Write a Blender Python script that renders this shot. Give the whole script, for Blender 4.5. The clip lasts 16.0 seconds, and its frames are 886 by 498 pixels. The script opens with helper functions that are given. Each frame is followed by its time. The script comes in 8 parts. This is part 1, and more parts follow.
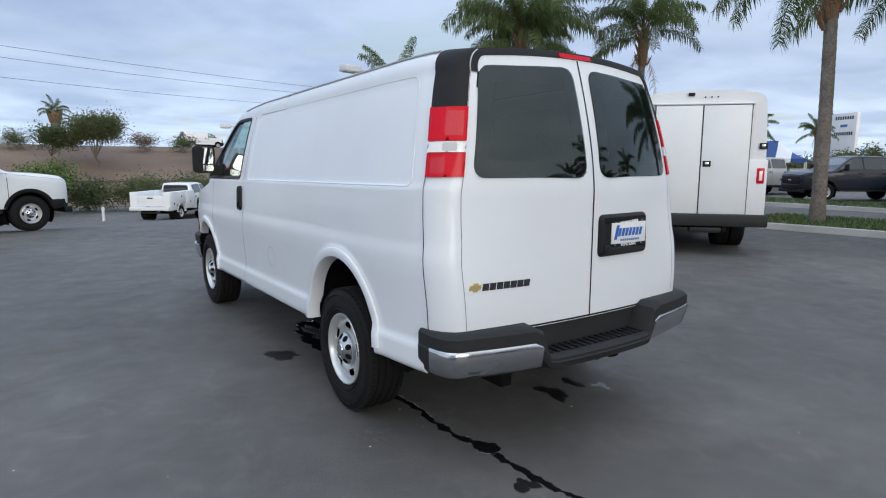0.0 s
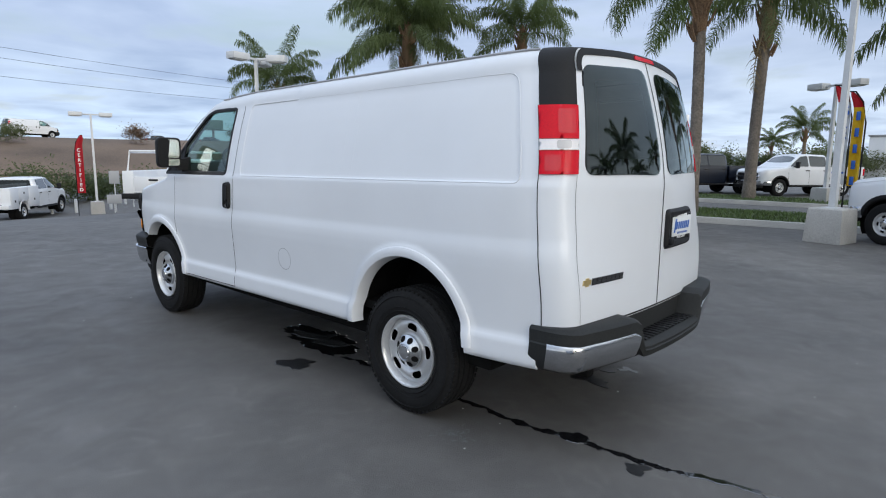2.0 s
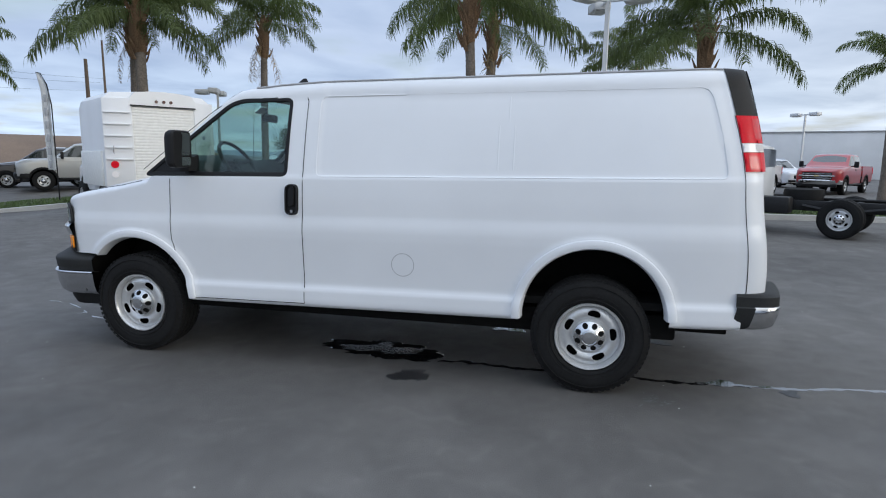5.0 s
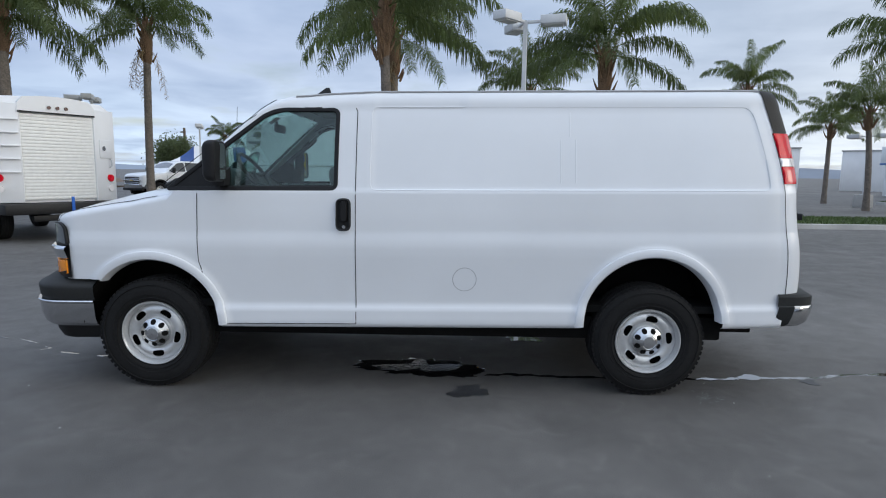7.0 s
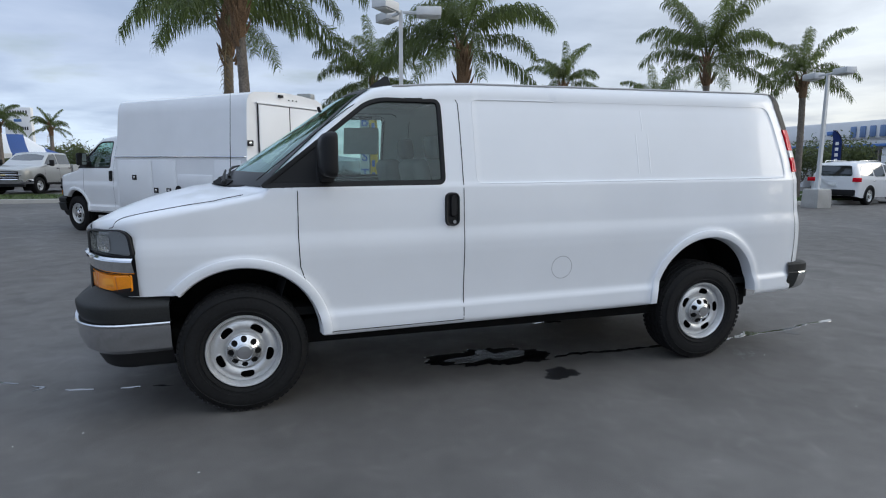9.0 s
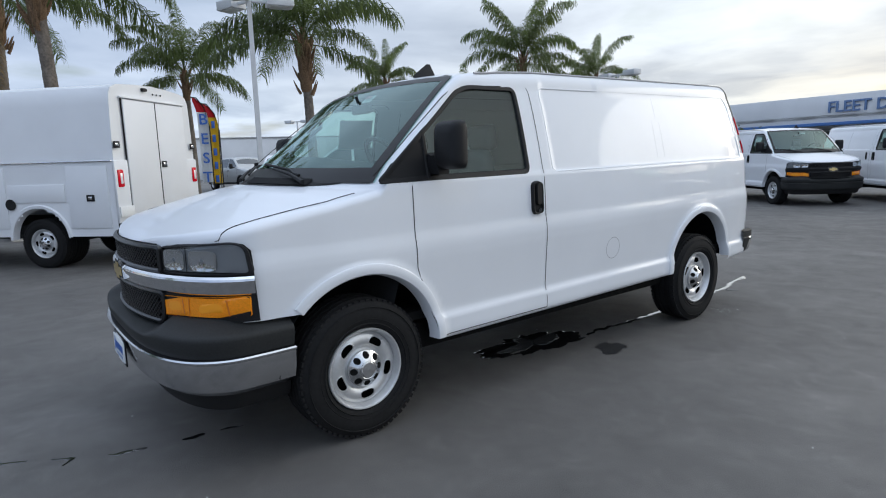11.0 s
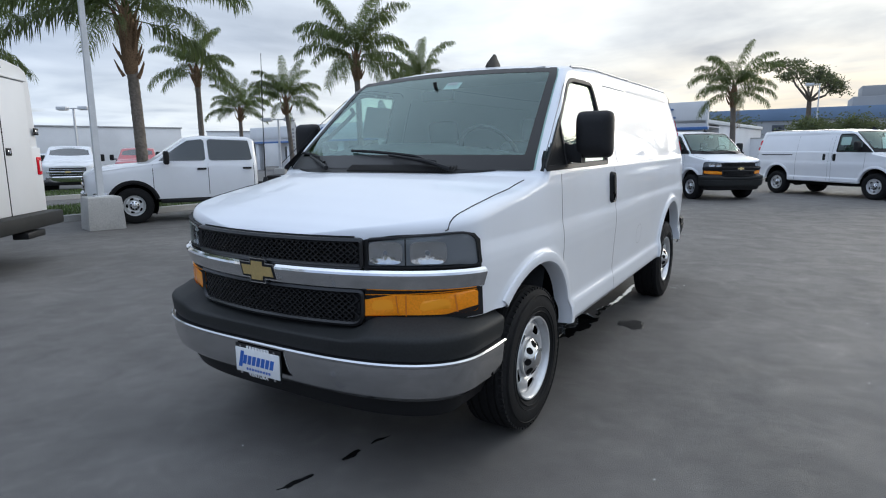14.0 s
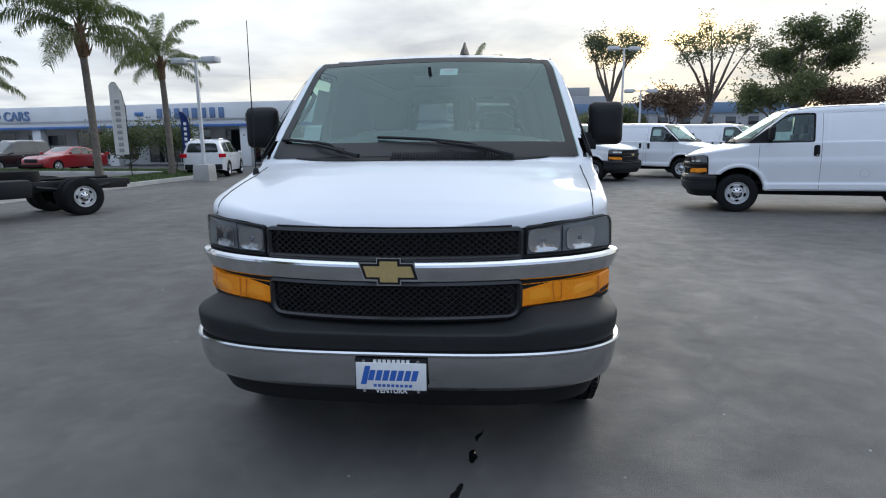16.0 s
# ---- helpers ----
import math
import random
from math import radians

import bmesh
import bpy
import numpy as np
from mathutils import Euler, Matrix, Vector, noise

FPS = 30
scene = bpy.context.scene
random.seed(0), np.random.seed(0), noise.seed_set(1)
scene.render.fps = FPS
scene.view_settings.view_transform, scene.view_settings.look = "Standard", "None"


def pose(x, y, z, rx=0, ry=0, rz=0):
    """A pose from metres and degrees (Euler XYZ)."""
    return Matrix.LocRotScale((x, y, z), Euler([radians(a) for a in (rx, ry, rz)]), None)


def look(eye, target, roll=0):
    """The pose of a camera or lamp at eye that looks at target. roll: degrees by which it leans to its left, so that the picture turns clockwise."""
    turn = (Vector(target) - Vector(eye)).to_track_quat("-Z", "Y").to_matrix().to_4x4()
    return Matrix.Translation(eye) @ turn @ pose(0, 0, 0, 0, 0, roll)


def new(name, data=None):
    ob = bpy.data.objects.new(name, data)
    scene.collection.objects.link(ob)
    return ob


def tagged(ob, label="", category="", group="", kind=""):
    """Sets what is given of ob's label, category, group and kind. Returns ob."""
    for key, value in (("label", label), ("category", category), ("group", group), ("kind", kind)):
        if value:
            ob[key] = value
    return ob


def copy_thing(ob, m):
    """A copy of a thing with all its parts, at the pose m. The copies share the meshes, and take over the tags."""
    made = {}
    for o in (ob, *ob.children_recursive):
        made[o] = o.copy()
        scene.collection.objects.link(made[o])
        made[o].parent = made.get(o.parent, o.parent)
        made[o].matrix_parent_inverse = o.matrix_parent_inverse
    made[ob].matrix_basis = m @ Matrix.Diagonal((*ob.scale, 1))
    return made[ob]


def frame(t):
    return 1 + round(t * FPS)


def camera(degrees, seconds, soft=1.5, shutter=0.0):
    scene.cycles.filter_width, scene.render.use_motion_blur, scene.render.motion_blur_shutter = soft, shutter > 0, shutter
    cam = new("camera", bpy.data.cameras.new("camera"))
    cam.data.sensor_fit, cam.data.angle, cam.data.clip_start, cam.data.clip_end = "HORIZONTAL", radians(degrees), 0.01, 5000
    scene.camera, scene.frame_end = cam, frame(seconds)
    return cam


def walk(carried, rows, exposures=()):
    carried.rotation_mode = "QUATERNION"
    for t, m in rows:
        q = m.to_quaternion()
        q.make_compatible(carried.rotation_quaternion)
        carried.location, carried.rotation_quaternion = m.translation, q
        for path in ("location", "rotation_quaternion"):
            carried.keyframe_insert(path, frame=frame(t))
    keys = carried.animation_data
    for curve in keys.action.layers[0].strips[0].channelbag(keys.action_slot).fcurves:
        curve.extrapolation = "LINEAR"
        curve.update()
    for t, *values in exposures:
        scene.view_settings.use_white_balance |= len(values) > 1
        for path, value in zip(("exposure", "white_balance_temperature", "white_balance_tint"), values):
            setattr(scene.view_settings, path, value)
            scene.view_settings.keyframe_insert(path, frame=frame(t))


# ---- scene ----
cam = camera(74.2, 16.0, soft=1.1)
PATH = [
    (0, (-2.484, -3.288, 1.54), (-1.363, -1.657, 1.253), 0.2),
    (0.5, (-2.883, -3.001, 1.53), (-1.599, -1.496, 1.239), -0.3),
    (1, (-3.155, -2.728, 1.528), (-1.762, -1.323, 1.238), -0.4),
    (1.5, (-3.287, -2.541, 1.539), (-1.853, -1.177, 1.251), 0.1),
    (2, (-3.376, -2.462, 1.545), (-1.912, -1.134, 1.242), 0.6),
    (2.5, (-3.676, -2.201, 1.524), (-2.15, -0.946, 1.214), 0.6),
    (3, (-4.009, -1.829, 1.534), (-2.379, -0.717, 1.213), 0.4),
    (3.5, (-4.245, -1.336, 1.552), (-2.513, -0.39, 1.231), 0.8),
    (4, (-4.543, -0.841, 1.556), (-2.729, -0.061, 1.243), 0.9),
    (4.5, (-4.699, -0.36, 1.527), (-2.823, 0.255, 1.208), 0.7),
    (5, (-4.821, 0.122, 1.54), (-2.893, 0.559, 1.232), 0.7),
    (5.2, (-4.851, 0.342, 1.544), (-2.907, 0.708, 1.247), 0.8),
    (7.3, (-4.961, 1.618, 1.523), (-2.978, 1.581, 1.263), 1.0),
    (7.5, (-4.99, 1.832, 1.552), (-3.009, 1.74, 1.29), 1.2),
    (8, (-4.893, 2.303, 1.52), (-2.928, 2.064, 1.234), 1.1),
    (8.5, (-4.771, 2.809, 1.521), (-2.838, 2.392, 1.226), 0.8),
    (9, (-4.642, 3.352, 1.533), (-2.762, 2.737, 1.243), 0.3),
    (9.5, (-4.395, 3.808, 1.511), (-2.586, 3.015, 1.195), -0.4),
    (10, (-4.154, 4.27, 1.493), (-2.427, 3.317, 1.164), -1.3),
    (10.2, (-4.064, 4.439, 1.507), (-2.371, 3.424, 1.189), -1.4),
    (12.3, (-3.167, 5.331, 1.495), (-1.746, 3.963, 1.162), -0.6),
    (12.5, (-3.132, 5.353, 1.5), (-1.721, 3.976, 1.166), -0.1),
    (13, (-2.938, 5.568, 1.463), (-1.586, 4.13, 1.135), -0.1),
    (13.5, (-2.613, 5.99, 1.497), (-1.391, 4.439, 1.178), -0.1),
    (14, (-2.164, 6.255, 1.48), (-1.125, 4.576, 1.158), -0.6),
    (14.5, (-1.694, 6.5, 1.467), (-0.875, 4.708, 1.126), -0.9),
    (15, (-1.261, 6.656, 1.47), (-0.673, 4.778, 1.115), -1.1),
    (15.5, (-0.86, 6.749, 1.485), (-0.493, 4.816, 1.124), -0.8),
    (16, (-0.452, 6.752, 1.474), (-0.263, 4.794, 1.114), -0.6),
]
walk(cam, [(t, look(eye, target, roll)) for t, eye, target, roll in PATH], [(0.0, 0.44, 6300, 7), (5.0, 0.42, 6300, 7), (9.0, 0.36, 6300, 7), (12.5, 0.42, 6300, 7), (16.0, 0.42, 6300, 7)])

# ---- light ----
SUN_AZ = 197.0   # degrees from +y towards +x
SUN_EL = 8.5
world = bpy.data.worlds.new("world")
scene.world = world
world.use_nodes = True
wn, wl = world.node_tree.nodes, world.node_tree.links
for n in list(wn):
    wn.remove(n)


def wnode(kind, **kw):
    n = wn.new(kind)
    for k, v in kw.items():
        n.inputs[k].default_value = v
    return n


def wmath(op, a, b=None, c=None, clamp=False):
    n = wn.new("ShaderNodeMath")
    n.operation, n.use_clamp = op, clamp
    for i, v in enumerate((a, b, c)):
        if v is None:
            continue
        if isinstance(v, (int, float)):
            n.inputs[i].default_value = v
        else:
            wl.new(v, n.inputs[i])
    return n.outputs[0]


def wramp(value, stops):
    n = wn.new("ShaderNodeValToRGB")
    el = n.color_ramp.elements
    while len(el) < len(stops):
        el.new(0.5)
    for e, (p, c) in zip(el, stops):
        e.position, e.color = p, (*c, 1)
    wl.new(value, n.inputs[0])
    return n.outputs[0]


def wmix(fac, a, b, mode="MIX"):
    n = wn.new("ShaderNodeMix")
    n.data_type, n.blend_type = "RGBA", mode
    if isinstance(fac, (int, float)):
        n.inputs[0].default_value = fac
    else:
        wl.new(fac, n.inputs[0])
    for i, v in ((6, a), (7, b)):
        if isinstance(v, tuple):
            n.inputs[i].default_value = (*v, 1)
        else:
            wl.new(v, n.inputs[i])
    return n.outputs[2]


sky = wn.new("ShaderNodeTexSky")
sky.sky_type, sky.sun_disc = "NISHITA", False
sky.sun_elevation, sky.sun_rotation = radians(SUN_EL), radians(SUN_AZ)
sky.air_density, sky.dust_density = 1.2, 1.5
coord = wn.new("ShaderNodeTexCoord")
split = wn.new("ShaderNodeSeparateXYZ")
wl.new(coord.outputs["Generated"], split.inputs[0])
dx, dy, dz = split.outputs
up = wmath("MAXIMUM", dz, 0.0)
den = wmath("ADD", up, 0.10)
flat = wn.new("ShaderNodeCombineXYZ")
wl.new(wmath("DIVIDE", dx, den), flat.inputs[0])
wl.new(wmath("DIVIDE", dy, den), flat.inputs[1])
cloud_a = wnode("ShaderNodeTexNoise", Scale=0.55, Detail=6.0, Roughness=0.52, Distortion=0.25)
wl.new(flat.outputs[0], cloud_a.inputs["Vector"])
cloud_b = wnode("ShaderNodeTexNoise", Scale=1.5, Detail=5.0, Roughness=0.5, Distortion=0.4)
wl.new(flat.outputs[0], cloud_b.inputs["Vector"])
# how near a direction lies to the sun: clouds there are lit through
sun_dir = Vector((math.sin(radians(SUN_AZ)) * math.cos(radians(SUN_EL)), math.cos(radians(SUN_AZ)) * math.cos(radians(SUN_EL)), math.sin(radians(SUN_EL))))
dot = wn.new("ShaderNodeVectorMath")
dot.operation = "DOT_PRODUCT"
wl.new(coord.outputs["Generated"], dot.inputs[0])
dot.inputs[1].default_value = sun_dir
near = wmath("MULTIPLY_ADD", dot.outputs["Value"], 0.5, 0.5, clamp=True)
lit = wramp(near, [(0.0, (0.40, 0.47, 0.62)), (0.35, (0.44, 0.50, 0.63)), (0.62, (0.51, 0.56, 0.66)), (0.85, (0.76, 0.79, 0.83)), (1.0, (0.86, 0.83, 0.77))])
dark = wramp(near, [(0.0, (0.22, 0.29, 0.45)), (0.5, (0.31, 0.37, 0.48)), (1.0, (0.42, 0.43, 0.46))])
thick = wramp(cloud_a.outputs[0], [(0.41, (0, 0, 0)), (0.60, (1, 1, 1))])
fine = wramp(cloud_b.outputs[0], [(0.36, (0, 0, 0)), (0.66, (1, 1, 1))])
shade = wmath("MULTIPLY_ADD", fine, 0.35, wmath("MULTIPLY", thick, 0.65), clamp=True)
clouds = wmix(shade, lit, dark)
# clear, brighter band low over the horizon, as under a lifting cloud deck
low = wramp(up, [(0.0, (1, 1, 1)), (0.05, (0.75, 0.75, 0.75)), (0.17, (0, 0, 0))])
glow = wramp(near, [(0.0, (0.62, 0.74, 0.90)), (0.5, (0.69, 0.76, 0.86)), (0.85, (0.84, 0.81, 0.73)), (0.985, (1.0, 0.80, 0.54))])
band = wmath("MULTIPLY", low, wmath("SUBTRACT", 1.0, wmath("MULTIPLY", fine, 0.6)))
deck = wmix(band, clouds, glow)
cover = wramp(cloud_a.outputs[0], [(0.30, (0.45, 0.45, 0.45)), (0.43, (1, 1, 1))])
nish = wmix(1.0, sky.outputs[0], (0.10, 0.10, 0.10), "MULTIPLY")
# an overcast deck is brightest overhead
rise = wmath("MULTIPLY_ADD", wmath("POWER", up, 1.6), 1.20, 1.0)
lift = wn.new("ShaderNodeCombineXYZ")
for i in range(3):
    wl.new(rise, lift.inputs[i])
total = wmix(1.0, wmix(cover, nish, deck), lift.outputs[0], "MULTIPLY")
back = wnode("ShaderNodeBackground", Strength=1.0)
wl.new(total, back.inputs[0])
wout = wn.new("ShaderNodeOutputWorld")
wl.new(back.outputs[0], wout.inputs[0])

sun = new("sun", bpy.data.lights.new("sun", "SUN"))
sun.data.energy, sun.data.angle, sun.data.color = 1.12, radians(37), (1.0, 0.93, 0.85)
sun.matrix_world = look(sun_dir * 50, (0, 0, 0))

# ---- materials ----
def material(name, color, rough=0.5, metal=0.0, coat=0.0, grain=0.0, scale=30.0, bump=0.0, blotch=0.0, blotch_scale=2.0, vary=0.0, spec=0.5, emit=None, island=0.0):
    """Principled material with noise at two scales in object-free (world-size) coordinates."""
    m = bpy.data.materials.new(name)
    m.use_nodes = True
    t = m.node_tree
    b = t.nodes["Principled BSDF"]
    b.inputs["Roughness"].default_value, b.inputs["Metallic"].default_value = rough, metal
    b.inputs["Coat Weight"].default_value, b.inputs["Coat Roughness"].default_value = coat, 0.03
    b.inputs["Specular IOR Level"].default_value = spec
    b.inputs["Base Color"].default_value = (*color, 1)
    col = None
    pos = t.nodes.new("ShaderNodeTexCoord").outputs["Object"]

    def noise_at(sc, detail=4.0):
        n = t.nodes.new("ShaderNodeTexNoise")
        n.inputs["Scale"].default_value, n.inputs["Detail"].default_value = sc, detail
        t.links.new(pos, n.inputs["Vector"])
        return n.outputs[0]

    def tint(amount, value, prev):
        r = t.nodes.new("ShaderNodeMapRange")
        r.inputs["From Min"].default_value, r.inputs["From Max"].default_value = 0.3, 0.7
        r.inputs["To Min"].default_value, r.inputs["To Max"].default_value = 1 - amount, 1 + amount
        t.links.new(value, r.inputs["Value"])
        mix = t.nodes.new("ShaderNodeMix")
        mix.data_type, mix.blend_type = "RGBA", "MULTIPLY"
        mix.inputs[0].default_value = 1.0
        if prev is None:
            mix.inputs[6].default_value = (*color, 1)
        else:
            t.links.new(prev, mix.inputs[6])
        t.links.new(r.outputs[0], mix.inputs[7])
        return mix.outputs[2]

    if blotch:
        col = tint(blotch, noise_at(blotch_scale, 5.0), col)
    if grain:
        col = tint(grain, noise_at(scale), col)
    if vary:
        col = tint(vary, t.nodes.new("ShaderNodeObjectInfo").outputs["Random"], col)
    if island:
        col = tint(island, t.nodes.new("ShaderNodeNewGeometry").outputs["Random Per Island"], col)
    if col is not None:
        t.links.new(col, b.inputs["Base Color"])
    if bump:
        bp = t.nodes.new("ShaderNodeBump")
        bp.inputs["Strength"].default_value, bp.inputs["Distance"].default_value = bump, 0.01
        t.links.new(noise_at(scale), bp.inputs["Height"])
        t.links.new(bp.outputs[0], b.inputs["Normal"])
    if emit:
        b.inputs["Emission Color"].default_value, b.inputs["Emission Strength"].default_value = (*color, 1), emit
    return m


def glass_material(name, tint, gloss_ior=1.5, sheen=(0.9, 1.0, 0.99)):
    """A thin pane: tinted see-through with a mirror gloss by Fresnel."""
    m = bpy.data.materials.new(name)
    m.use_nodes = True
    t = m.node_tree
    t.nodes.remove(t.nodes["Principled BSDF"])
    out = t.nodes["Material Output"]
    clear, gloss, mix, fr = (t.nodes.new(k) for k in ("ShaderNodeBsdfTransparent", "ShaderNodeBsdfGlossy", "ShaderNodeMixShader", "ShaderNodeLayerWeight"))
    clear.inputs[0].default_value = (*tint, 1)
    gloss.inputs["Color"].default_value = (*sheen, 1)
    gloss.inputs["Roughness"].default_value = 0.02
    fr.inputs[0].default_value = 0.5
    p5, ma = t.nodes.new("ShaderNodeMath"), t.nodes.new("ShaderNodeMath")
    p5.operation, ma.operation = "POWER", "MULTIPLY_ADD"
    p5.inputs[1].default_value = 4.6
    f0 = ((gloss_ior - 1) / (gloss_ior + 1)) ** 2 * 1.15
    ma.inputs[1].default_value, ma.inputs[2].default_value = 1 - f0, f0
    t.links.new(fr.outputs["Facing"], p5.inputs[0])
    t.links.new(p5.outputs[0], ma.inputs[0])
    t.links.new(ma.outputs[0], mix.inputs[0])
    t.links.new(clear.outputs[0], mix.inputs[1])
    t.links.new(gloss.outputs[0], mix.inputs[2])
    t.links.new(mix.outputs[0], out.inputs[0])
    return m


WHITE = material("white_paint", (0.735, 0.752, 0.782), 0.36, coat=0.5, spec=0.3, blotch=0.025, blotch_scale=1.6)
FLEETWHITE = material("white_fleet_paint", (0.76, 0.77, 0.79), 0.38, coat=0.7, blotch=0.03, blotch_scale=1.2)
BLACKPLASTIC = material("black_plastic", (0.012, 0.012, 0.013), 0.55, spec=0.25, grain=0.15, scale=160, bump=0.08)
GREYPLASTIC = material("dark_grey_bumper_plastic", (0.024, 0.025, 0.025), 0.58, spec=0.22, grain=0.12, scale=90, bump=0.05, blotch=0.1, blotch_scale=4)
SEAL = material("rubber_seal", (0.010, 0.010, 0.011), 0.55, spec=0.25)
HUBCHROME = material("hub_cap_chrome", (0.62, 0.63, 0.64), 0.2, metal=1.0)
CHROME = material("chrome", (0.72, 0.73, 0.75), 0.09, metal=1.0)
BUMPERCHROME = material("bumper_chrome", (0.58, 0.585, 0.60), 0.14, metal=1.0, blotch=0.05, blotch_scale=5)
STEEL = material("silver_wheel_paint", (0.64, 0.645, 0.65), 0.33, metal=0.6, grain=0.05, scale=60)
GRILLEBLACK = material("gloss_black_grille", (0.012, 0.012, 0.013), 0.3, spec=0.5)
RUBBER = material("tyre_rubber", (0.012, 0.012, 0.0125), 0.78, spec=0.2, grain=0.2, scale=60, bump=0.1, blotch=0.12, blotch_scale=6)
DARKVOID = material("underbody_black", (0.008, 0.008, 0.008), 0.9, spec=0.1, grain=0.2, scale=20)
FRAMEBLACK = material("black_chassis_paint", (0.014, 0.014, 0.015), 0.5, spec=0.3, grain=0.2, scale=25)
REDLENS = material("red_lens", (0.62, 0.004, 0.018), 0.2, coat=0.1, spec=0.15, grain=0.10, scale=120)
CLEARLENS = material("clear_lens", (0.84, 0.81, 0.81), 0.15, coat=0.6, grain=0.03, scale=60)
AMBER = material("amber_lens", (0.92, 0.29, 0.010), 0.22, coat=0.35, spec=0.3, grain=0.10, scale=120)
GOLD = material("gold_emblem", (0.74, 0.57, 0.26), 0.3, metal=0.8, grain=0.06, scale=80)
MIRRORGLASS = material("tinted_mirror_glass", (0.62, 0.64, 0.66), 0.02, metal=1.0)
REFLECTOR = material("lamp_reflector", (0.82, 0.83, 0.85), 0.12, metal=1.0)
LAMPBODY = material("lamp_housing", (0.24, 0.25, 0.265), 0.35, metal=0.3, spec=0.3)
GLASS = glass_material("cab_glass", (0.62, 0.76, 0.71), 1.62)
WSGLASS = glass_material("windscreen_glass", (0.50, 0.66, 0.62), 1.85, (0.80, 1.0, 0.97))
DARKGLASS = glass_material("privacy_glass", (0.22, 0.26, 0.265), 1.64)
LENSGLASS = glass_material("lamp_cover_glass", (0.86, 0.87, 0.88), 1.45)
FARGLASS = material("dark_vehicle_glass", (0.018, 0.024, 0.025), 0.06, coat=1.0)
FRIT = material("black_glass_border", (0.010, 0.010, 0.011), 0.42, spec=0.35)
SEATGREY = material("grey_seat_vinyl", (0.11, 0.115, 0.12), 0.6, grain=0.1, scale=40)
DASH = material("dark_dashboard_plastic", (0.035, 0.036, 0.038), 0.6, grain=0.1, scale=70)
LINER = material("grey_cab_liner", (0.20, 0.205, 0.20), 0.7, grain=0.05, scale=20)
PAPER = material("white_paper", (0.75, 0.76, 0.76), 0.6, grain=0.04, scale=30)
BLUEINK = material("blue_print", (0.03, 0.12, 0.45), 0.5)
BLACKINK = material("black_print", (0.015, 0.015, 0.02), 0.5)
WHITEINK = material("white_print", (0.8, 0.8, 0.8), 0.5)
SHADEDGUTTER = material("grey_roof_gutter", (0.34, 0.345, 0.355), 0.4, coat=0.3)
SIDEMARK = material("grey_print", (0.35, 0.36, 0.38), 0.5)
BADGE = material("dark_badge", (0.10, 0.10, 0.105), 0.25, metal=0.8)
BULBGREY = material("reverse_bulb_grey", (0.55, 0.53, 0.53), 0.25, coat=0.4)
AMBERDEEP = material("deep_amber_rib", (0.66, 0.17, 0.005), 0.3, coat=0.3)
AMBERLIT = material("bright_amber_bulb", (0.98, 0.36, 0.015), 0.2, coat=0.4)
REDRIB = material("dark_red_rib", (0.22, 0.01, 0.012), 0.3)
REDDEEP = material("deep_red_reflector", (0.56, 0.004, 0.017), 0.18, coat=0.3, grain=0.25, scale=260)

# ---- mesh helpers ----
def thing(name, m=None, label="", category="", group="", kind=""):
    ob = new(name)
    ob.empty_display_size = 0.2
    if m is not None:
        ob.matrix_world = m
    return tagged(ob, label, category, group, kind)


def mesh_object(name, bm, mat, angle=38, flat=False):
    me = bpy.data.meshes.new(name)
    bm.to_mesh(me)
    bm.free()
    for mt in (mat if isinstance(mat, (list, tuple)) else [mat]):
        me.materials.append(mt)
    if not flat:
        me.shade_smooth()
        me.set_sharp_from_angle(angle=radians(angle))
    return new(name, me)


def part(name, bm, mat, parent, label="", m=None, angle=38, flat=False):
    ob = mesh_object(name, bm, mat, angle, flat)
    ob.parent = parent
    if m is not None:
        ob.matrix_basis = m
    return tagged(ob, label)


def solid(name, bm, mat, label="", category="", group="", kind="", m=None, angle=38, flat=False):
    ob = mesh_object(name, bm, mat, angle, flat)
    if m is not None:
        ob.matrix_world = m
    return tagged(ob, label, category, group, kind)


def bm_new():
    return bmesh.new()


def add_box(bm, c, s, bevel=0.0, m=None, seg=2):
    mm = Matrix.Translation(c) @ Matrix.Diagonal((*s, 1))
    if m is not None:
        mm = m @ mm
    r = bmesh.ops.create_cube(bm, size=1.0, matrix=mm)
    if bevel:
        es = list({e for v in r["verts"] for e in v.link_edges})
        bmesh.ops.bevel(bm, geom=es, offset=bevel, segments=seg, profile=0.5, affect="EDGES")
    return bm


def add_rings(bm, rings, close_ring=True, cap=True):
    """Skin a list of rings of points."""
    vs = [[bm.verts.new(p) for p in r] for r in rings]
    n = len(vs[0])
    for a, b in zip(vs, vs[1:]):
        for i in range(n if close_ring else n - 1):
            j = (i + 1) % n
            bm.faces.new((a[i], a[j], b[j], b[i]))
    if cap and close_ring:
        bm.faces.new(vs[0][::-1])
        bm.faces.new(vs[-1])
    return vs


def add_tube(bm, pts, r, seg=8, cap=True):
    """A round tube along points; r is a number or one per point."""
    pts = [Vector(p) for p in pts]
    rings = []
    for i, p in enumerate(pts):
        d = (pts[min(i + 1, len(pts) - 1)] - pts[max(i - 1, 0)]).normalized()
        u = d.cross(Vector((0, 0, 1)) if abs(d.z) < 0.95 else Vector((1, 0, 0))).normalized()
        v = d.cross(u)
        rr = r[i] if isinstance(r, (list, tuple)) else r
        rings.append([p + rr * (math.cos(a) * u + math.sin(a) * v) for a in (2 * math.pi * k / seg for k in range(seg))])
    add_rings(bm, rings, True, cap)
    return bm


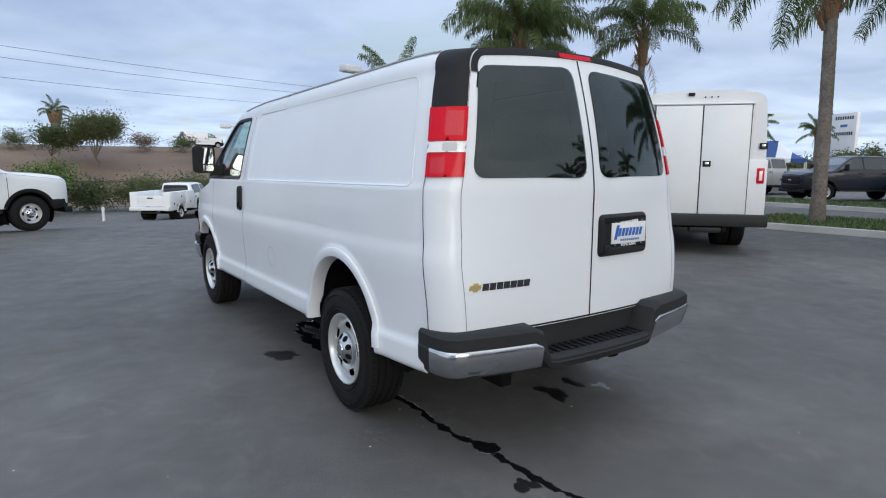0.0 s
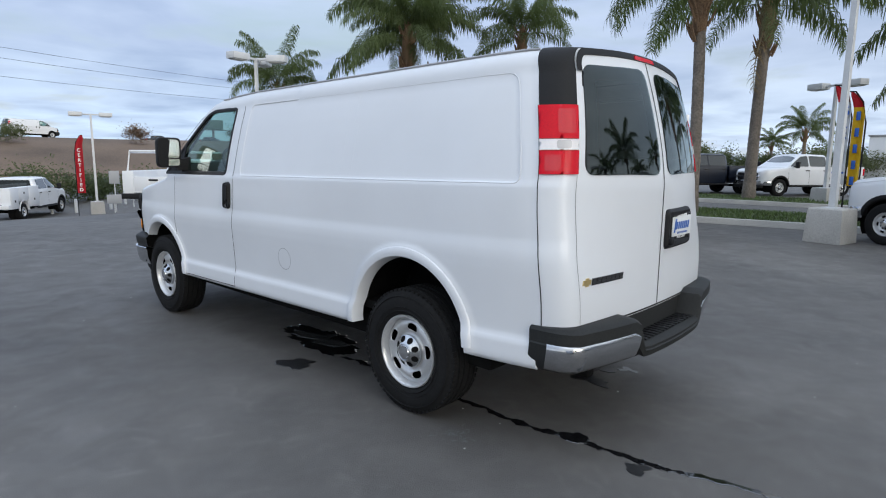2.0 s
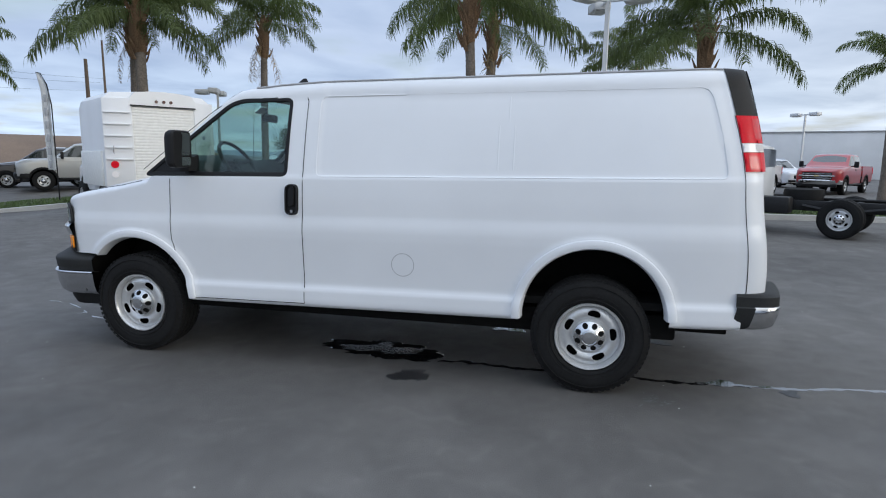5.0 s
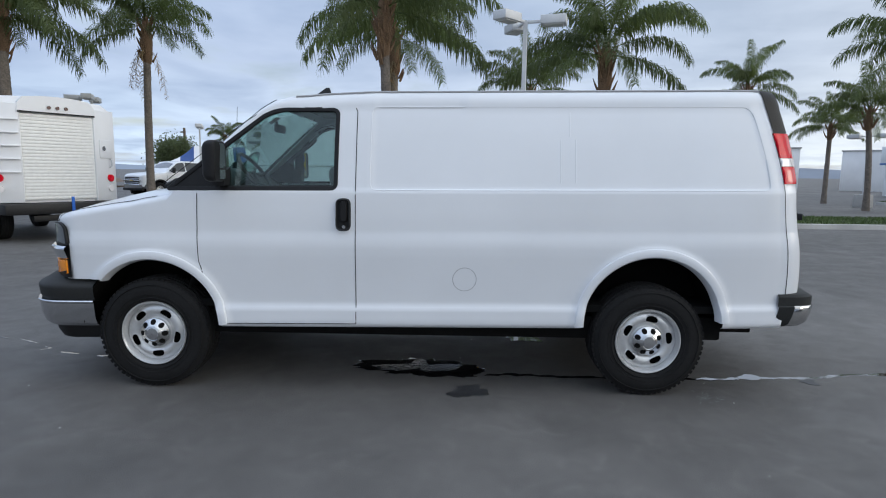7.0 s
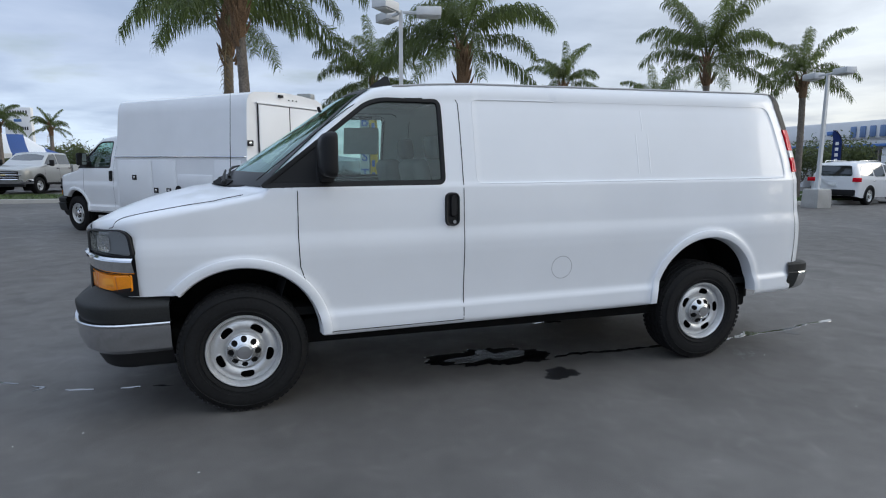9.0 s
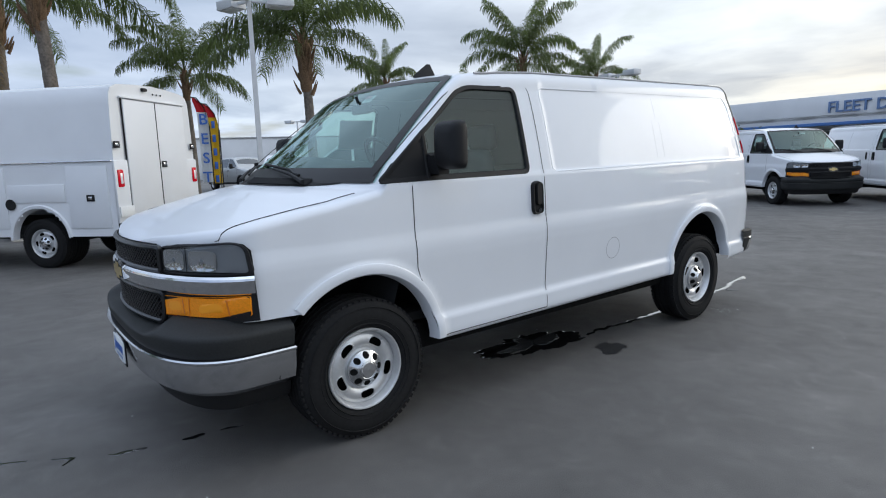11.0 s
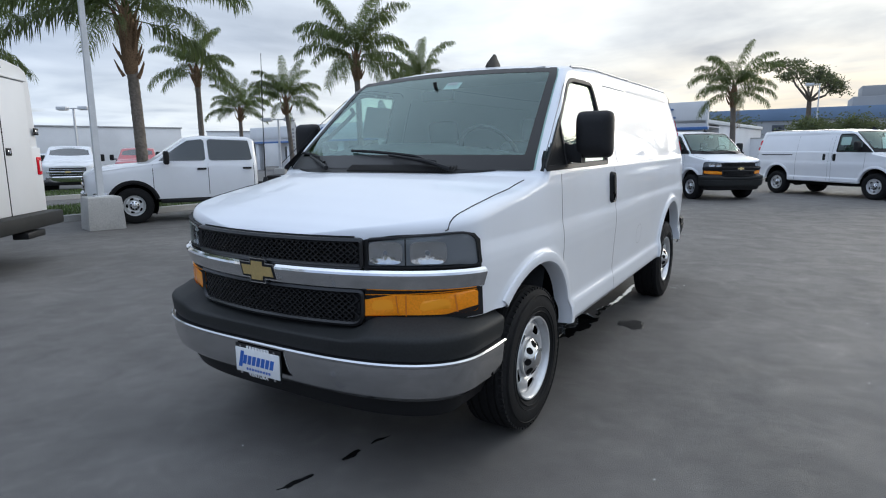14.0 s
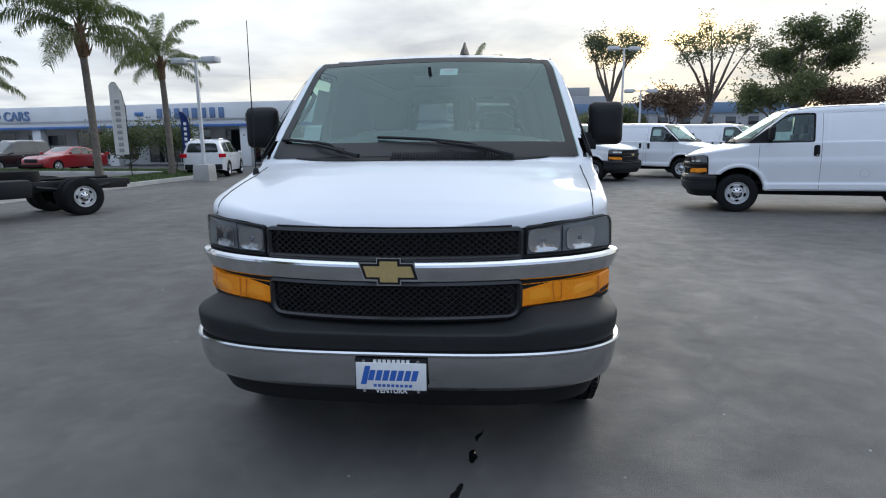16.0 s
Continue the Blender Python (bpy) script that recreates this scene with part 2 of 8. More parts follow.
def add_lathe(bm, prof, seg=48, m=Matrix.Identity(4), skip=None):
    """Turn (radius, along) round the x axis. skip(r, a, angle) leaves faces out."""
    vs = [[bm.verts.new(m @ Vector((a, r * math.cos(t), r * math.sin(t)))) for t in (2 * math.pi * k / seg for k in range(seg))] for r, a in prof]
    for k in range(len(prof) - 1):
        for i in range(seg):
            j = (i + 1) % seg
            if skip and skip((prof[k][0] + prof[k + 1][0]) / 2, (prof[k][1] + prof[k + 1][1]) / 2, 2 * math.pi * (i + 0.5) / seg):
                continue
            bm.faces.new((vs[k][i], vs[k][j], vs[k + 1][j], vs[k + 1][i]))
    return bm


def add_grid(bm, rows):
    vs = [[bm.verts.new(p) for p in r] for r in rows]
    for a, b in zip(vs, vs[1:]):
        for i in range(len(a) - 1):
            bm.faces.new((a[i], a[i + 1], b[i + 1], b[i]))
    return vs


def fix(bm):
    bmesh.ops.remove_doubles(bm, verts=bm.verts, dist=0.0004)
    bmesh.ops.recalc_face_normals(bm, faces=bm.faces)
    return bm


def rounded(pts, r, n=5):
    """A convex outline with rounded corners."""
    out = []
    k = len(pts)
    rs = r if isinstance(r, (list, tuple)) else [r] * k
    for i in range(k):
        p, a, b = Vector(pts[i]), Vector(pts[i - 1]), Vector(pts[(i + 1) % k])
        da, db = (a - p), (b - p)
        ra = min(rs[i], da.length * 0.45, db.length * 0.45)
        s, e = p + da.normalized() * ra, p + db.normalized() * ra
        for q in range(n + 1):
            t = q / n
            out.append(tuple((1 - t) ** 2 * s + 2 * t * (1 - t) * p + t * t * e))
    return out


def dense(pts, step, closed=True):
    out = []
    k = len(pts)
    for i in range(k if closed else k - 1):
        a, b = Vector(pts[i]), Vector(pts[(i + 1) % k])
        n = max(1, math.ceil((b - a).length / step))
        out += [tuple(a.lerp(b, q / n)) for q in range(n)]
    if not closed:
        out.append(tuple(pts[-1]))
    return out


def inside(poly, u, v):
    hit = False
    for (x0, y0), (x1, y1) in zip(poly, poly[1:] + poly[:1]):
        if (y0 > v) != (y1 > v) and u < (x1 - x0) * (v - y0) / (y1 - y0) + x0:
            hit = not hit
    return hit


def add_patch(bm, poly, fn, off=0.0, rows=12, cols=12):
    """A convex outline (u, v) filled with a grid and laid on the surface fn(u, v, off)."""
    vs = [p[1] for p in poly]
    v0, v1 = min(vs), max(vs)
    e = (v1 - v0) * 1e-4
    grid = []
    for i in range(rows + 1):
        t = i / rows
        t = 0.5 - 0.5 * math.cos(math.pi * t)
        v = v0 + e + (v1 - v0 - 2 * e) * t
        xs = []
        for (a, b), (c, d) in zip(poly, poly[1:] + poly[:1]):
            if (b > v) != (d > v):
                xs.append(a + (c - a) * (v - b) / (d - b))
        lo, hi = min(xs), max(xs)
        grid.append([fn(lo + (hi - lo) * j / cols, v, off) for j in range(cols + 1)])
    add_grid(bm, grid)
    return bm


def add_trim(bm, line, fn, prof, closed=True):
    """A strip along an outline on the surface fn. prof: (sideways, off) pairs, sideways to the left of the way."""
    k = len(line)
    rows = []
    for i, p in enumerate(line):
        a = line[i - 1] if closed or i else p
        b = line[(i + 1) % k] if closed or i < k - 1 else p
        d = Vector((b[0] - a[0], b[1] - a[1]))
        d = d.normalized() if d.length else Vector((1, 0))
        n = Vector((-d.y, d.x))
        rows.append([fn(p[0] + n.x * s, p[1] + n.y * s, o) for s, o in prof])
    if closed:
        rows.append(rows[0])
    add_grid(bm, rows)
    return bm


def smooth01(a, b, x):
    t = min(1.0, max(0.0, (x - a) / (b - a)))
    return t * t * (3 - 2 * t)


def lerp_table(table, x):
    return float(np.interp(x, [p[0] for p in table], [p[1] for p in table]))


def text_mesh(words, size, depth=0.004, bold=0.0):
    """Lettering from the built-in font, as a bmesh centred at the origin in the xy plane."""
    cu = bpy.data.curves.new("lettering", "FONT")
    cu.body, cu.size, cu.extrude, cu.offset = words, size, depth, bold
    cu.align_x, cu.align_y = "CENTER", "CENTER"
    cu.resolution_u = 3
    ob = new("lettering", cu)
    me = bpy.data.meshes.new_from_object(ob.evaluated_get(bpy.context.evaluated_depsgraph_get()))
    bm = bm_new()
    bm.from_mesh(me)
    bpy.data.objects.remove(ob)
    bpy.data.curves.remove(cu)
    bpy.data.meshes.remove(me)
    return bm

# ---- the van: surface of its body ----
# raw coordinates: x half-width, y forward of the rear axle, z up
SIDE_W = [(0.46, 0.985), (0.475, 1.006), (0.50, 1.012), (0.590, 1.010), (0.618, 0.994), (0.64, 0.992), (0.80, 1.002), (0.96, 1.014), (1.02, 1.015), (1.06, 1.012), (1.12, 1.002), (1.25, 0.997), (1.38, 0.990), (1.395, 0.988), (1.412, 0.978), (1.50, 0.960), (1.60, 0.938), (1.70, 0.914), (1.80, 0.888), (1.90, 0.858), (1.98, 0.830), (2.06, 0.796), (2.2, 0.74)]
TOP_Z = [(-1.3, 2.07), (-1.12, 2.104), (-1.0, 2.117), (-0.85, 2.123), (-0.6, 2.125), (-0.2, 2.125), (1.9, 2.120), (2.3, 2.102), (2.5, 2.080), (2.64, 2.045), (2.76, 1.975), (3.2, 1.672), (3.60, 1.400), (3.66, 1.396), (3.76, 1.382), (3.9, 1.350), (4.05, 1.308), (4.2, 1.252), (4.3, 1.202), (4.345, 1.170), (4.38, 1.130)]
F_ARCH = (3.425, 0.462, 0.487)
R_ARCH = (-0.006, 0.492, 0.482)
SIDE_WIN = rounded([(2.145, 1.410), (3.29, 1.410), (2.64, 1.922), (2.54, 1.952), (2.145, 1.952)], [0.04, 0.02, 0.05, 0.08, 0.05])
REAR_WIN = rounded([(-0.738, 1.452), (-0.066, 1.450), (-0.076, 2.010), (-0.636, 1.982)], 0.06)
PANEL = rounded([(-0.785, 1.404), (1.915, 1.404), (1.915, 1.960), (-0.765, 1.958)], [0.05, 0.05, 0.05, 0.08])


def van_bend(x, y, z):
    """Rear lean of the doors and the slight rake of the body."""
    k = smooth01(0.0, 1.0, (-y - 0.1) / 0.9)
    lean = 0.17 * max(0.0, (z - 1.35) / 0.75) ** 1.5
    # the doors bow: their outer edges lie further forward, more so at window height
    bow = (0.02 + 0.055 * smooth01(0.75, 1.4, z)) * min(1.15, (x / 0.78) ** 2) * smooth01(0.72, 1.02, -y)
    return Vector((x, y + lean * k + bow, z + 0.012 * (1.7 - y)))


def van_plan(y):
    if y > 3.92:
        return 0.962 * math.sqrt(max(0.0, 1 - ((y - 3.92) / 0.452) ** 2))
    if y > 3.30:
        return 1 - 0.038 * ((y - 3.30) / 0.62) ** 1.6
    if y < -0.90:
        return 0.825 + 0.13 * math.sqrt(max(0.0, 1 - ((y + 0.90) / 0.19) ** 2))
    if y < -0.40:
        return 1 - 0.045 * ((-0.40 - y) / 0.5) ** 1.6
    return 1.0


def arch_bulge(y, z):
    b = 0.0
    for cy, cz, r in (F_ARCH, R_ARCH):
        d = math.hypot(y - cy, max(z, cz - 0.02) - cz)
        b = max(b, 0.013 * (1 - smooth01(r + 0.034, r + 0.058, d)) if z > 0.46 else 0)
    return b


def side_w(y, z):
    w = lerp_table(SIDE_W, z)
    if inside(PANEL, y, z):
        w -= 0.0055
    return (w + arch_bulge(y, z)) * van_plan(y)


def ws_shift(ye):
    return np.interp(ye, [2.2, 2.7, 3.6, 3.68, 4.3], [0.0, 0.08, 0.27, 0.27, 0.0])


def y_eff(x, y):
    ye, k = y, (x / 0.87) ** 2
    for _ in range(12):
        ye = 0.5 * ye + 0.5 * (y + k * ws_shift(ye))
    return ye


def top_z(x, y):
    ye = y_eff(x, y)
    z = lerp_table(TOP_Z, ye)
    crown = np.interp(ye, [2.4, 2.8, 3.5, 3.8, 4.4], [0.055, 0.015, 0.01, 0.045, 0.03])
    return z - crown * (x / 0.85) ** 2


def van_ring(y, n_low=60, n_up=20, n_c=8, n_top=22):
    """Half section at station y: (x, z, kind) from the sill up to the middle of the top."""
    p = van_plan(y)
    dz = float(np.interp(y, [2.3, 2.7, 3.5, 3.8], [0.12, 0.05, 0.04, 0.05]))
    dw = float(np.interp(y, [2.3, 2.7, 3.5, 3.8], [0.095, 0.045, 0.06, 0.075])) * min(1, p * 1.2)
    w = 0.8 * p
    for _ in range(10):
        te = top_z(w, y)
        zc = te - dz
        w = max(0.0, lerp_table(SIDE_W, zc) * p - dw)
    zb = 0.46
    zmin = 0.785 if y > 3.74 else (0.665 if y < -0.945 else 0.46)
    zl = min(1.425, zb + (zc - zb) * 0.72)
    out = []
    for i in range(n_low):
        z = max(zmin, zb + (zl - zb) * i / n_low)
        out.append((side_w(y, z), z, 0))
    for i in range(n_up):
        z = zl + (zc - zl) * i / n_up
        out.append((side_w(y, z), z, 0))
    wc = side_w(y, zc)
    for i in range(n_c):
        a = math.pi / 2 * i / n_c
        out.append((w + (wc - w) * math.cos(a), zc + (te - zc) * math.sin(a), 1))
    for i in range(n_top + 1):
        x = w * (1 - i / n_top)
        out.append((x, top_z(x, y), 2))
    return out


def shell_z(x, y):
    """Height of the upper shell at half-width x."""
    pts = sorted((px, z) for px, z, k in van_ring(y) if k > 0)
    return lerp_table(pts, x)


def van_stations(y0):
    ys = [-1.09, -1.087, -1.08, -1.07, -1.055, -1.035, -1.01, -0.985, -0.955, -0.925, -0.90] if y0 < -1 else [y0]
    y = ys[-1]
    while y < 3.90:
        y += 0.0245
        ys.append(y)
    ys += [3.92 + 0.4515 * math.sin(math.pi / 2 * k / 26) for k in range(1, 27)]
    return ys


def side_map(sg):
    return lambda y, z, off: van_bend(sg * (side_w(y, z) + off), y, z)


def rear_y(x):
    return -1.09 - 0.03 * (1 - (x / 0.82) ** 2)


def rear_map(x, z, off):
    return van_bend(x, rear_y(x) - off, z)


def front_map(x, z, off):
    n = Vector((x, (math.sqrt(max(0.0, 1 - x * x)) + 1e-3) / 0.452 * 1.0)).normalized()
    return van_bend(0.974 * x + n.x * off, 3.92 + 0.452 * math.sqrt(max(0.0, 1 - x * x)) + n.y * off, z)


def corner_map(sg):
    """Round the rear corner: u 0 on the flank to 1 on the door."""
    def fn(u, z, off):
        w = lerp_table(SIDE_W, z)
        if u < 0.3:
            y = -0.80 - 0.10 * u / 0.3
            p = van_plan(y)
            n = Vector((1, 0))
        elif u < 0.85:
            a = math.pi / 2 * (u - 0.3) / 0.55
            y, p = -0.90 - 0.19 * math.sin(a), 0.825 + 0.13 * math.cos(a)
            n = Vector((math.cos(a), -math.sin(a)))
        else:
            p = 0.825 - 0.03 * (u - 0.85) / 0.15
            y, n = rear_y(p), Vector((0, -1))
        return van_bend(sg * (w * p + n.x * off), y + n.y * off, z)
    return fn


def ws_map(u, ye, off):
    """The windscreen: u -1..1 across, ye down the glass."""
    half = float(np.interp(ye, [2.62, 2.76, 3.6], [0.765, 0.805, 0.918]))
    x = u * half
    y = ye - (x / 0.87) ** 2 * float(ws_shift(ye))
    return van_bend(x, y - 0.0 * off, top_z(x, y) + off)


# ---- wheels ----
WHEELS = {}


def build_wheel(parent, at, steer=0.0, sg=-1, radius=0.387, width=0.245, rim_r=0.220, hub=True, spin=0.0):
    """A wheel whose face looks along sg*x, with tyre, dished slotted rim, hub cap; spin turns it on its axle."""
    w = thing("wheel", None, "")
    w.parent, w.matrix_basis = parent, pose(*at, 0, 0, steer + (180 if sg < 0 else 0)) @ Matrix.Rotation(radians(spin), 4, "X")
    key = (radius, width, rim_r, hub)
    if key in WHEELS:
        for name, me, lab in WHEELS[key]:
            o = new(name, me)
            o.parent = w
            tagged(o, lab)
        return w
    h = width / 2
    prof = [(rim_r, h - 0.035), (rim_r + 0.010, h - 0.014), (rim_r + 0.022, h - 0.004), (rim_r + 0.06, h + 0.004), (rim_r + 0.10, h + 0.004), (radius - 0.040, h - 0.004), (radius - 0.018, h - 0.014), (radius - 0.005, h - 0.030)]
    tread = []
    for k, a in enumerate((0.075, 0.066, 0.030, 0.021, -0.021, -0.030, -0.066, -0.075)):
        a *= width / 0.245
        deep = k % 2 == 0
        tread += [(radius, a + 0.003), (radius - 0.011, a)] if deep else [(radius - 0.011, a), (radius, a - 0.003)]
    prof += tread + [(r, -a) for r, a in prof[::-1]]
    bm = add_lathe(bm_new(), prof, 64)
    # sidewall ribs
    for r in (rim_r + 0.030, rim_r + 0.055, radius - 0.048):
        add_lathe(bm, [(r, h + 0.001), (r + 0.003, h + 0.0065), (r + 0.007, h + 0.002)], 64)
    # shoulder blocks
    for k in range(64):
        rm = Matrix.Rotation(2 * math.pi * k / 64, 4, "X")
        for s in (-1, 1):
            add_box(bm, (s * (h - 0.026), 0, radius - 0.0098), (0.026, 0.024, 0.012), 0.0, rm)
    part("tyre", bm, RUBBER, w, "black ribbed road tyre")
    # rim: outer lip, dished disc with five slots
    rr = rim_r
    lip = [(rr + 0.002, h - 0.03), (rr + 0.007, h - 0.010), (rr + 0.003, h - 0.003), (rr - 0.004, h - 0.004), (rr - 0.010, h - 0.012), (rr - 0.016, h - 0.034), (rr - 0.020, h - 0.056)]
    bm = add_lathe(bm_new(), lip, 72)

    def dish(r):
        """How far out the disc's face lies at radius r: a raised ring between the slots and the dished middle."""
        t = min(1.0, max(0.0, (rr - 0.018 - r) / (rr - 0.018 - 0.09)))
        return h - 0.052 + 0.020 * math.sin(math.pi * min(1.0, t * 1.25)) ** 0.8 + 0.006 * t
    disc = [(rr - 0.014 - (rr - 0.014 - 0.088) * k / 30, 0) for k in range(31)]
    disc = [(r, dish(r)) for r, a in disc]
    mid, du, dv = 0.158 * rr / 0.225, 0.0255 * rr / 0.225, 0.046 * rr / 0.225

    def slot(r, a, t):
        q = (t * 5 / (2 * math.pi)) % 1 - 0.5
        return (abs(r - mid) / du) ** 2.6 + (abs(q) * 2 * math.pi / 5 * r / dv) ** 2.6 < 1
    add_lathe(bm, disc, 180, skip=slot)
    # rolled edge of each slot
    for k in range(5):
        a0, line = 2 * math.pi * (k + 0.5) / 5, []
        for i in range(29):
            t = 2 * math.pi * i / 28
            f = (abs(math.cos(t)) ** 2.6 + abs(math.sin(t)) ** 2.6) ** (-1 / 2.6)
            r = mid + du * f * math.sin(t)
            a = a0 + dv * f * math.cos(t) / r
            line.append((dish(r) - 0.002, r * math.cos(a), r * math.sin(a)))
        add_tube(bm, line, 0.0042, 5, False)
    part("rim", bm, STEEL, w, "silver steel wheel with oval slots")
    bm = add_lathe(bm_new(), [(0.02, h - 0.115), (rr - 0.02, h - 0.10), (rr - 0.012, -h + 0.02)], 40)
    part("brake_drum", bm, DARKVOID, w)
    if hub:
        bm = bm_new()
        cap = [(0.098, h - 0.050), (0.103, h - 0.030), (0.101, h - 0.022), (0.095, h - 0.018), (0.064, h + 0.004), (0.058, h + 0.010), (0.050, h + 0.014), (0.046, h + 0.012), (0.042, h + 0.014), (0.034, h + 0.017), (0.020, h + 0.019), (0.001, h + 0.020)]
        add_lathe(bm, cap, 48)
        part("hub_cap", bm, HUBCHROME, w, "bright silver hub cap")
        for k in range(8):
            bm = bm_new()
            rm = Matrix.Rotation(2 * math.pi * (k + 0.5) / 8, 4, "X")
            n = 12
            rim_pts = [rm @ Vector((h - 0.0055 - 0.0130 * math.cos(2 * math.pi * q / n), 0.0185 * math.sin(2 * math.pi * q / n), 0.0795 + 0.0180 * math.cos(2 * math.pi * q / n))) for q in range(n)]
            bm.faces.new([bm.verts.new(p) for p in rim_pts])
            part("hub_cap_hole", bm, DARKVOID, w)
        bm = add_lathe(bm_new(), [(0.041, h + 0.0145), (0.039, h + 0.0195), (0.002, h + 0.0225)], 24)
        part("hub_cap_centre", bm, CHROME, w)
    WHEELS[key] = [(o.name.split(".")[0], o.data, str(o["label"]) if "label" in o else "") for o in w.children]
    return w


def add_bars(bm, x0, x1, y, h, n, fn, fill=0.62):
    """Plain bars that stand for lettering that is not spelled out."""
    step = (x1 - x0) / n
    for k in range(n):
        a = x0 + k * step
        add_patch(bm, [(a, y - h / 2), (a + step * fill, y - h / 2), (a + step * fill, y + h / 2), (a, y + h / 2)], fn, 0.0, 1, 1)


def build_plate(name, parent, m, label):
    """A dealer's licence plate insert in a black frame; faces local -y."""
    p = thing(name)
    p.parent, p.matrix_basis = parent, m
    tagged(p, label)
    bm = bm_new()
    add_box(bm, (0, 0.004, 0), (0.31, 0.008, 0.158), 0.004)
    part("plate_frame", bm, BLACKPLASTIC, p, "black plate frame")
    bm = bm_new()
    add_box(bm, (0, -0.002, 0.0), (0.300, 0.006, 0.120), 0.002)
    part("plate_insert", bm, PAPER, p, "white dealer plate insert")
    flat = lambda u, v, off: Vector((u, -0.0062 - off, v))
    # slanted name as plain strokes of one height, the first one taller
    for i in range(8):
        x, hh = -0.130 + 0.0305 * i, 0.082 if i == 0 else 0.046
        z = -0.036 if i == 0 else -0.018
        bm = bm_new()
        add_patch(bm, [(x, z), (x + 0.024, z), (x + 0.024 + hh * 0.25, z + hh), (x + hh * 0.25, z + hh)], flat, 0, 1, 1)
        part("plate_stroke", bm, BLUEINK, p, "blue slanted stroke")
    for i in range(9):
        bm = bm_new()
        x = -0.075 + 0.0189 * i
        add_patch(bm, [(x, -0.046), (x + 0.013, -0.046), (x + 0.013, -0.034), (x, -0.034)], flat, 0, 1, 1)
        part("plate_small_stroke", bm, BLUEINK, p)
    for i in range(8):
        x = -0.075 + 0.02 * i
        part("plate_top_stroke", add_box(bm_new(), (x + 0.007, 0.0, 0.066), (0.014, 0.004, 0.014)), WHITEINK, p)
    bm = text_mesh("VENTURA", 0.030, 0.0008, 0.0006)
    part("plate_bottom_word", bm, WHITEINK, p, m=pose(0, -0.0015, -0.066, 90, 0, 0), flat=True)
    for sx in (-1, 1):
        for z in (0.066, -0.066):
            bm = add_tube(bm_new(), [(sx * 0.115, 0.0, z), (sx * 0.115, -0.003, z)], 0.007, 10)
            part("plate_screw", bm, CHROME, p)
    return p


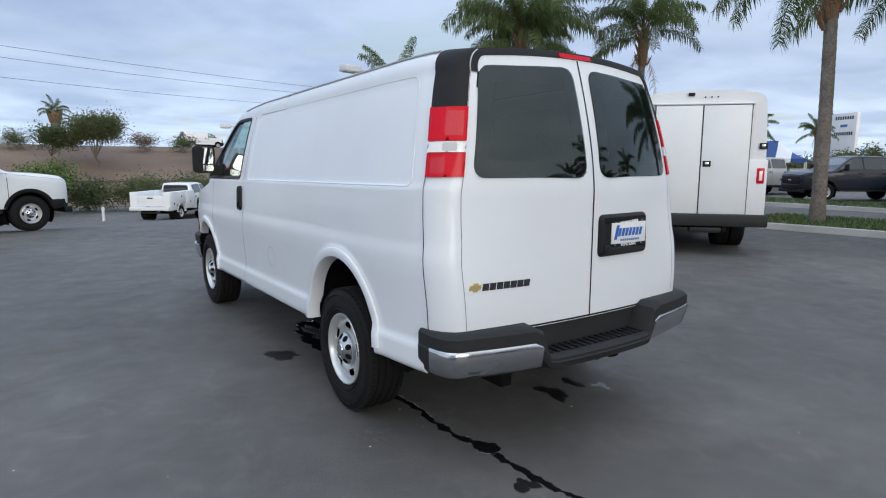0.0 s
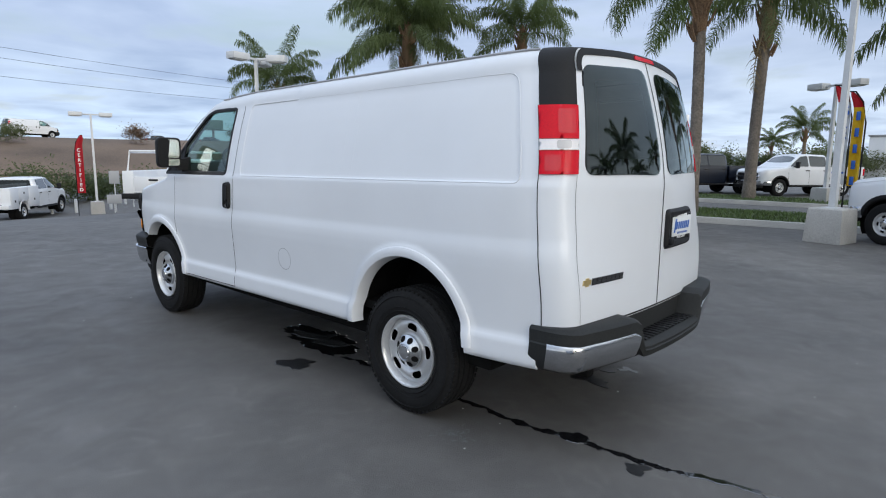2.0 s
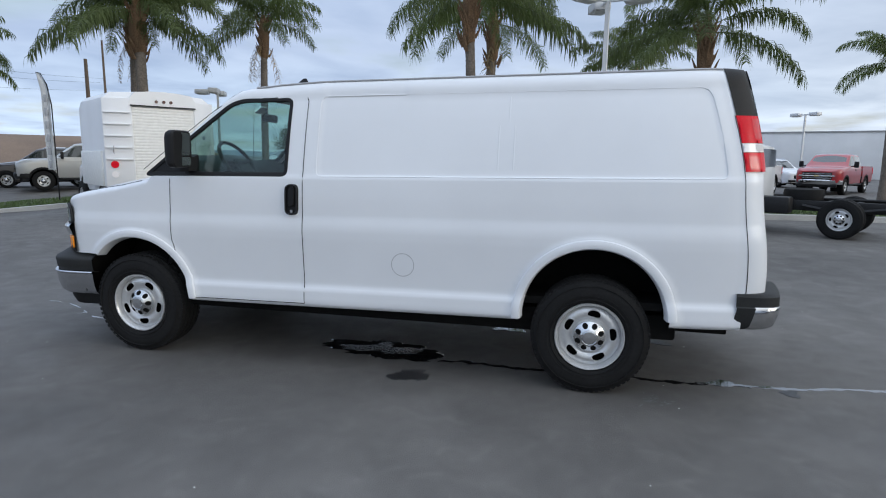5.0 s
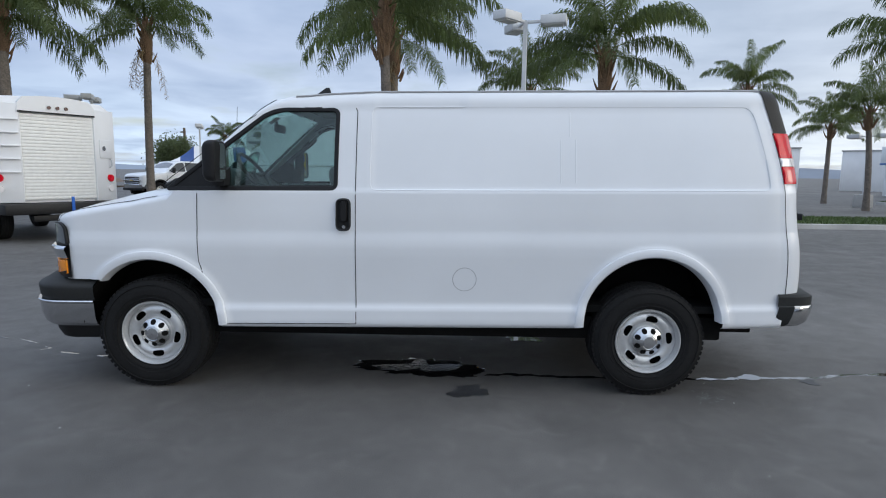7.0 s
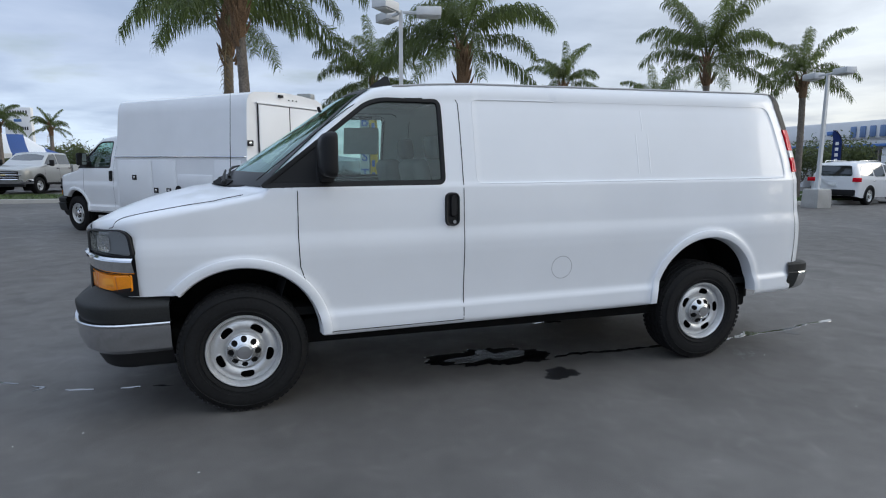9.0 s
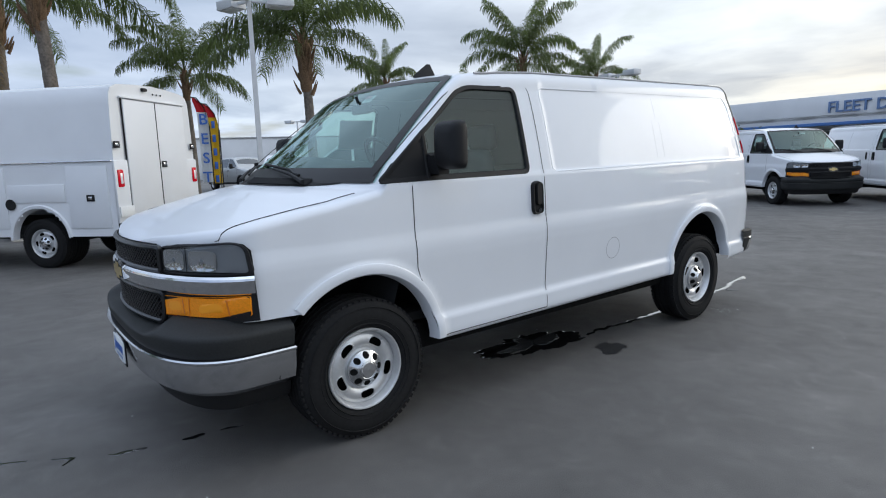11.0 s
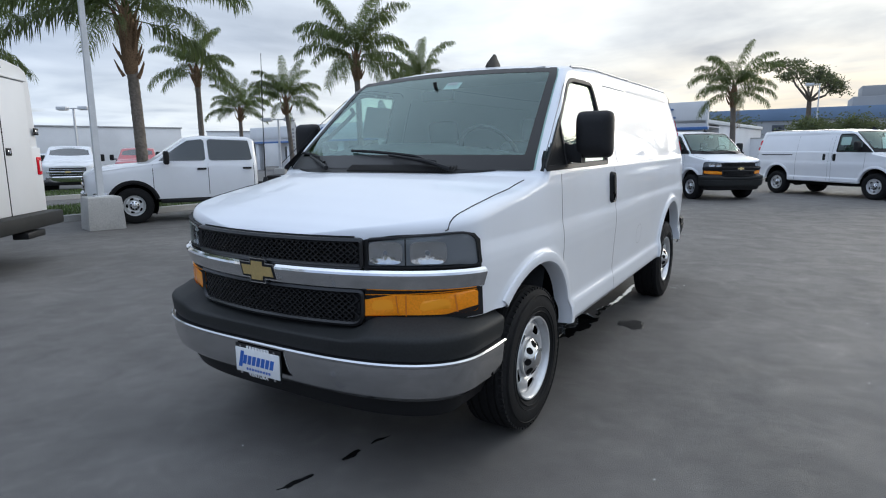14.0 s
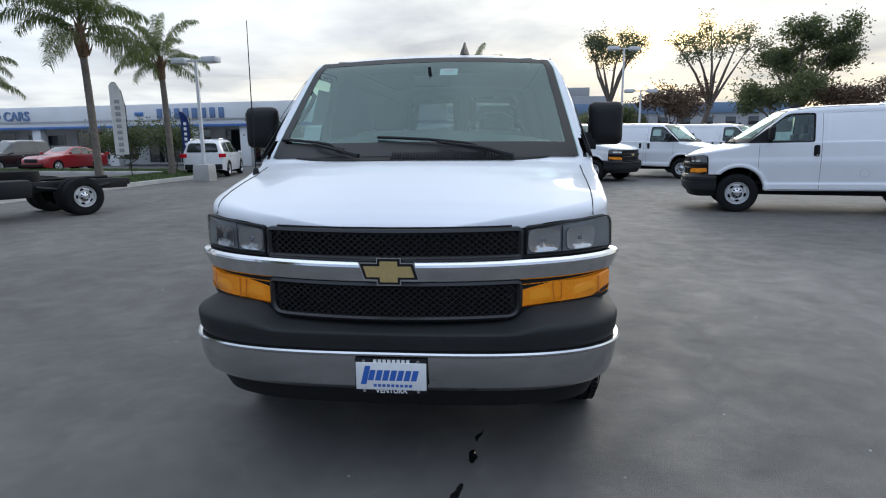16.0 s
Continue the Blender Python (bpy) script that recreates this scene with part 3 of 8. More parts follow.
def build_van(m, label, paint=WHITE, chrome=True, y0=-1.09, cargo=True, plate=True, group="", name="cargo_van", detail=True):
    van = thing(name, m, label, "van", group)
    # --- shell
    ys = van_stations(y0)
    rings = [van_ring(y) for y in ys]
    n = len(rings[0])
    bm = bm_new()
    cols = []
    for y, r in zip(ys, rings):
        left = [bm.verts.new(van_bend(-x, y, z)) for x, z, k in r]
        right = [left[-1] if i == n - 1 else bm.verts.new(van_bend(x, y, z)) for i, (x, z, k) in enumerate(r)]
        cols.append((left, right))
    cap_faces = []

    def keep(x, y, z, kind):
        if kind < 2 and z < 1.0:
            for cy, cz, rad in (F_ARCH, R_ARCH):
                if (y - cy) ** 2 + (z - cz) ** 2 < rad ** 2 or (z < cz and abs(y - cy) < rad):
                    return False
        if kind < 2 and inside(SIDE_WIN, y, z):
            return False
        if kind == 2:
            ye = y_eff(x, y)
            if 2.70 < ye < 3.545 and abs(x) < float(np.interp(ye, [2.62, 2.76, 3.6], [0.765, 0.805, 0.918])) - 0.035:
                return False
        return True
    for k in range(len(ys) - 1):
        for i in range(n - 1):
            x = sum(rings[a][b][0] for a in (k, k + 1) for b in (i, i + 1)) / 4
            z = sum(rings[a][b][1] for a in (k, k + 1) for b in (i, i + 1)) / 4
            y = (ys[k] + ys[k + 1]) / 2
            kind = rings[k][i][2]
            if rings[k + 1][i][1] == rings[k + 1][i + 1][1] and rings[k][i][1] == rings[k][i + 1][1]:
                continue
            if not keep(x, y, z, kind):
                continue
            for s in (0, 1):
                a, b = cols[k][s], cols[k + 1][s]
                quad = (a[i], a[i + 1], b[i + 1], b[i])
                if s:
                    quad = quad[::-1]
                if len(set(quad)) == 4:
                    f = bm.faces.new(quad)
                    if y < -0.955 and z > 1.776:
                        cap_faces.append(f)
    if y0 < -1:
        # rear doors: strips across between the two sides
        w = 40
        prev = None
        for i in range(n):
            x, z, kind = rings[0][i]
            row = [cols[0][0][i]] + [bm.verts.new(van_bend(-x + 2 * x * j / w, rear_y((-x + 2 * x * j / w) * 0.82 / max(0.82, x)), z)) for j in range(1, w)] + [cols[0][1][i]]
            if i == n - 1:
                break
            if prev:
                for j in range(w):
                    xc = (-x + 2 * x * (j + 0.5) / w)
                    zc = (z + rings[0][i - 1][1]) / 2
                    if inside(REAR_WIN, -abs(xc), zc):
                        continue
                    if len({prev[j], prev[j + 1], row[j + 1], row[j]}) == 4:
                        f = bm.faces.new((prev[j], prev[j + 1], row[j + 1], row[j]))
            prev = row
    bmesh.ops.recalc_face_normals(bm, faces=bm.faces)
    capbm = bm_new()
    if cap_faces and cargo:
        bm.normal_update()
        made = {}
        for f in cap_faces:
            q = []
            for v in f.verts:
                if v not in made:
                    made[v] = capbm.verts.new(v.co + v.normal * 0.0045)
                q.append(made[v])
            capbm.faces.new(q)
    body = part("body", bm, paint, van, "white painted body shell", angle=50)
    black = chrome
    if cargo:
        edge = [(x, z) for x, z, k in rings[0] if k > 0]
        edge = [(-x, z) for x, z in edge] + [(x, z) for x, z in edge[-2::-1]]
        add_trim(capbm, edge, rear_map, [(0.0, 0.004), (-0.006, 0.006), (-0.034, 0.006), (-0.036, 0.0)], False)
        if chrome:
            part("rear_roof_cap", fix(capbm), BLACKPLASTIC, van, "black plastic corner and roof trim")
        else:
            capbm.free()
    else:
        capbm.free()
    # --- wheel arch lips, liners
    for cy, cz, rad in (F_ARCH, R_ARCH):
        if cy < y0:
            continue
        for sg in (-1, 1):
            a0, a1 = (-2, 182)
            line = [(cy + rad * math.cos(radians(t)), cz + rad * math.sin(radians(t))) for t in range(a0, a1, 4)]
            if cy > 2:
                line = [p for p in line if not (p[0] > cy + 0.30 and p[1] < 0.775)]
            bm = add_trim(bm_new(), line, side_map(sg), [(0.030, -0.075), (0.022, -0.006), (0.014, 0.007), (-0.002, 0.010), (-0.030, 0.008), (-0.038, 0.005), (-0.045, -0.006)], False)
            bmesh.ops.recalc_face_normals(bm, faces=bm.faces)
            part("wheel_arch_lip", bm, paint, van)
            bm = bm_new()
            rows = []
            for t in range(2, 181, 8):
                a = radians(t)
                rows.append([van_bend(sg * x, cy + (rad + 0.004) * math.cos(a), cz + (rad + 0.004) * math.sin(a)) for x in (0.985, 0.80, 0.55)])
            add_grid(bm, rows)
            inner = [bm.verts.new(p[2]) for p in rows]
            bm.faces.new(inner)
            part("wheel_well", bm, DARKVOID, van)
    # --- side glass, seals, door lines, mirror, handle
    for sg in (-1, 1):
        sm = side_map(sg)
        glass = rounded([(2.155, 1.417), (2.965, 1.417), (2.965, 1.67), (2.63, 1.919), (2.54, 1.945), (2.155, 1.945)], [0.03, 0.015, 0.02, 0.05, 0.06, 0.04])
        g = part("side_window", add_patch(bm_new(), glass, sm, -0.012, 16, 14), GLASS, van, "tinted clear door glass")
        g.visible_shadow = False
        sail = [(2.94, 1.413), (3.27, 1.413), (2.94, 1.69)]
        part("mirror_sail", add_patch(bm_new(), sail, sm, -0.004, 8, 6), BLACKPLASTIC, van, "black mirror mount triangle")
        bm = add_trim(bm_new(), dense(SIDE_WIN, 0.05), sm, [(0.022, -0.012), (0.016, 0.002), (0.004, 0.005), (-0.008, 0.004), (-0.012, -0.003)])
        part("window_seal", fix(bm), SEAL, van, "black rubber window seal")
        bm = add_trim(bm_new(), [(2.955, 1.415), (2.955, 1.68)], sm, [(0.015, 0.0), (0.008, 0.006), (-0.008, 0.006), (-0.015, 0.0)], False)
        part("window_divider", fix(bm), SEAL, van)
        gap = [(-0.0028, 0.0014), (0.0028, 0.0014)]
        lines = [[(2.012, 0.488), (2.014, 1.40), (2.016, 1.93)], [(2.945, 0.488), (2.012, 0.488)],
                 [(2.016, 1.93), (2.035, 1.97), (2.075, 1.988), (2.48, 1.983), (2.64, 1.952), (2.76, 1.880), (3.03, 1.675), (3.32, 1.445)],
                 [(3.085, 1.410), (3.088, 1.1), (3.082, 0.92), (3.045, 0.80), (2.995, 0.66), (2.945, 0.488)]]
        bm = bm_new()
        for ln in lines:
            add_trim(bm, dense(ln, 0.04, False), sm, gap, False)
        part("door_gap", bm, SEAL, van, "dark shut line of the cab door")
        if sg > 0 and cargo:
            for ln in [[(1.90, 0.50), (1.90, 1.92)], [(0.72, 0.50), (0.72, 1.92)]]:
                part("side_door_gap", add_trim(bm_new(), dense(ln, 0.04, False), sm, gap, False), SEAL, van)
            add = bm_new()
            add_box(add, tuple(sm(-0.05, 1.30, 0.003)), (0.012, 1.25, 0.03), 0.004)
            part("door_track", add, SEAL, van, "black sliding door track")
            bm = add_patch(bm_new(), rounded([(1.70, 1.14), (1.80, 1.14), (1.80, 1.35), (1.70, 1.35)], 0.035), sm, 0.004, 6, 5)
            part("side_door_handle", bm, BLACKPLASTIC, van)
        bm = add_patch(bm_new(), rounded([(2.047, 1.131), (2.145, 1.131), (2.145, 1.345), (2.047, 1.345)], 0.04), sm, 0.006, 10, 8)
        add_trim(bm, dense(rounded([(2.047, 1.131), (2.145, 1.131), (2.145, 1.345), (2.047, 1.345)], 0.04), 0.02), sm, [(0.014, 0.018), (0.004, 0.022), (-0.003, 0.0)])
        hd = part("door_handle", fix(bm), BLACKPLASTIC, van, "black recessed door handle")
        bm = bm_new()
        add_patch(bm, rounded([(2.070, 1.193), (2.110, 1.193), (2.110, 1.328), (2.070, 1.328)], 0.02), sm, 0.026, 6, 4)
        add_trim(bm, dense(rounded([(2.070, 1.193), (2.110, 1.193), (2.110, 1.328), (2.070, 1.328)], 0.02), 0.02), sm, [(0.0, 0.026), (-0.004, 0.016), (-0.004, 0.006)])
        part("handle_grip", fix(bm), SEAL, hd)
        bm = bm_new()
        c = sm(2.088, 1.157, 0.012)
        add_tube(bm, [c, c + Vector((sg * 0.012, 0, 0))], 0.012, 12)
        part("lock", bm, CHROME, hd)
        # mirror
        mir = thing("door_mirror")
        mir.parent = van
        mir.matrix_basis = pose(sg * 1.115, 2.925, 1.578, 0, 0, 0)
        bm = bm_new()
        rr = []
        for k, (yy, ss) in enumerate(((-0.055, 0.94), (-0.045, 1.0), (-0.01, 1.0), (0.015, 0.93), (0.032, 0.78), (0.042, 0.5))):
            rr.append([Vector((u * ss, yy - 0.008 * (u * sg > 0) * abs(u) * 4, v * ss)) for u, v in rounded([(-0.105, -0.132), (0.105, -0.132), (0.105, 0.132), (-0.105, 0.132)], 0.045, 5)])
        add_rings(bm, rr)
        part("mirror_shell", fix(bm), BLACKPLASTIC, mir, "black plastic mirror shell")
        bm = add_patch(bm_new(), rounded([(-0.085, -0.045), (0.085, -0.045), (0.085, 0.115), (-0.085, 0.115)], 0.03), lambda u, v, off: Vector((u, -0.0565, v)), 0, 8, 6)
        part("mirror_glass", bm, MIRRORGLASS, mir, "mirror glass")
        bm = add_patch(bm_new(), rounded([(-0.085, -0.115), (0.085, -0.115), (0.085, -0.055), (-0.085, -0.055)], 0.02), lambda u, v, off: Vector((u, -0.0565, v)), 0, 5, 6)
        part("blind_spot_glass", bm, CHROME, mir)
        bm = bm_new()
        add_rings(bm, [[Vector((-sg * x, y, z)) for y, z in ((-0.05, -h), (0.02, -h), (0.03, 0), (0.02, h), (-0.05, h), (-0.055, 0))] for x, h in ((0.06, 0.055), (0.13, 0.05), (0.185, 0.07))])
        for v in bm.verts:
            v.co.z -= 0.105
        part("mirror_arm", fix(bm), BLACKPLASTIC, mir)
    if cargo and detail:
        sm = side_map(-1)
        bm = bm_new()
        circ = [(1.272 + 0.08 * math.cos(t), 0.800 + 0.08 * math.sin(t)) for t in (2 * math.pi * k / 40 for k in range(40))]
        add_trim(bm, circ, sm, [(-0.002, 0.0014), (0.002, 0.0014)])
        part("fuel_door_gap", bm, SIDEMARK, van, "round fuel door outline")
        bm = bm_new()
        for yy in (0.637, 0.535):
            add_trim(bm, dense([(yy, 1.45), (yy, 1.74)], 0.05, False), sm, [(-0.008, -0.001), (-0.002, 0.0016), (0.002, 0.0016), (0.008, -0.001)], False)
        add_trim(bm, dense([(0.575, 1.76), (0.575, 1.93)], 0.05, False), sm, [(-0.008, -0.001), (-0.002, 0.0014), (0.002, 0.0014), (0.008, -0.001)], False)
        bmesh.ops.recalc_face_normals(bm, faces=bm.faces)
        part("panel_rib", bm, paint, van)
    if cargo:
        for sg in (-1, 1):
            bm = add_trim(bm_new(), dense(PANEL, 0.05), side_map(sg), [(0.008, -0.001), (0.002, 0.0022), (-0.003, 0.002), (-0.008, -0.0075)])
            bmesh.ops.recalc_face_normals(bm, faces=bm.faces)
            part("panel_edge", bm, paint, van)
            # roof drip rail; the channel's shading is put into its grey colour
            rail = []
            for y in [k * 0.1 - 0.95 for k in range(35)]:
                r = van_ring(y)
                x, z, k = r[80 + 6]
                rail.append(van_bend(sg * (x + 0.006), y, z + 0.002))
            bm = add_tube(bm_new(), rail, 0.007, 8)
            part("drip_rail", bm, SHADEDGUTTER, van, "grey roof gutter")
    # --- windscreen
    rows = [[ws_map(-1 + 2 * j / 28, 2.66 + (3.57 - 2.66) * i / 20, 0.006) for j in range(29)] for i in range(21)]
    bm = bm_new()
    add_grid(bm, rows)
    g = part("windscreen", bm, WSGLASS, van, "large curved windscreen")
    g.visible_shadow = False
    bm = bm_new()
    for a, b, rws in ((2.655, 2.715, 3), (3.47, 3.578, 4)):
        add_grid(bm, [[ws_map(0.975 * (-1 + 2 * j / 28), a + (b - a) * i / rws, 0.008) for j in range(29)] for i in range(rws + 1)])
    for s in (-1, 1):
        add_grid(bm, [[ws_map(s * u, 2.655 + (3.575 - 2.655) * i / 20, 0.010) for u in (0.99, 0.975, 0.955, 0.93)] for i in range(21)])
    part("windscreen_border", bm, FRIT, van, "black windscreen border")
    # cowl with louvres, wipers
    bm = bm_new()
    add_grid(bm, [[ws_map(0.80 * (-1 + 2 * j / 28), 3.572 + (0.045 * (1 - abs(j / 14 - 1) ** 3) + 0.006) * i / 4, 0.004 + 0.005 * math.sin(math.pi * i / 4)) for j in range(29)] for i in range(5)])
    part("cowl", bm, BLACKPLASTIC, van, "black cowl panel under the windscreen")
    bm = bm_new()
    for k in range(46):
        u = -0.58 + 0.72 * k / 45
        p, q = ws_map(u, 3.560, 0.014), ws_map(u, 3.612, 0.012)
        add_tube(bm, [p, q], 0.0045, 4)
    part("cowl_grille", bm, SEAL, van)
    for u0, y0_, u1, y1_ in ((-0.45, 3.60, 0.26, 3.45), (0.46, 3.60, 0.97, 3.45)):
        wp = thing("wiper")
        wp.parent = van
        b = add_tube(bm_new(), [ws_map(u0 - 0.12, y0_ + 0.02, 0.03), ws_map(u0 + 0.05, y0_ - 0.03, 0.045), ws_map((u0 + u1) / 2 - 0.03, (y0_ + y1_) / 2, 0.045)], [0.014, 0.010, 0.007], 8)
        part("wiper_arm", b, BLACKPLASTIC, wp)
        b = add_tube(bm_new(), [ws_map(u0 + (u1 - u0) * t, y1_ + 0.075 - 0.075 * t + (0.02 * (1 - t) if t < 0.2 else 0), 0.022 + 0.008 * math.sin(math.pi * t)) for t in [k / 10 for k in range(11)]], 0.009, 6)
        part("wiper_blade", b, SEAL, wp)
    # radio antenna on the passenger's wing
    if chrome:
        z = shell_z(0.92, 3.52)
        bm = bm_new()
        add_tube(bm, [van_bend(0.92, 3.52, z - 0.01), van_bend(0.92, 3.52, z + 0.03)], [0.022, 0.012], 12)
        ant = part("antenna_base", bm, BLACKPLASTIC, van, "black antenna base")
        part("antenna_rod", add_tube(bm_new(), [van_bend(0.92, 3.52, z + 0.02), van_bend(0.925, 3.51, z + 0.40), van_bend(0.93, 3.49, 2.16)], [0.0035, 0.003, 0.002], 6), BLACKPLASTIC, ant, "thin antenna rod")
    # hood shut lines
    for sg in (-1, 1):
        bm = bm_new()
        top = lambda x, y, off: van_bend(x, y, top_z(x, y) + off)
        pts = [van_bend(sg * x, y, shell_z(x, y) + 0.001) for x, y in dense([(0.90, 3.40), (0.893, 3.62), (0.888, 3.78), (0.882, 3.93), (0.874, 4.03), (0.868, 4.10), (0.866, 4.135)], 0.03, False)]
        add_tube(bm, pts, 0.0028, 5)
        part("hood_gap", bm, SEAL, van, "hood shut line")
    # --- front: grille, bar, lamps
    bm = bm_new()
    add_patch(bm, rounded([(-0.565, 0.752), (0.565, 0.752), (0.565, 1.152), (-0.565, 1.152)], 0.03), front_map, 0.006, 8, 40)
    part("grille_back", bm, DARKVOID, van, "dark void behind the grille")
    if detail:
        bm = bm_new()
        for z0, z1 in ((1.026, 1.144), (0.765, 0.918)):
            for frame_line in ([(-0.555, z0), (0.555, z0), (0.555, z1), (-0.555, z1)],):
                add_trim(bm, dense(rounded(frame_line, [0.06, 0.06, 0.02, 0.02] if z0 < 0.9 else 0.015), 0.04), front_map, [(0.014, 0.016), (0.004, 0.028), (-0.008, 0.022), (-0.010, 0.004)])
            pitch = 0.032
            x = -0.56 - (z1 - z0)
            while x < 0.56:
                for s in (1, -1):
                    a0, a1 = (x, z0), (x + (z1 - z0) * 1.25, z1)
                    if s < 0:
                        a0, a1 = (x, z1), (x + (z1 - z0) * 1.25, z0)
                    pts = []
                    for t in (0, 0.25, 0.5, 0.75, 1.0):
                        u, v = a0[0] + (a1[0] - a0[0]) * t, a0[1] + (a1[1] - a0[1]) * t
                        if abs(u) < 0.548:
                            pts.append((u, v))
                    if len(pts) > 1:
                        add_trim(bm, pts, front_map, [(0.0042, 0.007), (0.002, 0.019), (-0.002, 0.019), (-0.0042, 0.007)], False)
                x += pitch
        part("grille_mesh", bm, GRILLEBLACK, van, "black honeycomb grille mesh")
    bm = bm_new()
    prof = [(0.923, 0.0), (0.925, 0.016), (0.932, 0.024), (0.960, 0.034), (0.986, 0.044), (0.996, 0.046), (1.006, 0.043), (1.016, 0.030), (1.019, 0.0)]
    add_grid(bm, [[front_map(0.9865 * math.sin(math.pi / 2 * (j / 30 - 1)), z, o) for j in range(61)] for z, o in prof])
    part("grille_bar", fix(bm), (CHROME if chrome else BLACKPLASTIC), van, "chrome grille crossbar" if chrome else "black grille crossbar", angle=25)
    # emblem: a plain gold cross-like block on a dark, bright-edged plate
    for nm, mt, g, o, deep, lab in (("emblem_rim", CHROME, 0.015, 0.0465, 0.03, "bright emblem rim"), ("emblem_plate", SEAL, 0.010, 0.0485, 0.03, ""), ("grille_emblem", GOLD, 0.0, 0.051, 0.03, "plain gold emblem")):
        bm = bm_new()
        zm, hw, hc, zw, zc_ = 0.980, 0.100 + g * 1.2, 0.037 + g, 0.023 + g, 0.044 + g
        line = [(-hw, -zw), (-hc, -zw), (-hc, -zc_), (hc, -zc_), (hc, -zw), (hw, -zw), (hw, zw), (hc, zw), (hc, zc_), (-hc, zc_), (-hc, zw), (-hw, zw)]
        pts = [(x + 0.32 * z if abs(x) == hw else x, zm + z) for x, z in line]
        vs = [bm.verts.new(front_map(x, z, o)) for x, z in pts]
        for ids in ((0, 1, 10, 11), (1, 2, 3, 4, 7, 8, 9, 10), (4, 5, 6, 7)):
            bm.faces.new([vs[i] for i in ids])
        low = [bm.verts.new(front_map(x, z, deep)) for x, z in pts]
        for i in range(12):
            j = (i + 1) % 12
            bm.faces.new((vs[i], low[i], low[j], vs[j]))
        bmesh.ops.recalc_face_normals(bm, faces=bm.faces)
        part(nm, bm, mt, van, lab, flat=True)
    # black surround of the lamps and the grille
    bm = bm_new()
    for sg in (-1, 1):
        fm = (lambda s: (lambda u, v, off: front_map(s * u, v, off)))(sg)
        add_patch(bm, rounded([(0.50, 0.752), (0.9905, 0.772), (0.984, 1.178), (0.50, 1.158)], [0.01, 0.004, 0.05, 0.01]), fm, 0.006, 10, 30)
    add_patch(bm, [(-0.52, 0.752), (0.52, 0.752), (0.52, 1.160), (-0.52, 1.160)], front_map, 0.0035, 4, 30)
    part("fascia_surround", fix(bm), BLACKPLASTIC, van, "black lamp and grille surround")
    for sg in (-1, 1):
        fm = (lambda s: (lambda u, v, off: front_map(s * u, v, off)))(sg)
        lamp = thing("headlamp")
        lamp.parent = van
        shape = rounded([(0.580, 1.028), (0.982, 1.026), (0.973, 1.174), (0.582, 1.148)], [0.012, 0.015, 0.05, 0.012])
        part("lamp_housing", add_patch(bm_new(), shape, fm, 0.0085, 6, 16), LAMPBODY, lamp, "smoked grey lamp housing")
        for cx, rx in ((0.657, 0.070), (0.822, 0.066)):
            bm = bm_new()
            rws = []
            for k in range(9):
                q = 0.12 + 0.88 * k / 8
                sq = lambda t: (abs(math.cos(t)) ** 5 + abs(math.sin(t)) ** 5) ** (-1 / 5)
                rws.append([fm(cx + rx * q * sq(t) * math.cos(t), 1.090 + 0.049 * q * sq(t) * math.sin(t), 0.0095 + 0.005 * q * q + 0.0012 * math.sin(260 * rx * q * sq(t) * math.cos(t))) for t in (2 * math.pi * j / 28 for j in range(29))])
            add_grid(bm, rws)
            part("lamp_reflector", fix(bm), REFLECTOR, lamp)
            bm = bm_new()
            add_tube(bm, [fm(cx, 1.09, 0.006), fm(cx, 1.09, 0.0125)], 0.010, 12)
            part("lamp_bulb", bm, LAMPBODY, lamp)
        bm = bm_new()
        add_trim(bm, dense(shape, 0.03), fm, [(0.004, 0.010), (0.002, 0.018), (-0.004, 0.016), (-0.006, 0.0)])
        add_patch(bm, [(0.735, 1.032), (0.741, 1.032), (0.741, 1.152), (0.735, 1.152)], fm, 0.011, 3, 1)
        part("lamp_bezel", bm, BLACKPLASTIC, lamp)
        g = part("lamp_lens", add_patch(bm_new(), shape, fm, 0.017, 6, 16), LENSGLASS, lamp, "clear headlamp lens")
        g.visible_shadow = False
        sig = thing("turn_signal")
        sig.parent = van
        out = rounded([(0.535, 0.788), (0.984, 0.800), (0.984, 0.928), (0.54, 0.915)], 0.015)
        part("signal_surround", add_patch(bm_new(), out, fm, 0.009, 5, 16), BLACKPLASTIC, sig, "black signal surround")
        shape = rounded([(0.548, 0.806), (0.976, 0.820), (0.976, 0.918), (0.552, 0.902)], 0.01)
        bm = add_patch(bm_new(), shape, fm, 0.016, 5, 16)
        add_trim(bm, dense(shape, 0.03), fm, [(0.0, 0.016), (-0.003, 0.004)])
        part("signal_lens", fix(bm), AMBER, sig, "amber turn signal lens")
        bm = bm_new()
        add_patch(bm, [(0.735, 0.812), (0.74, 0.812), (0.74, 0.905), (0.735, 0.905)], fm, 0.0175, 2, 1)
        part("signal_rib", bm, AMBERDEEP, sig)
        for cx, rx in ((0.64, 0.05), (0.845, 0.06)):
            # lighter patch on the opaque lens paints in the cell's brightness
            part("signal_bulb", add_patch(bm_new(), rounded([(cx - rx, 0.835), (cx + rx, 0.838), (cx + rx * 0.8, 0.888), (cx - rx * 0.8, 0.884)], 0.02), fm, 0.0166, 4, 6), AMBERLIT, sig, "lighter amber patch painting the brightness of the lens cell")
            part("signal_facet", add_patch(bm_new(), [(cx + rx + 0.012, 0.825), (cx + rx + 0.018, 0.825), (cx + rx + 0.010, 0.903), (cx + rx + 0.004, 0.903)], fm, 0.0166, 3, 1), AMBERDEEP, sig, "deep amber moulded rib")
    # --- front bumper
    plan = []
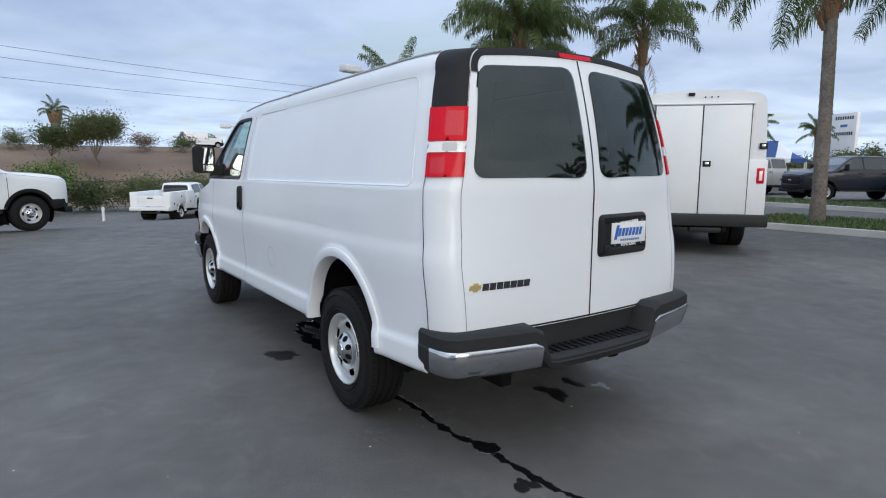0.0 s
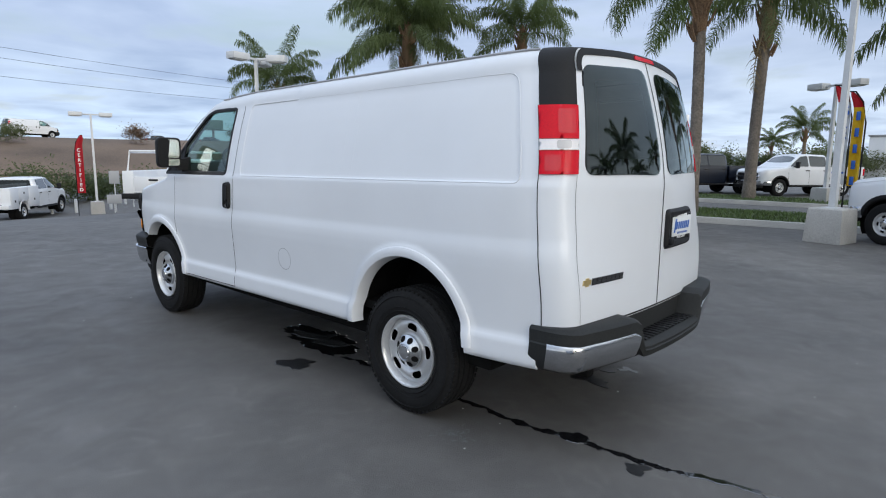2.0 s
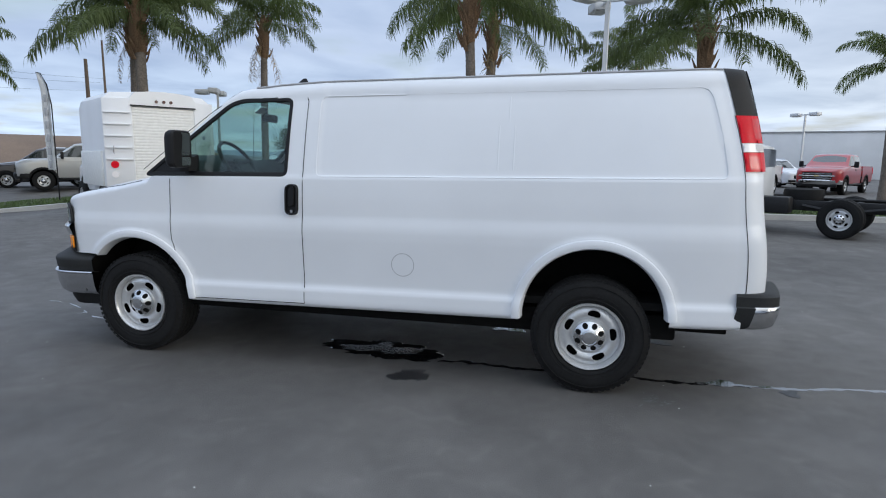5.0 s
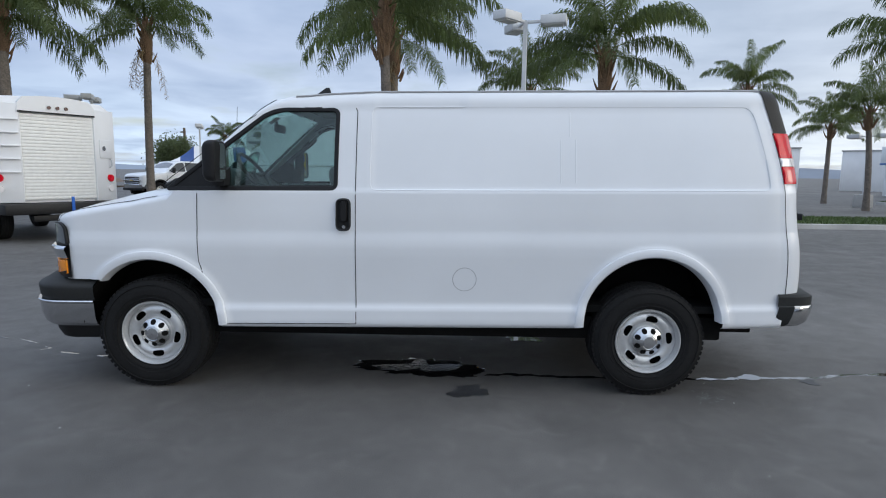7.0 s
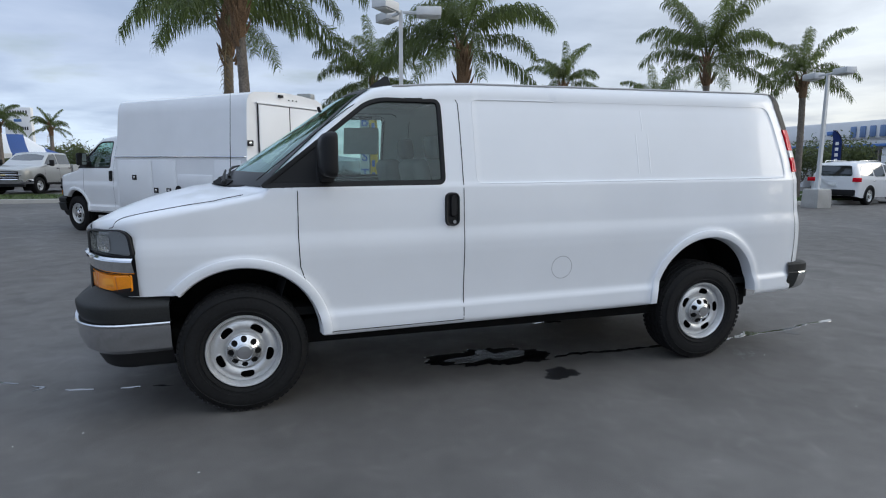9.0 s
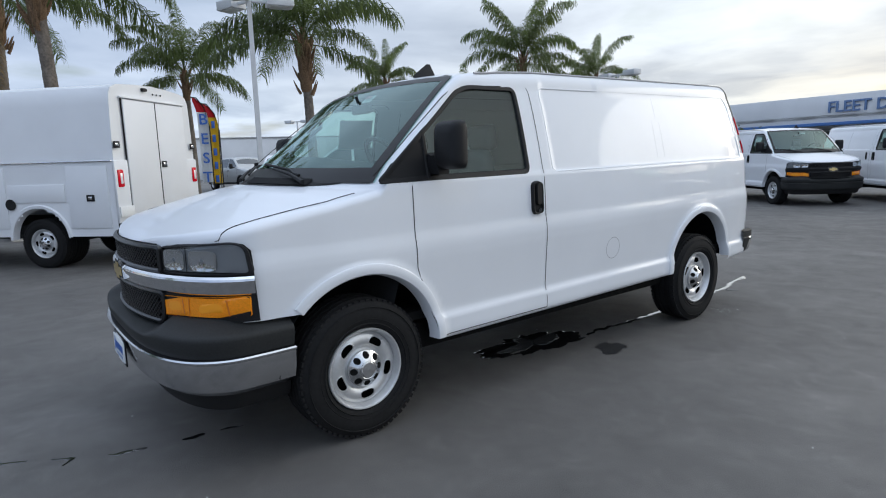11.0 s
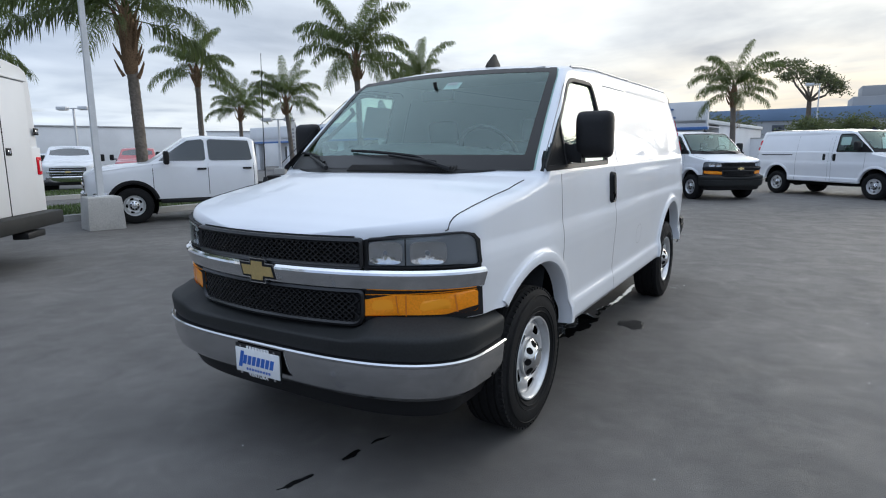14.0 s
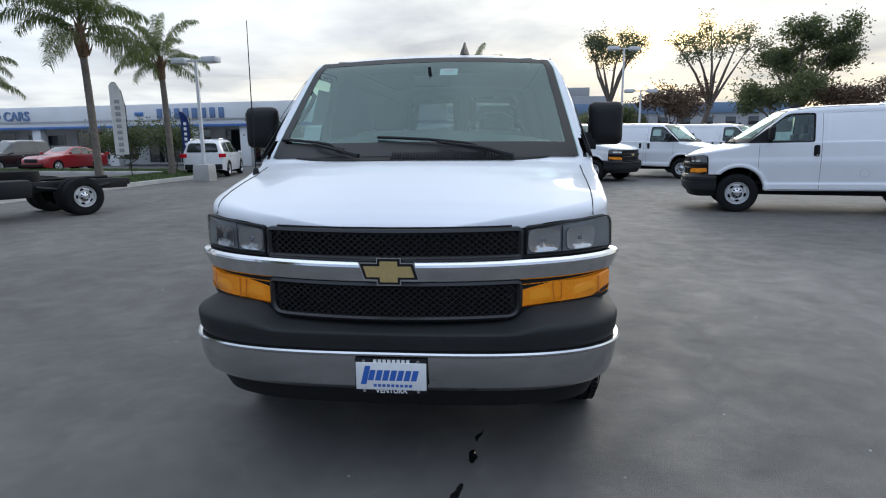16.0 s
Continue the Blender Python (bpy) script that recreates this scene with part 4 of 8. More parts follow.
    for k in range(-40, 41):
        t = k / 40
        a = math.pi / 2 * (1 - abs(t))
        x = 1.0 * math.copysign(math.cos(a) ** 0.62 if abs(t) < 1 else 1.0, t) if t else 0.0
        plan.append((x, 4.03 + 0.412 * math.sin(a) ** 0.85))
    plan = [(-1.0, 3.83), (-1.003, 3.95)] + plan + [(1.003, 3.95), (1.0, 3.83)]

    def bump(px, py, inset):
        n = Vector((px / 1.0 ** 2, max(0.0, (py - 4.03)) / 0.45 ** 2 * 1.0))
        n = n.normalized() if n.length else Vector((math.copysign(1, px), 0))
        return px + n.x * inset, py + n.y * inset

    def sweep(prof, dip=0.0):
        bm = bm_new()
        rows = []
        for px, py in plan:
            r = []
            for o, z in prof:
                x, y = bump(px, py, o)
                r.append(van_bend(x, y, z - dip * max(0.0, (z - 0.70) / 0.106) * (1 - smooth01(0.50, 0.66, abs(px)))))
            rows.append(r)
        add_grid(bm, rows)
        return fix(bm)
    part("front_bumper_pad", sweep([(-0.17, 0.812), (-0.125, 0.810), (-0.105, 0.803), (-0.030, 0.757), (-0.010, 0.748), (-0.001, 0.736), (0.0, 0.722), (-0.006, 0.668), (-0.016, 0.645), (-0.032, 0.632), (-0.08, 0.625)], 0.06), GREYPLASTIC, van, "dark grey bumper top pad", angle=60)
    part("front_bumper", sweep([(-0.06, 0.638), (-0.012, 0.642), (0.006, 0.640), (0.012, 0.633), (0.010, 0.625), (0.0, 0.618), (0.0, 0.608), (-0.008, 0.53), (-0.026, 0.475), (-0.055, 0.450), (-0.12, 0.44)]), (BUMPERCHROME if chrome else GREYPLASTIC), van, "chrome front bumper" if chrome else "black front bumper", angle=28)
    part("air_dam", sweep([(-0.09, 0.46), (-0.10, 0.40), (-0.125, 0.35), (-0.16, 0.335), (-0.3, 0.33)]), BLACKPLASTIC, van, "black air dam")
    if plate:
        build_plate("front_plate", van, pose(-0.005, 4.453, 0.505, 0, 0, 180), "white and blue dealer plate in black frame")
    # --- underbody
    bm = bm_new()
    add_box(bm, (0, (max(y0, -0.55) + 3.85) / 2, 0.45), (1.72, 3.85 - max(y0, -0.55), 0.17), 0.02)
    for s in (-1, 1):
        add_box(bm, (s * 0.45, (max(y0, -1.0) + 4.2) / 2, 0.40), (0.08, 4.1 - max(y0, -1.0), 0.14), 0.01)
    for y in (0.0, 3.43):
        if y > y0:
            add_tube(bm, [(-0.8, y, 0.385), (0.8, y, 0.385)], 0.05, 10)
            add_tube(bm, [(-0.12, y, 0.385), (0.12, y, 0.385)], 0.13, 12)
    if y0 < -1:
        add_tube(bm, [(0.35, -0.9, 0.36), (0.35, 2.3, 0.36)], 0.045, 10)
        add_box(bm, (-0.30, 1.6, 0.43), (0.5, 1.1, 0.14), 0.04)
        add_box(bm, (0, -0.70, 0.47), (0.7, 0.5, 0.12), 0.05)
    part("underbody", bm, DARKVOID, van, "dark underbody with axles")
    # --- cab interior
    bm = bm_new()
    add_box(bm, (0, (max(y0, -1.0) + 3.6) / 2, 0.60), (1.84, 3.55 - max(y0, -1.0), 0.05))
    part("floor", bm, DARKVOID, van)
    rows = []
    for z, yy in ((0.62, 3.25), (0.95, 3.14), (1.22, 3.08), (1.40, 3.10), (1.50, 3.17), (1.545, 3.28), (1.50, 3.40), (1.372, 3.56)):
        rows.append([(x, yy + (0.0 if abs(x) < 0.7 else -0.02), min(z - 0.015 * abs(x), shell_z(abs(x), yy) - 0.06)) for x in (-0.93, -0.7, -0.35, 0, 0.35, 0.7, 0.93)])
    bm = bm_new()
    add_grid(bm, rows)
    part("dashboard", fix(bm), DASH, van, "dark dashboard")
    bm = bm_new()
    c, ax = Vector((-0.42, 2.87, 1.49)), Vector((0, -0.80, 0.60)).normalized()
    u = Vector((1, 0, 0))
    v = ax.cross(u)
    add_tube(bm, [c + 0.19 * (math.cos(t) * u + math.sin(t) * v) for t in (2 * math.pi * k / 28 for k in range(29))], 0.015, 8, False)
    add_tube(bm, [c, c - ax * 0.28], 0.035, 8)
    for t in (0, math.pi, -math.pi / 2):
        add_tube(bm, [c - ax * 0.03, c + 0.185 * (math.cos(t) * u + math.sin(t) * v)], 0.016, 6)
    part("steering_wheel", bm, DASH, van, "black steering wheel")
    for sx in (-0.42, 0.42):
        seat = thing("front_seat")
        seat.parent = van
        seat.matrix_basis = pose(sx, 2.25, 0.62)
        bm = bm_new()
        add_box(bm, (0, 0.18, 0.24), (0.50, 0.52, 0.16), 0.06, seg=3)
        add_box(bm, (0, 0.15, 0.08), (0.42, 0.4, 0.16), 0.01)
        part("seat_cushion", bm, SEATGREY, seat)
        bm = bm_new()
        add_box(bm, (0, 0, 0), (0.48, 0.14, 0.66), 0.06, pose(0, -0.10, 0.62, -12, 0, 0), 3)
        part("backrest", bm, SEATGREY, seat)
        bm = bm_new()
        add_box(bm, (0, 0, 0), (0.26, 0.10, 0.18), 0.04, pose(0, -0.20, 1.03, -8, 0, 0), 3)
        part("headrest", bm, SEATGREY, seat)
    bm = bm_new()
    add_box(bm, (0, 2.80, 1.865), (0.25, 0.03, 0.07), 0.015)
    add_tube(bm, [(0, 2.82, 1.88), (0, 2.84, 1.95)], 0.012, 6)
    part("rear_view_mirror", bm, BLACKPLASTIC, van)
    bm = bm_new()
    add_box(bm, (0, 2.25, 2.02), (1.35, 0.65, 0.02), 0.01)
    part("headliner", bm, LINER, van)
    bm = bm_new()
    add_tube(bm, [side_map(1)(y, z, o) for y, z, o in ((2.70, 1.835, -0.03), (2.72, 1.80, -0.08), (2.80, 1.74, -0.09), (2.90, 1.665, -0.09), (2.95, 1.62, -0.08), (2.96, 1.60, -0.03))], 0.016, 8)
    part("grab_handle", bm, DASH, van, "black grab handle on the windscreen pillar")
    bm = add_patch(bm_new(), [(2.06, 0.75), (3.05, 0.75), (3.12, 1.40), (2.06, 1.40)], side_map(1), -0.045, 8, 10)
    part("door_trim", bm, DASH, van, "dark inner door trim")
    if detail:
        # price sheet behind the passenger window
        bm = bm_new()
        add_grid(bm, [[side_map(1)(y, z, -0.03) for y in (2.20, 2.35, 2.52)] for z in (1.62, 1.74, 1.86)])
        part("price_sheet", bm, PAPER, van, "paper price sheet in the window")
        bm = bm_new()
        add_grid(bm, [[ws_map(u, y, -0.004) for u in (-0.22, -0.15, -0.08)] for y in (2.78, 2.81, 2.845)])
        part("stock_sticker", bm, PAPER, van, "white sticker with unreadable print")
        bm = bm_new()
        add_bars(bm, -0.19, -0.10, 2.812, 0.030, 5, lambda a, b, o: ws_map(a, b, 0.0085), 0.6)
        part("sticker_print", bm, SIDEMARK, van)
        # roof antenna
        bm = bm_new()
        z0 = 2.095
        add_rings(bm, [[Vector((-0.2 + sx * w, 2.40 + yy * L - h * 0.55, z0 + h)) for sx, yy in ((-1, -1), (1, -1), (0.9, 0.2), (0, 1), (-0.9, 0.2))] for h, w, L in ((-0.02, 0.034, 0.085), (0.006, 0.030, 0.075), (0.045, 0.015, 0.042), (0.078, 0.006, 0.014))])
        part("roof_antenna", fix(bm), BLACKPLASTIC, van, "black shark-fin antenna")
        bm = bm_new()
        add_box(bm, (-0.25, 0.9, 2.135), (0.16, 0.05, 0.03), 0.008)
        part("roof_plug", bm, paint, van)
    # --- wheels
    for sg in (-1, 1):
        build_wheel(van, (sg * 0.868, 3.429, 0.387), 0, sg, spin=23)
        if y0 < -0.6:
            build_wheel(van, (sg * 0.868, 0, 0.387), 0, sg, spin=44)
    if not cargo:
        return van
    # --- rear doors
    for sg in (-1, 1):
        rm = (lambda s: (lambda u, v, off: rear_map(s * -u, v, off)))(sg)
        outer = rounded([(-0.752, 1.436), (-0.052, 1.434), (-0.062, 2.024), (-0.652, 1.996)], 0.07)
        g = part("rear_window", add_patch(bm_new(), outer, rm, 0.007, 14, 12), DARKGLASS, van, "dark tinted rear door glass")
        bm = add_trim(bm_new(), dense(REAR_WIN, 0.05), rm, [(0.074, 0.0025), (0.05, 0.003), (-0.004, 0.004), (-0.012, 0.002), (-0.014, -0.004)])
        part("window_border", fix(bm), FRIT, van, "black glass border")
        gap = [(-0.0028, 0.0014), (0.0028, 0.0014)]
        cm = corner_map(sg)
        lamp = thing("tail_lamp")
        lamp.parent = van
        for nm, z0, z1, mt in (("red_lens_top", 1.619, 1.784, REDLENS), ("reverse_lens", 1.563, 1.617, CLEARLENS), ("red_lens_bottom", 1.446, 1.561, REDLENS)):
            u0 = lambda z: 0.27
            poly = [(0.398, z0), (0.855, z0), (0.855, z1), (0.398, z1)]
            bm = add_patch(bm_new(), poly, cm, 0.011, 4, 14)
            add_trim(bm, dense(poly, 0.03), cm, [(0.0, 0.011), (-0.001, 0.0)])
            part(nm, fix(bm), mt, lamp, {"reverse_lens": "clear reverse lens"}.get(nm, "red lens"))
        bm = bm_new()
        for z in (1.562, 1.618):
            add_patch(bm, [(0.42, z - 0.002), (0.84, z - 0.002), (0.84, z + 0.002), (0.42, z + 0.002)], cm, 0.0125, 1, 12)
        part("lens_rib", bm, REDRIB, lamp)
        for z0, z1, ua, ub in ((1.645, 1.765, 0.60, 0.80), (1.462, 1.540, 0.46, 0.62)):
            part("lens_reflector", add_patch(bm_new(), rounded([(ua, z0), (ub, z0), (ub, z1), (ua, z1)], 0.012), cm, 0.0122, 6, 6), REDDEEP, lamp, "darker red reflector behind the lens")
        part("reverse_bulb", add_patch(bm_new(), rounded([(0.58, 1.570), (0.74, 1.570), (0.74, 1.610), (0.58, 1.610)], 0.01), cm, 0.0122, 3, 6), BULBGREY, lamp, "grey bulb seen through the reverse lens")
        # shut lines at the corner
        bm = bm_new()
        add_trim(bm, dense([(0.87, 0.67), (0.87, 2.0)], 0.05, False), cm, [(-0.006, 0.0014), (0.006, 0.0014)], False)
        add_trim(bm, dense([(0.385, 0.56), (0.385, 1.785)], 0.05, False), cm, [(-0.006, 0.0012), (0.006, 0.0012)], False)
        part("corner_gap", bm, SEAL, van)
    bm = bm_new()
    add_trim(bm, dense([(0, 0.672), (0, 2.068)], 0.05, False), rear_map, [(-0.005, 0.0016), (0.005, 0.0016)], False)
    add_trim(bm, dense([(-0.82, 0.674), (0.82, 0.674)], 0.05, False), rear_map, [(-0.005, 0.0016), (0.005, 0.0016)], False)
    part("rear_door_gap", bm, SEAL, van)
    bm = bm_new()
    add_patch(bm, rounded([(-0.14, 2.074), (0.11, 2.074), (0.107, 2.096), (-0.137, 2.096)], 0.006, 2), rear_map, 0.010, 2, 8)
    add_trim(bm, dense([(-0.14, 2.074), (0.11, 2.074), (0.107, 2.096), (-0.137, 2.096)], 0.05), rear_map, [(0.0, 0.010), (-0.002, 0.0)])
    part("brake_light", fix(bm), REDLENS, van, "red high brake light")
    # dark wall of the foot step
    bm = bm_new()
    add_patch(bm, [(-0.72, 0.50), (0.72, 0.50), (0.72, 0.695), (-0.72, 0.695)], rear_map, -0.012, 4, 12)
    part("step_back", bm, GREYPLASTIC, van, "dark wall behind the foot step")
    # plate recess in the door, badge
    bm = bm_new()
    rec = rounded([(0.052, 1.000), (0.486, 1.000), (0.486, 1.226), (0.052, 1.226)], 0.03)
    add_trim(bm, dense(rec, 0.04), rear_map, [(0.045, 0.004), (0.035, 0.020), (0.012, 0.024), (-0.003, 0.012), (-0.006, 0.0)])
    add_patch(bm, rec, rear_map, 0.003, 8, 10)
    rp = part("plate_recess", fix(bm), BLACKPLASTIC, van, "black plate surround with door handle")
    bm = bm_new()
    add_box(bm, tuple(rear_map(0.09, 1.040, 0.03)), (0.05, 0.03, 0.045), 0.012)
    part("rear_door_handle", bm, BLACKPLASTIC, rp)
    build_plate("rear_plate", van, Matrix.Translation(rear_map(0.304, 1.120, 0.014)) @ pose(0, 0, 0, 0, 0, 0), "white and blue dealer plate")
    for k in range(7):
        bm, x0 = bm_new(), -0.728 + 0.0412 * k
        face = [(x0, 0.890), (x0 + 0.034, 0.890), (x0 + 0.041, 0.924), (x0 + 0.007, 0.924)]
        add_patch(bm, face, rear_map, 0.005, 2, 2)
        add_trim(bm, face, rear_map, [(0.0, 0.005), (-0.001, 0.0)])
        part("badge_bar", fix(bm), BADGE, van, "dark chrome badge bar")
    bm = bm_new()
    for poly in ([(-0.803, 0.897), (-0.740, 0.897), (-0.732, 0.920), (-0.795, 0.920)], [(-0.780, 0.888), (-0.756, 0.888), (-0.750, 0.930), (-0.774, 0.930)]):
        add_patch(bm, poly, rear_map, 0.006, 2, 2)
        add_trim(bm, poly, rear_map, [(0.0, 0.006), (-0.001, 0.0)])
    part("rear_emblem", bm, GOLD, van, "plain gold emblem")
    # --- rear bumper
    half = [(0.972, -0.885), (0.976, -1.0), (0.970, -1.06), (0.950, -1.115), (0.912, -1.155)] + [(x / 20, -1.258 + 0.098 * (x / 18) ** 2.2) for x in range(17, 0, -1)]
    rp_ = [(-x, y) for x, y in half] + [(0.0, -1.258)] + half[::-1]
    ztop = lambda x: 0.692 - 0.160 * (1 - smooth01(0.39, 0.47, abs(x)))
    rows = []
    for x, y in rp_:
        zt = ztop(x)
        yi = -1.02 if abs(x) < 0.97 else y
        rows.append([van_bend(x * 0.86, -0.98, zt + 0.004), van_bend(x * 0.95, (y - 1.0) / 2 if abs(x) < 0.96 else y * 0.5 - 0.5, zt + 0.006), van_bend(x * 0.985, y + 0.02 if y < -1.05 else y, zt + 0.004), van_bend(x, y, zt - 0.012), van_bend(x, y, zt - (0.03 if abs(x) < 0.44 else 0.078))])
    bm = bm_new()
    add_grid(bm, rows)
    part("rear_bumper_step", fix(bm), GREYPLASTIC, van, "dark grey ribbed step pad")
    rows = [[van_bend(x, y, ztop(x) - (0.026 if abs(x) < 0.44 else 0.072)), van_bend(x * 1.006, y - 0.006, ztop(x) - (0.032 if abs(x) < 0.44 else 0.080)), van_bend(x * 0.998, y + 0.006, (ztop(x) + 0.40) / 2), van_bend(x * 0.985, y + 0.02, 0.492), van_bend(x * 0.965, y + 0.04, 0.470), van_bend(x * 0.94, y + 0.12, 0.466)] for x, y in rp_]
    bm = bm_new()
    add_grid(bm, [r for (x, y), r in zip(rp_, rows) if abs(x) < 0.47])
    part("step_lip", fix(bm), GREYPLASTIC, van, "dark lower lip of the step")
    for s in (-1, 1):
        bm = bm_new()
        add_grid(bm, [r for (x, y), r in zip(rp_, rows) if x * s > 0.43 and y < -0.99])
        part("rear_bumper", fix(bm), (BUMPERCHROME if chrome else GREYPLASTIC), van, "chrome rear bumper" if chrome else "black rear bumper", angle=60)
        bm = bm_new()
        add_grid(bm, [r for (x, y), r in zip(rp_, rows) if x * s > 0.43 and y > -1.01])
        part("bumper_end", fix(bm), GREYPLASTIC, van, "dark bumper end")
    for k in range(16):
        bm = bm_new()
        x = -0.36 + 0.048 * k
        add_box(bm, tuple(van_bend(x, -1.16, 0.545)), (0.026, 0.10, 0.008), 0.003)
        part("step_rib", bm, BLACKPLASTIC, van)
    return van


main_van = build_van(Matrix.Identity(4), "white cargo van with chrome bumpers standing on wet-spotted asphalt")

# ---- ground ----
def asphalt_material():
    m = bpy.data.materials.new("worn_asphalt")
    m.use_nodes = True
    t = m.node_tree
    b = t.nodes["Principled BSDF"]
    pos = t.nodes.new("ShaderNodeTexCoord").outputs["Object"]

    def nz(sc, det, dist=0.0):
        n = t.nodes.new("ShaderNodeTexNoise")
        n.inputs["Scale"].default_value, n.inputs["Detail"].default_value, n.inputs["Distortion"].default_value = sc, det, dist
        t.links.new(pos, n.inputs["Vector"])
        return n.outputs[0]

    def ramp(v, stops):
        r = t.nodes.new("ShaderNodeValToRGB")
        el = r.color_ramp.elements
        while len(el) < len(stops):
            el.new(0.5)
        for e, (p, c) in zip(el, stops):
            e.position, e.color = p, (c, c, c, 1) if isinstance(c, float) else (*c, 1)
        t.links.new(v, r.inputs[0])
        return r.outputs[0]

    def mul(a, c):
        x = t.nodes.new("ShaderNodeMix")
        x.data_type, x.blend_type = "RGBA", "MULTIPLY"
        x.inputs[0].default_value = 1
        t.links.new(a, x.inputs[6])
        t.links.new(c, x.inputs[7])
        return x.outputs[2]
    large = ramp(nz(0.22, 6, 0.6), [(0.3, (0.083, 0.078, 0.073)), (0.52, (0.110, 0.104, 0.097)), (0.72, (0.146, 0.138, 0.128))])
    mid = ramp(nz(1.7, 7, 0.5), [(0.28, 0.84), (0.5, 1.0), (0.72, 1.16)])
    patch = ramp(nz(5.5, 5, 1.2), [(0.34, 0.90), (0.60, 1.0), (0.70, 1.13), (0.80, 1.30)])
    stain = ramp(nz(0.65, 4, 1.0), [(0.24, 0.72), (0.36, 1.0)])
    grit = ramp(nz(210, 3), [(0.3, 0.66), (0.60, 1.12), (0.76, 1.9)])
    cell = t.nodes.new("ShaderNodeTexVoronoi")
    cell.inputs["Scale"].default_value = 55.0
    t.links.new(pos, cell.inputs["Vector"])
    chips = ramp(cell.outputs["Distance"], [(0.0, 2.6), (0.10, 1.9), (0.15, 1.0)])
    spread = ramp(nz(0.8, 3, 0.8), [(0.48, 0.0), (0.66, 1.0)])
    loose = t.nodes.new("ShaderNodeMix")
    loose.data_type = "RGBA"
    loose.inputs[6].default_value = (1, 1, 1, 1)
    t.links.new(spread, loose.inputs[0])
    t.links.new(chips, loose.inputs[7])
    col = mul(mul(mul(large, mid), mul(patch, stain)), mul(grit, loose.outputs[2]))
    t.links.new(col, b.inputs["Base Color"])
    b.inputs["Specular IOR Level"].default_value = 0.52
    t.links.new(ramp(nz(3.2, 6, 0.8), [(0.3, 0.58), (0.7, 0.80)]), b.inputs["Roughness"])
    coarse, fine_ = t.nodes.new("ShaderNodeBump"), t.nodes.new("ShaderNodeBump")
    coarse.inputs["Strength"].default_value, coarse.inputs["Distance"].default_value = 0.22, 0.02
    fine_.inputs["Strength"].default_value, fine_.inputs["Distance"].default_value = 0.55, 0.006
    t.links.new(nz(9, 5, 0.5), coarse.inputs["Height"])
    t.links.new(nz(170, 4), fine_.inputs["Height"])
    t.links.new(coarse.outputs[0], fine_.inputs["Normal"])
    t.links.new(fine_.outputs[0], b.inputs["Normal"])
    return m


ASPHALT = asphalt_material()


def ground_z(x, y):
    """The lot falls away gently beyond its far kerb."""
    side = 1.0 - min(1.0, max(0.0, (x - 8.0) / 8.0))
    return -1.6 * side * min(1.0, max(0.0, (y - 13.0) / 19.5)) if y > 13 else 0.0


bm = bm_new()
xs = [-1500, -300, -120, -60] + list(range(-40, 41, 8)) + [60, 120, 300, 1500]
ys = [-1500, -300, -120, -60, -30, -10, 0, 13, 16, 20, 24, 28, 32.5, 40, 60, 120, 300, 1500]
add_grid(bm, [[(x, y, ground_z(x, y)) for x in xs] for y in ys])
ground = solid("ground", bm, ASPHALT, "worn dark grey asphalt car lot", "ground", kind="structure", flat=True)

# ---- wet cracks, puddles and flecks on the asphalt ----
WET = material("wet_asphalt_film", (0.010, 0.010, 0.011), 0.05, spec=0.9, coat=1.0)
DAMP = material("damp_asphalt", (0.014, 0.014, 0.015), 0.38, grain=0.25, scale=120, bump=0.25)
PALEFILM = material("pale_dried_film", (0.15, 0.16, 0.16), 0.35, grain=0.3, scale=60, bump=0.2)
GREYFILM = material("wet_silt_film", (0.040, 0.042, 0.043), 0.22, spec=0.6, grain=0.25, scale=40, bump=0.15)
FLECK = material("white_fleck", (0.5, 0.5, 0.48), 0.7)


def add_blob(bm, pts, seed, rough=0.02, z=0.003):
    """A flat wet patch with a ragged outline: a raised film whose rim sinks to the ground."""
    line = dense(rounded(pts, 0.3, 3), 0.02)
    c = Vector((sum(p[0] for p in line) / len(line), sum(p[1] for p in line) / len(line), 0))
    rim, film = [], []
    for i, (x, y) in enumerate(line):
        d = (Vector((x, y, 0)) - c)
        k = 1 + rough / max(0.02, d.length) * (noise.noise(Vector((x * 7, y * 7, seed))) * 3.2 + noise.noise(Vector((x * 19, y * 19, seed + 2))) * 1.6 + noise.noise(Vector((x * 45, y * 45, seed + 5))) * 0.8)
        rim.append(c + d * k + Vector((0, 0, 0.0006)))
        film.append(c + d * k * 0.96 + Vector((0, 0, z)))
    a, b = [bm.verts.new(p) for p in rim], [bm.verts.new(p) for p in film]
    m = bm.verts.new(c + Vector((0, 0, z)))
    n = len(a)
    for i in range(n):
        j = (i + 1) % n
        bm.faces.new((a[i], a[j], b[j], b[i]))
        bm.faces.new((b[i], b[j], m))


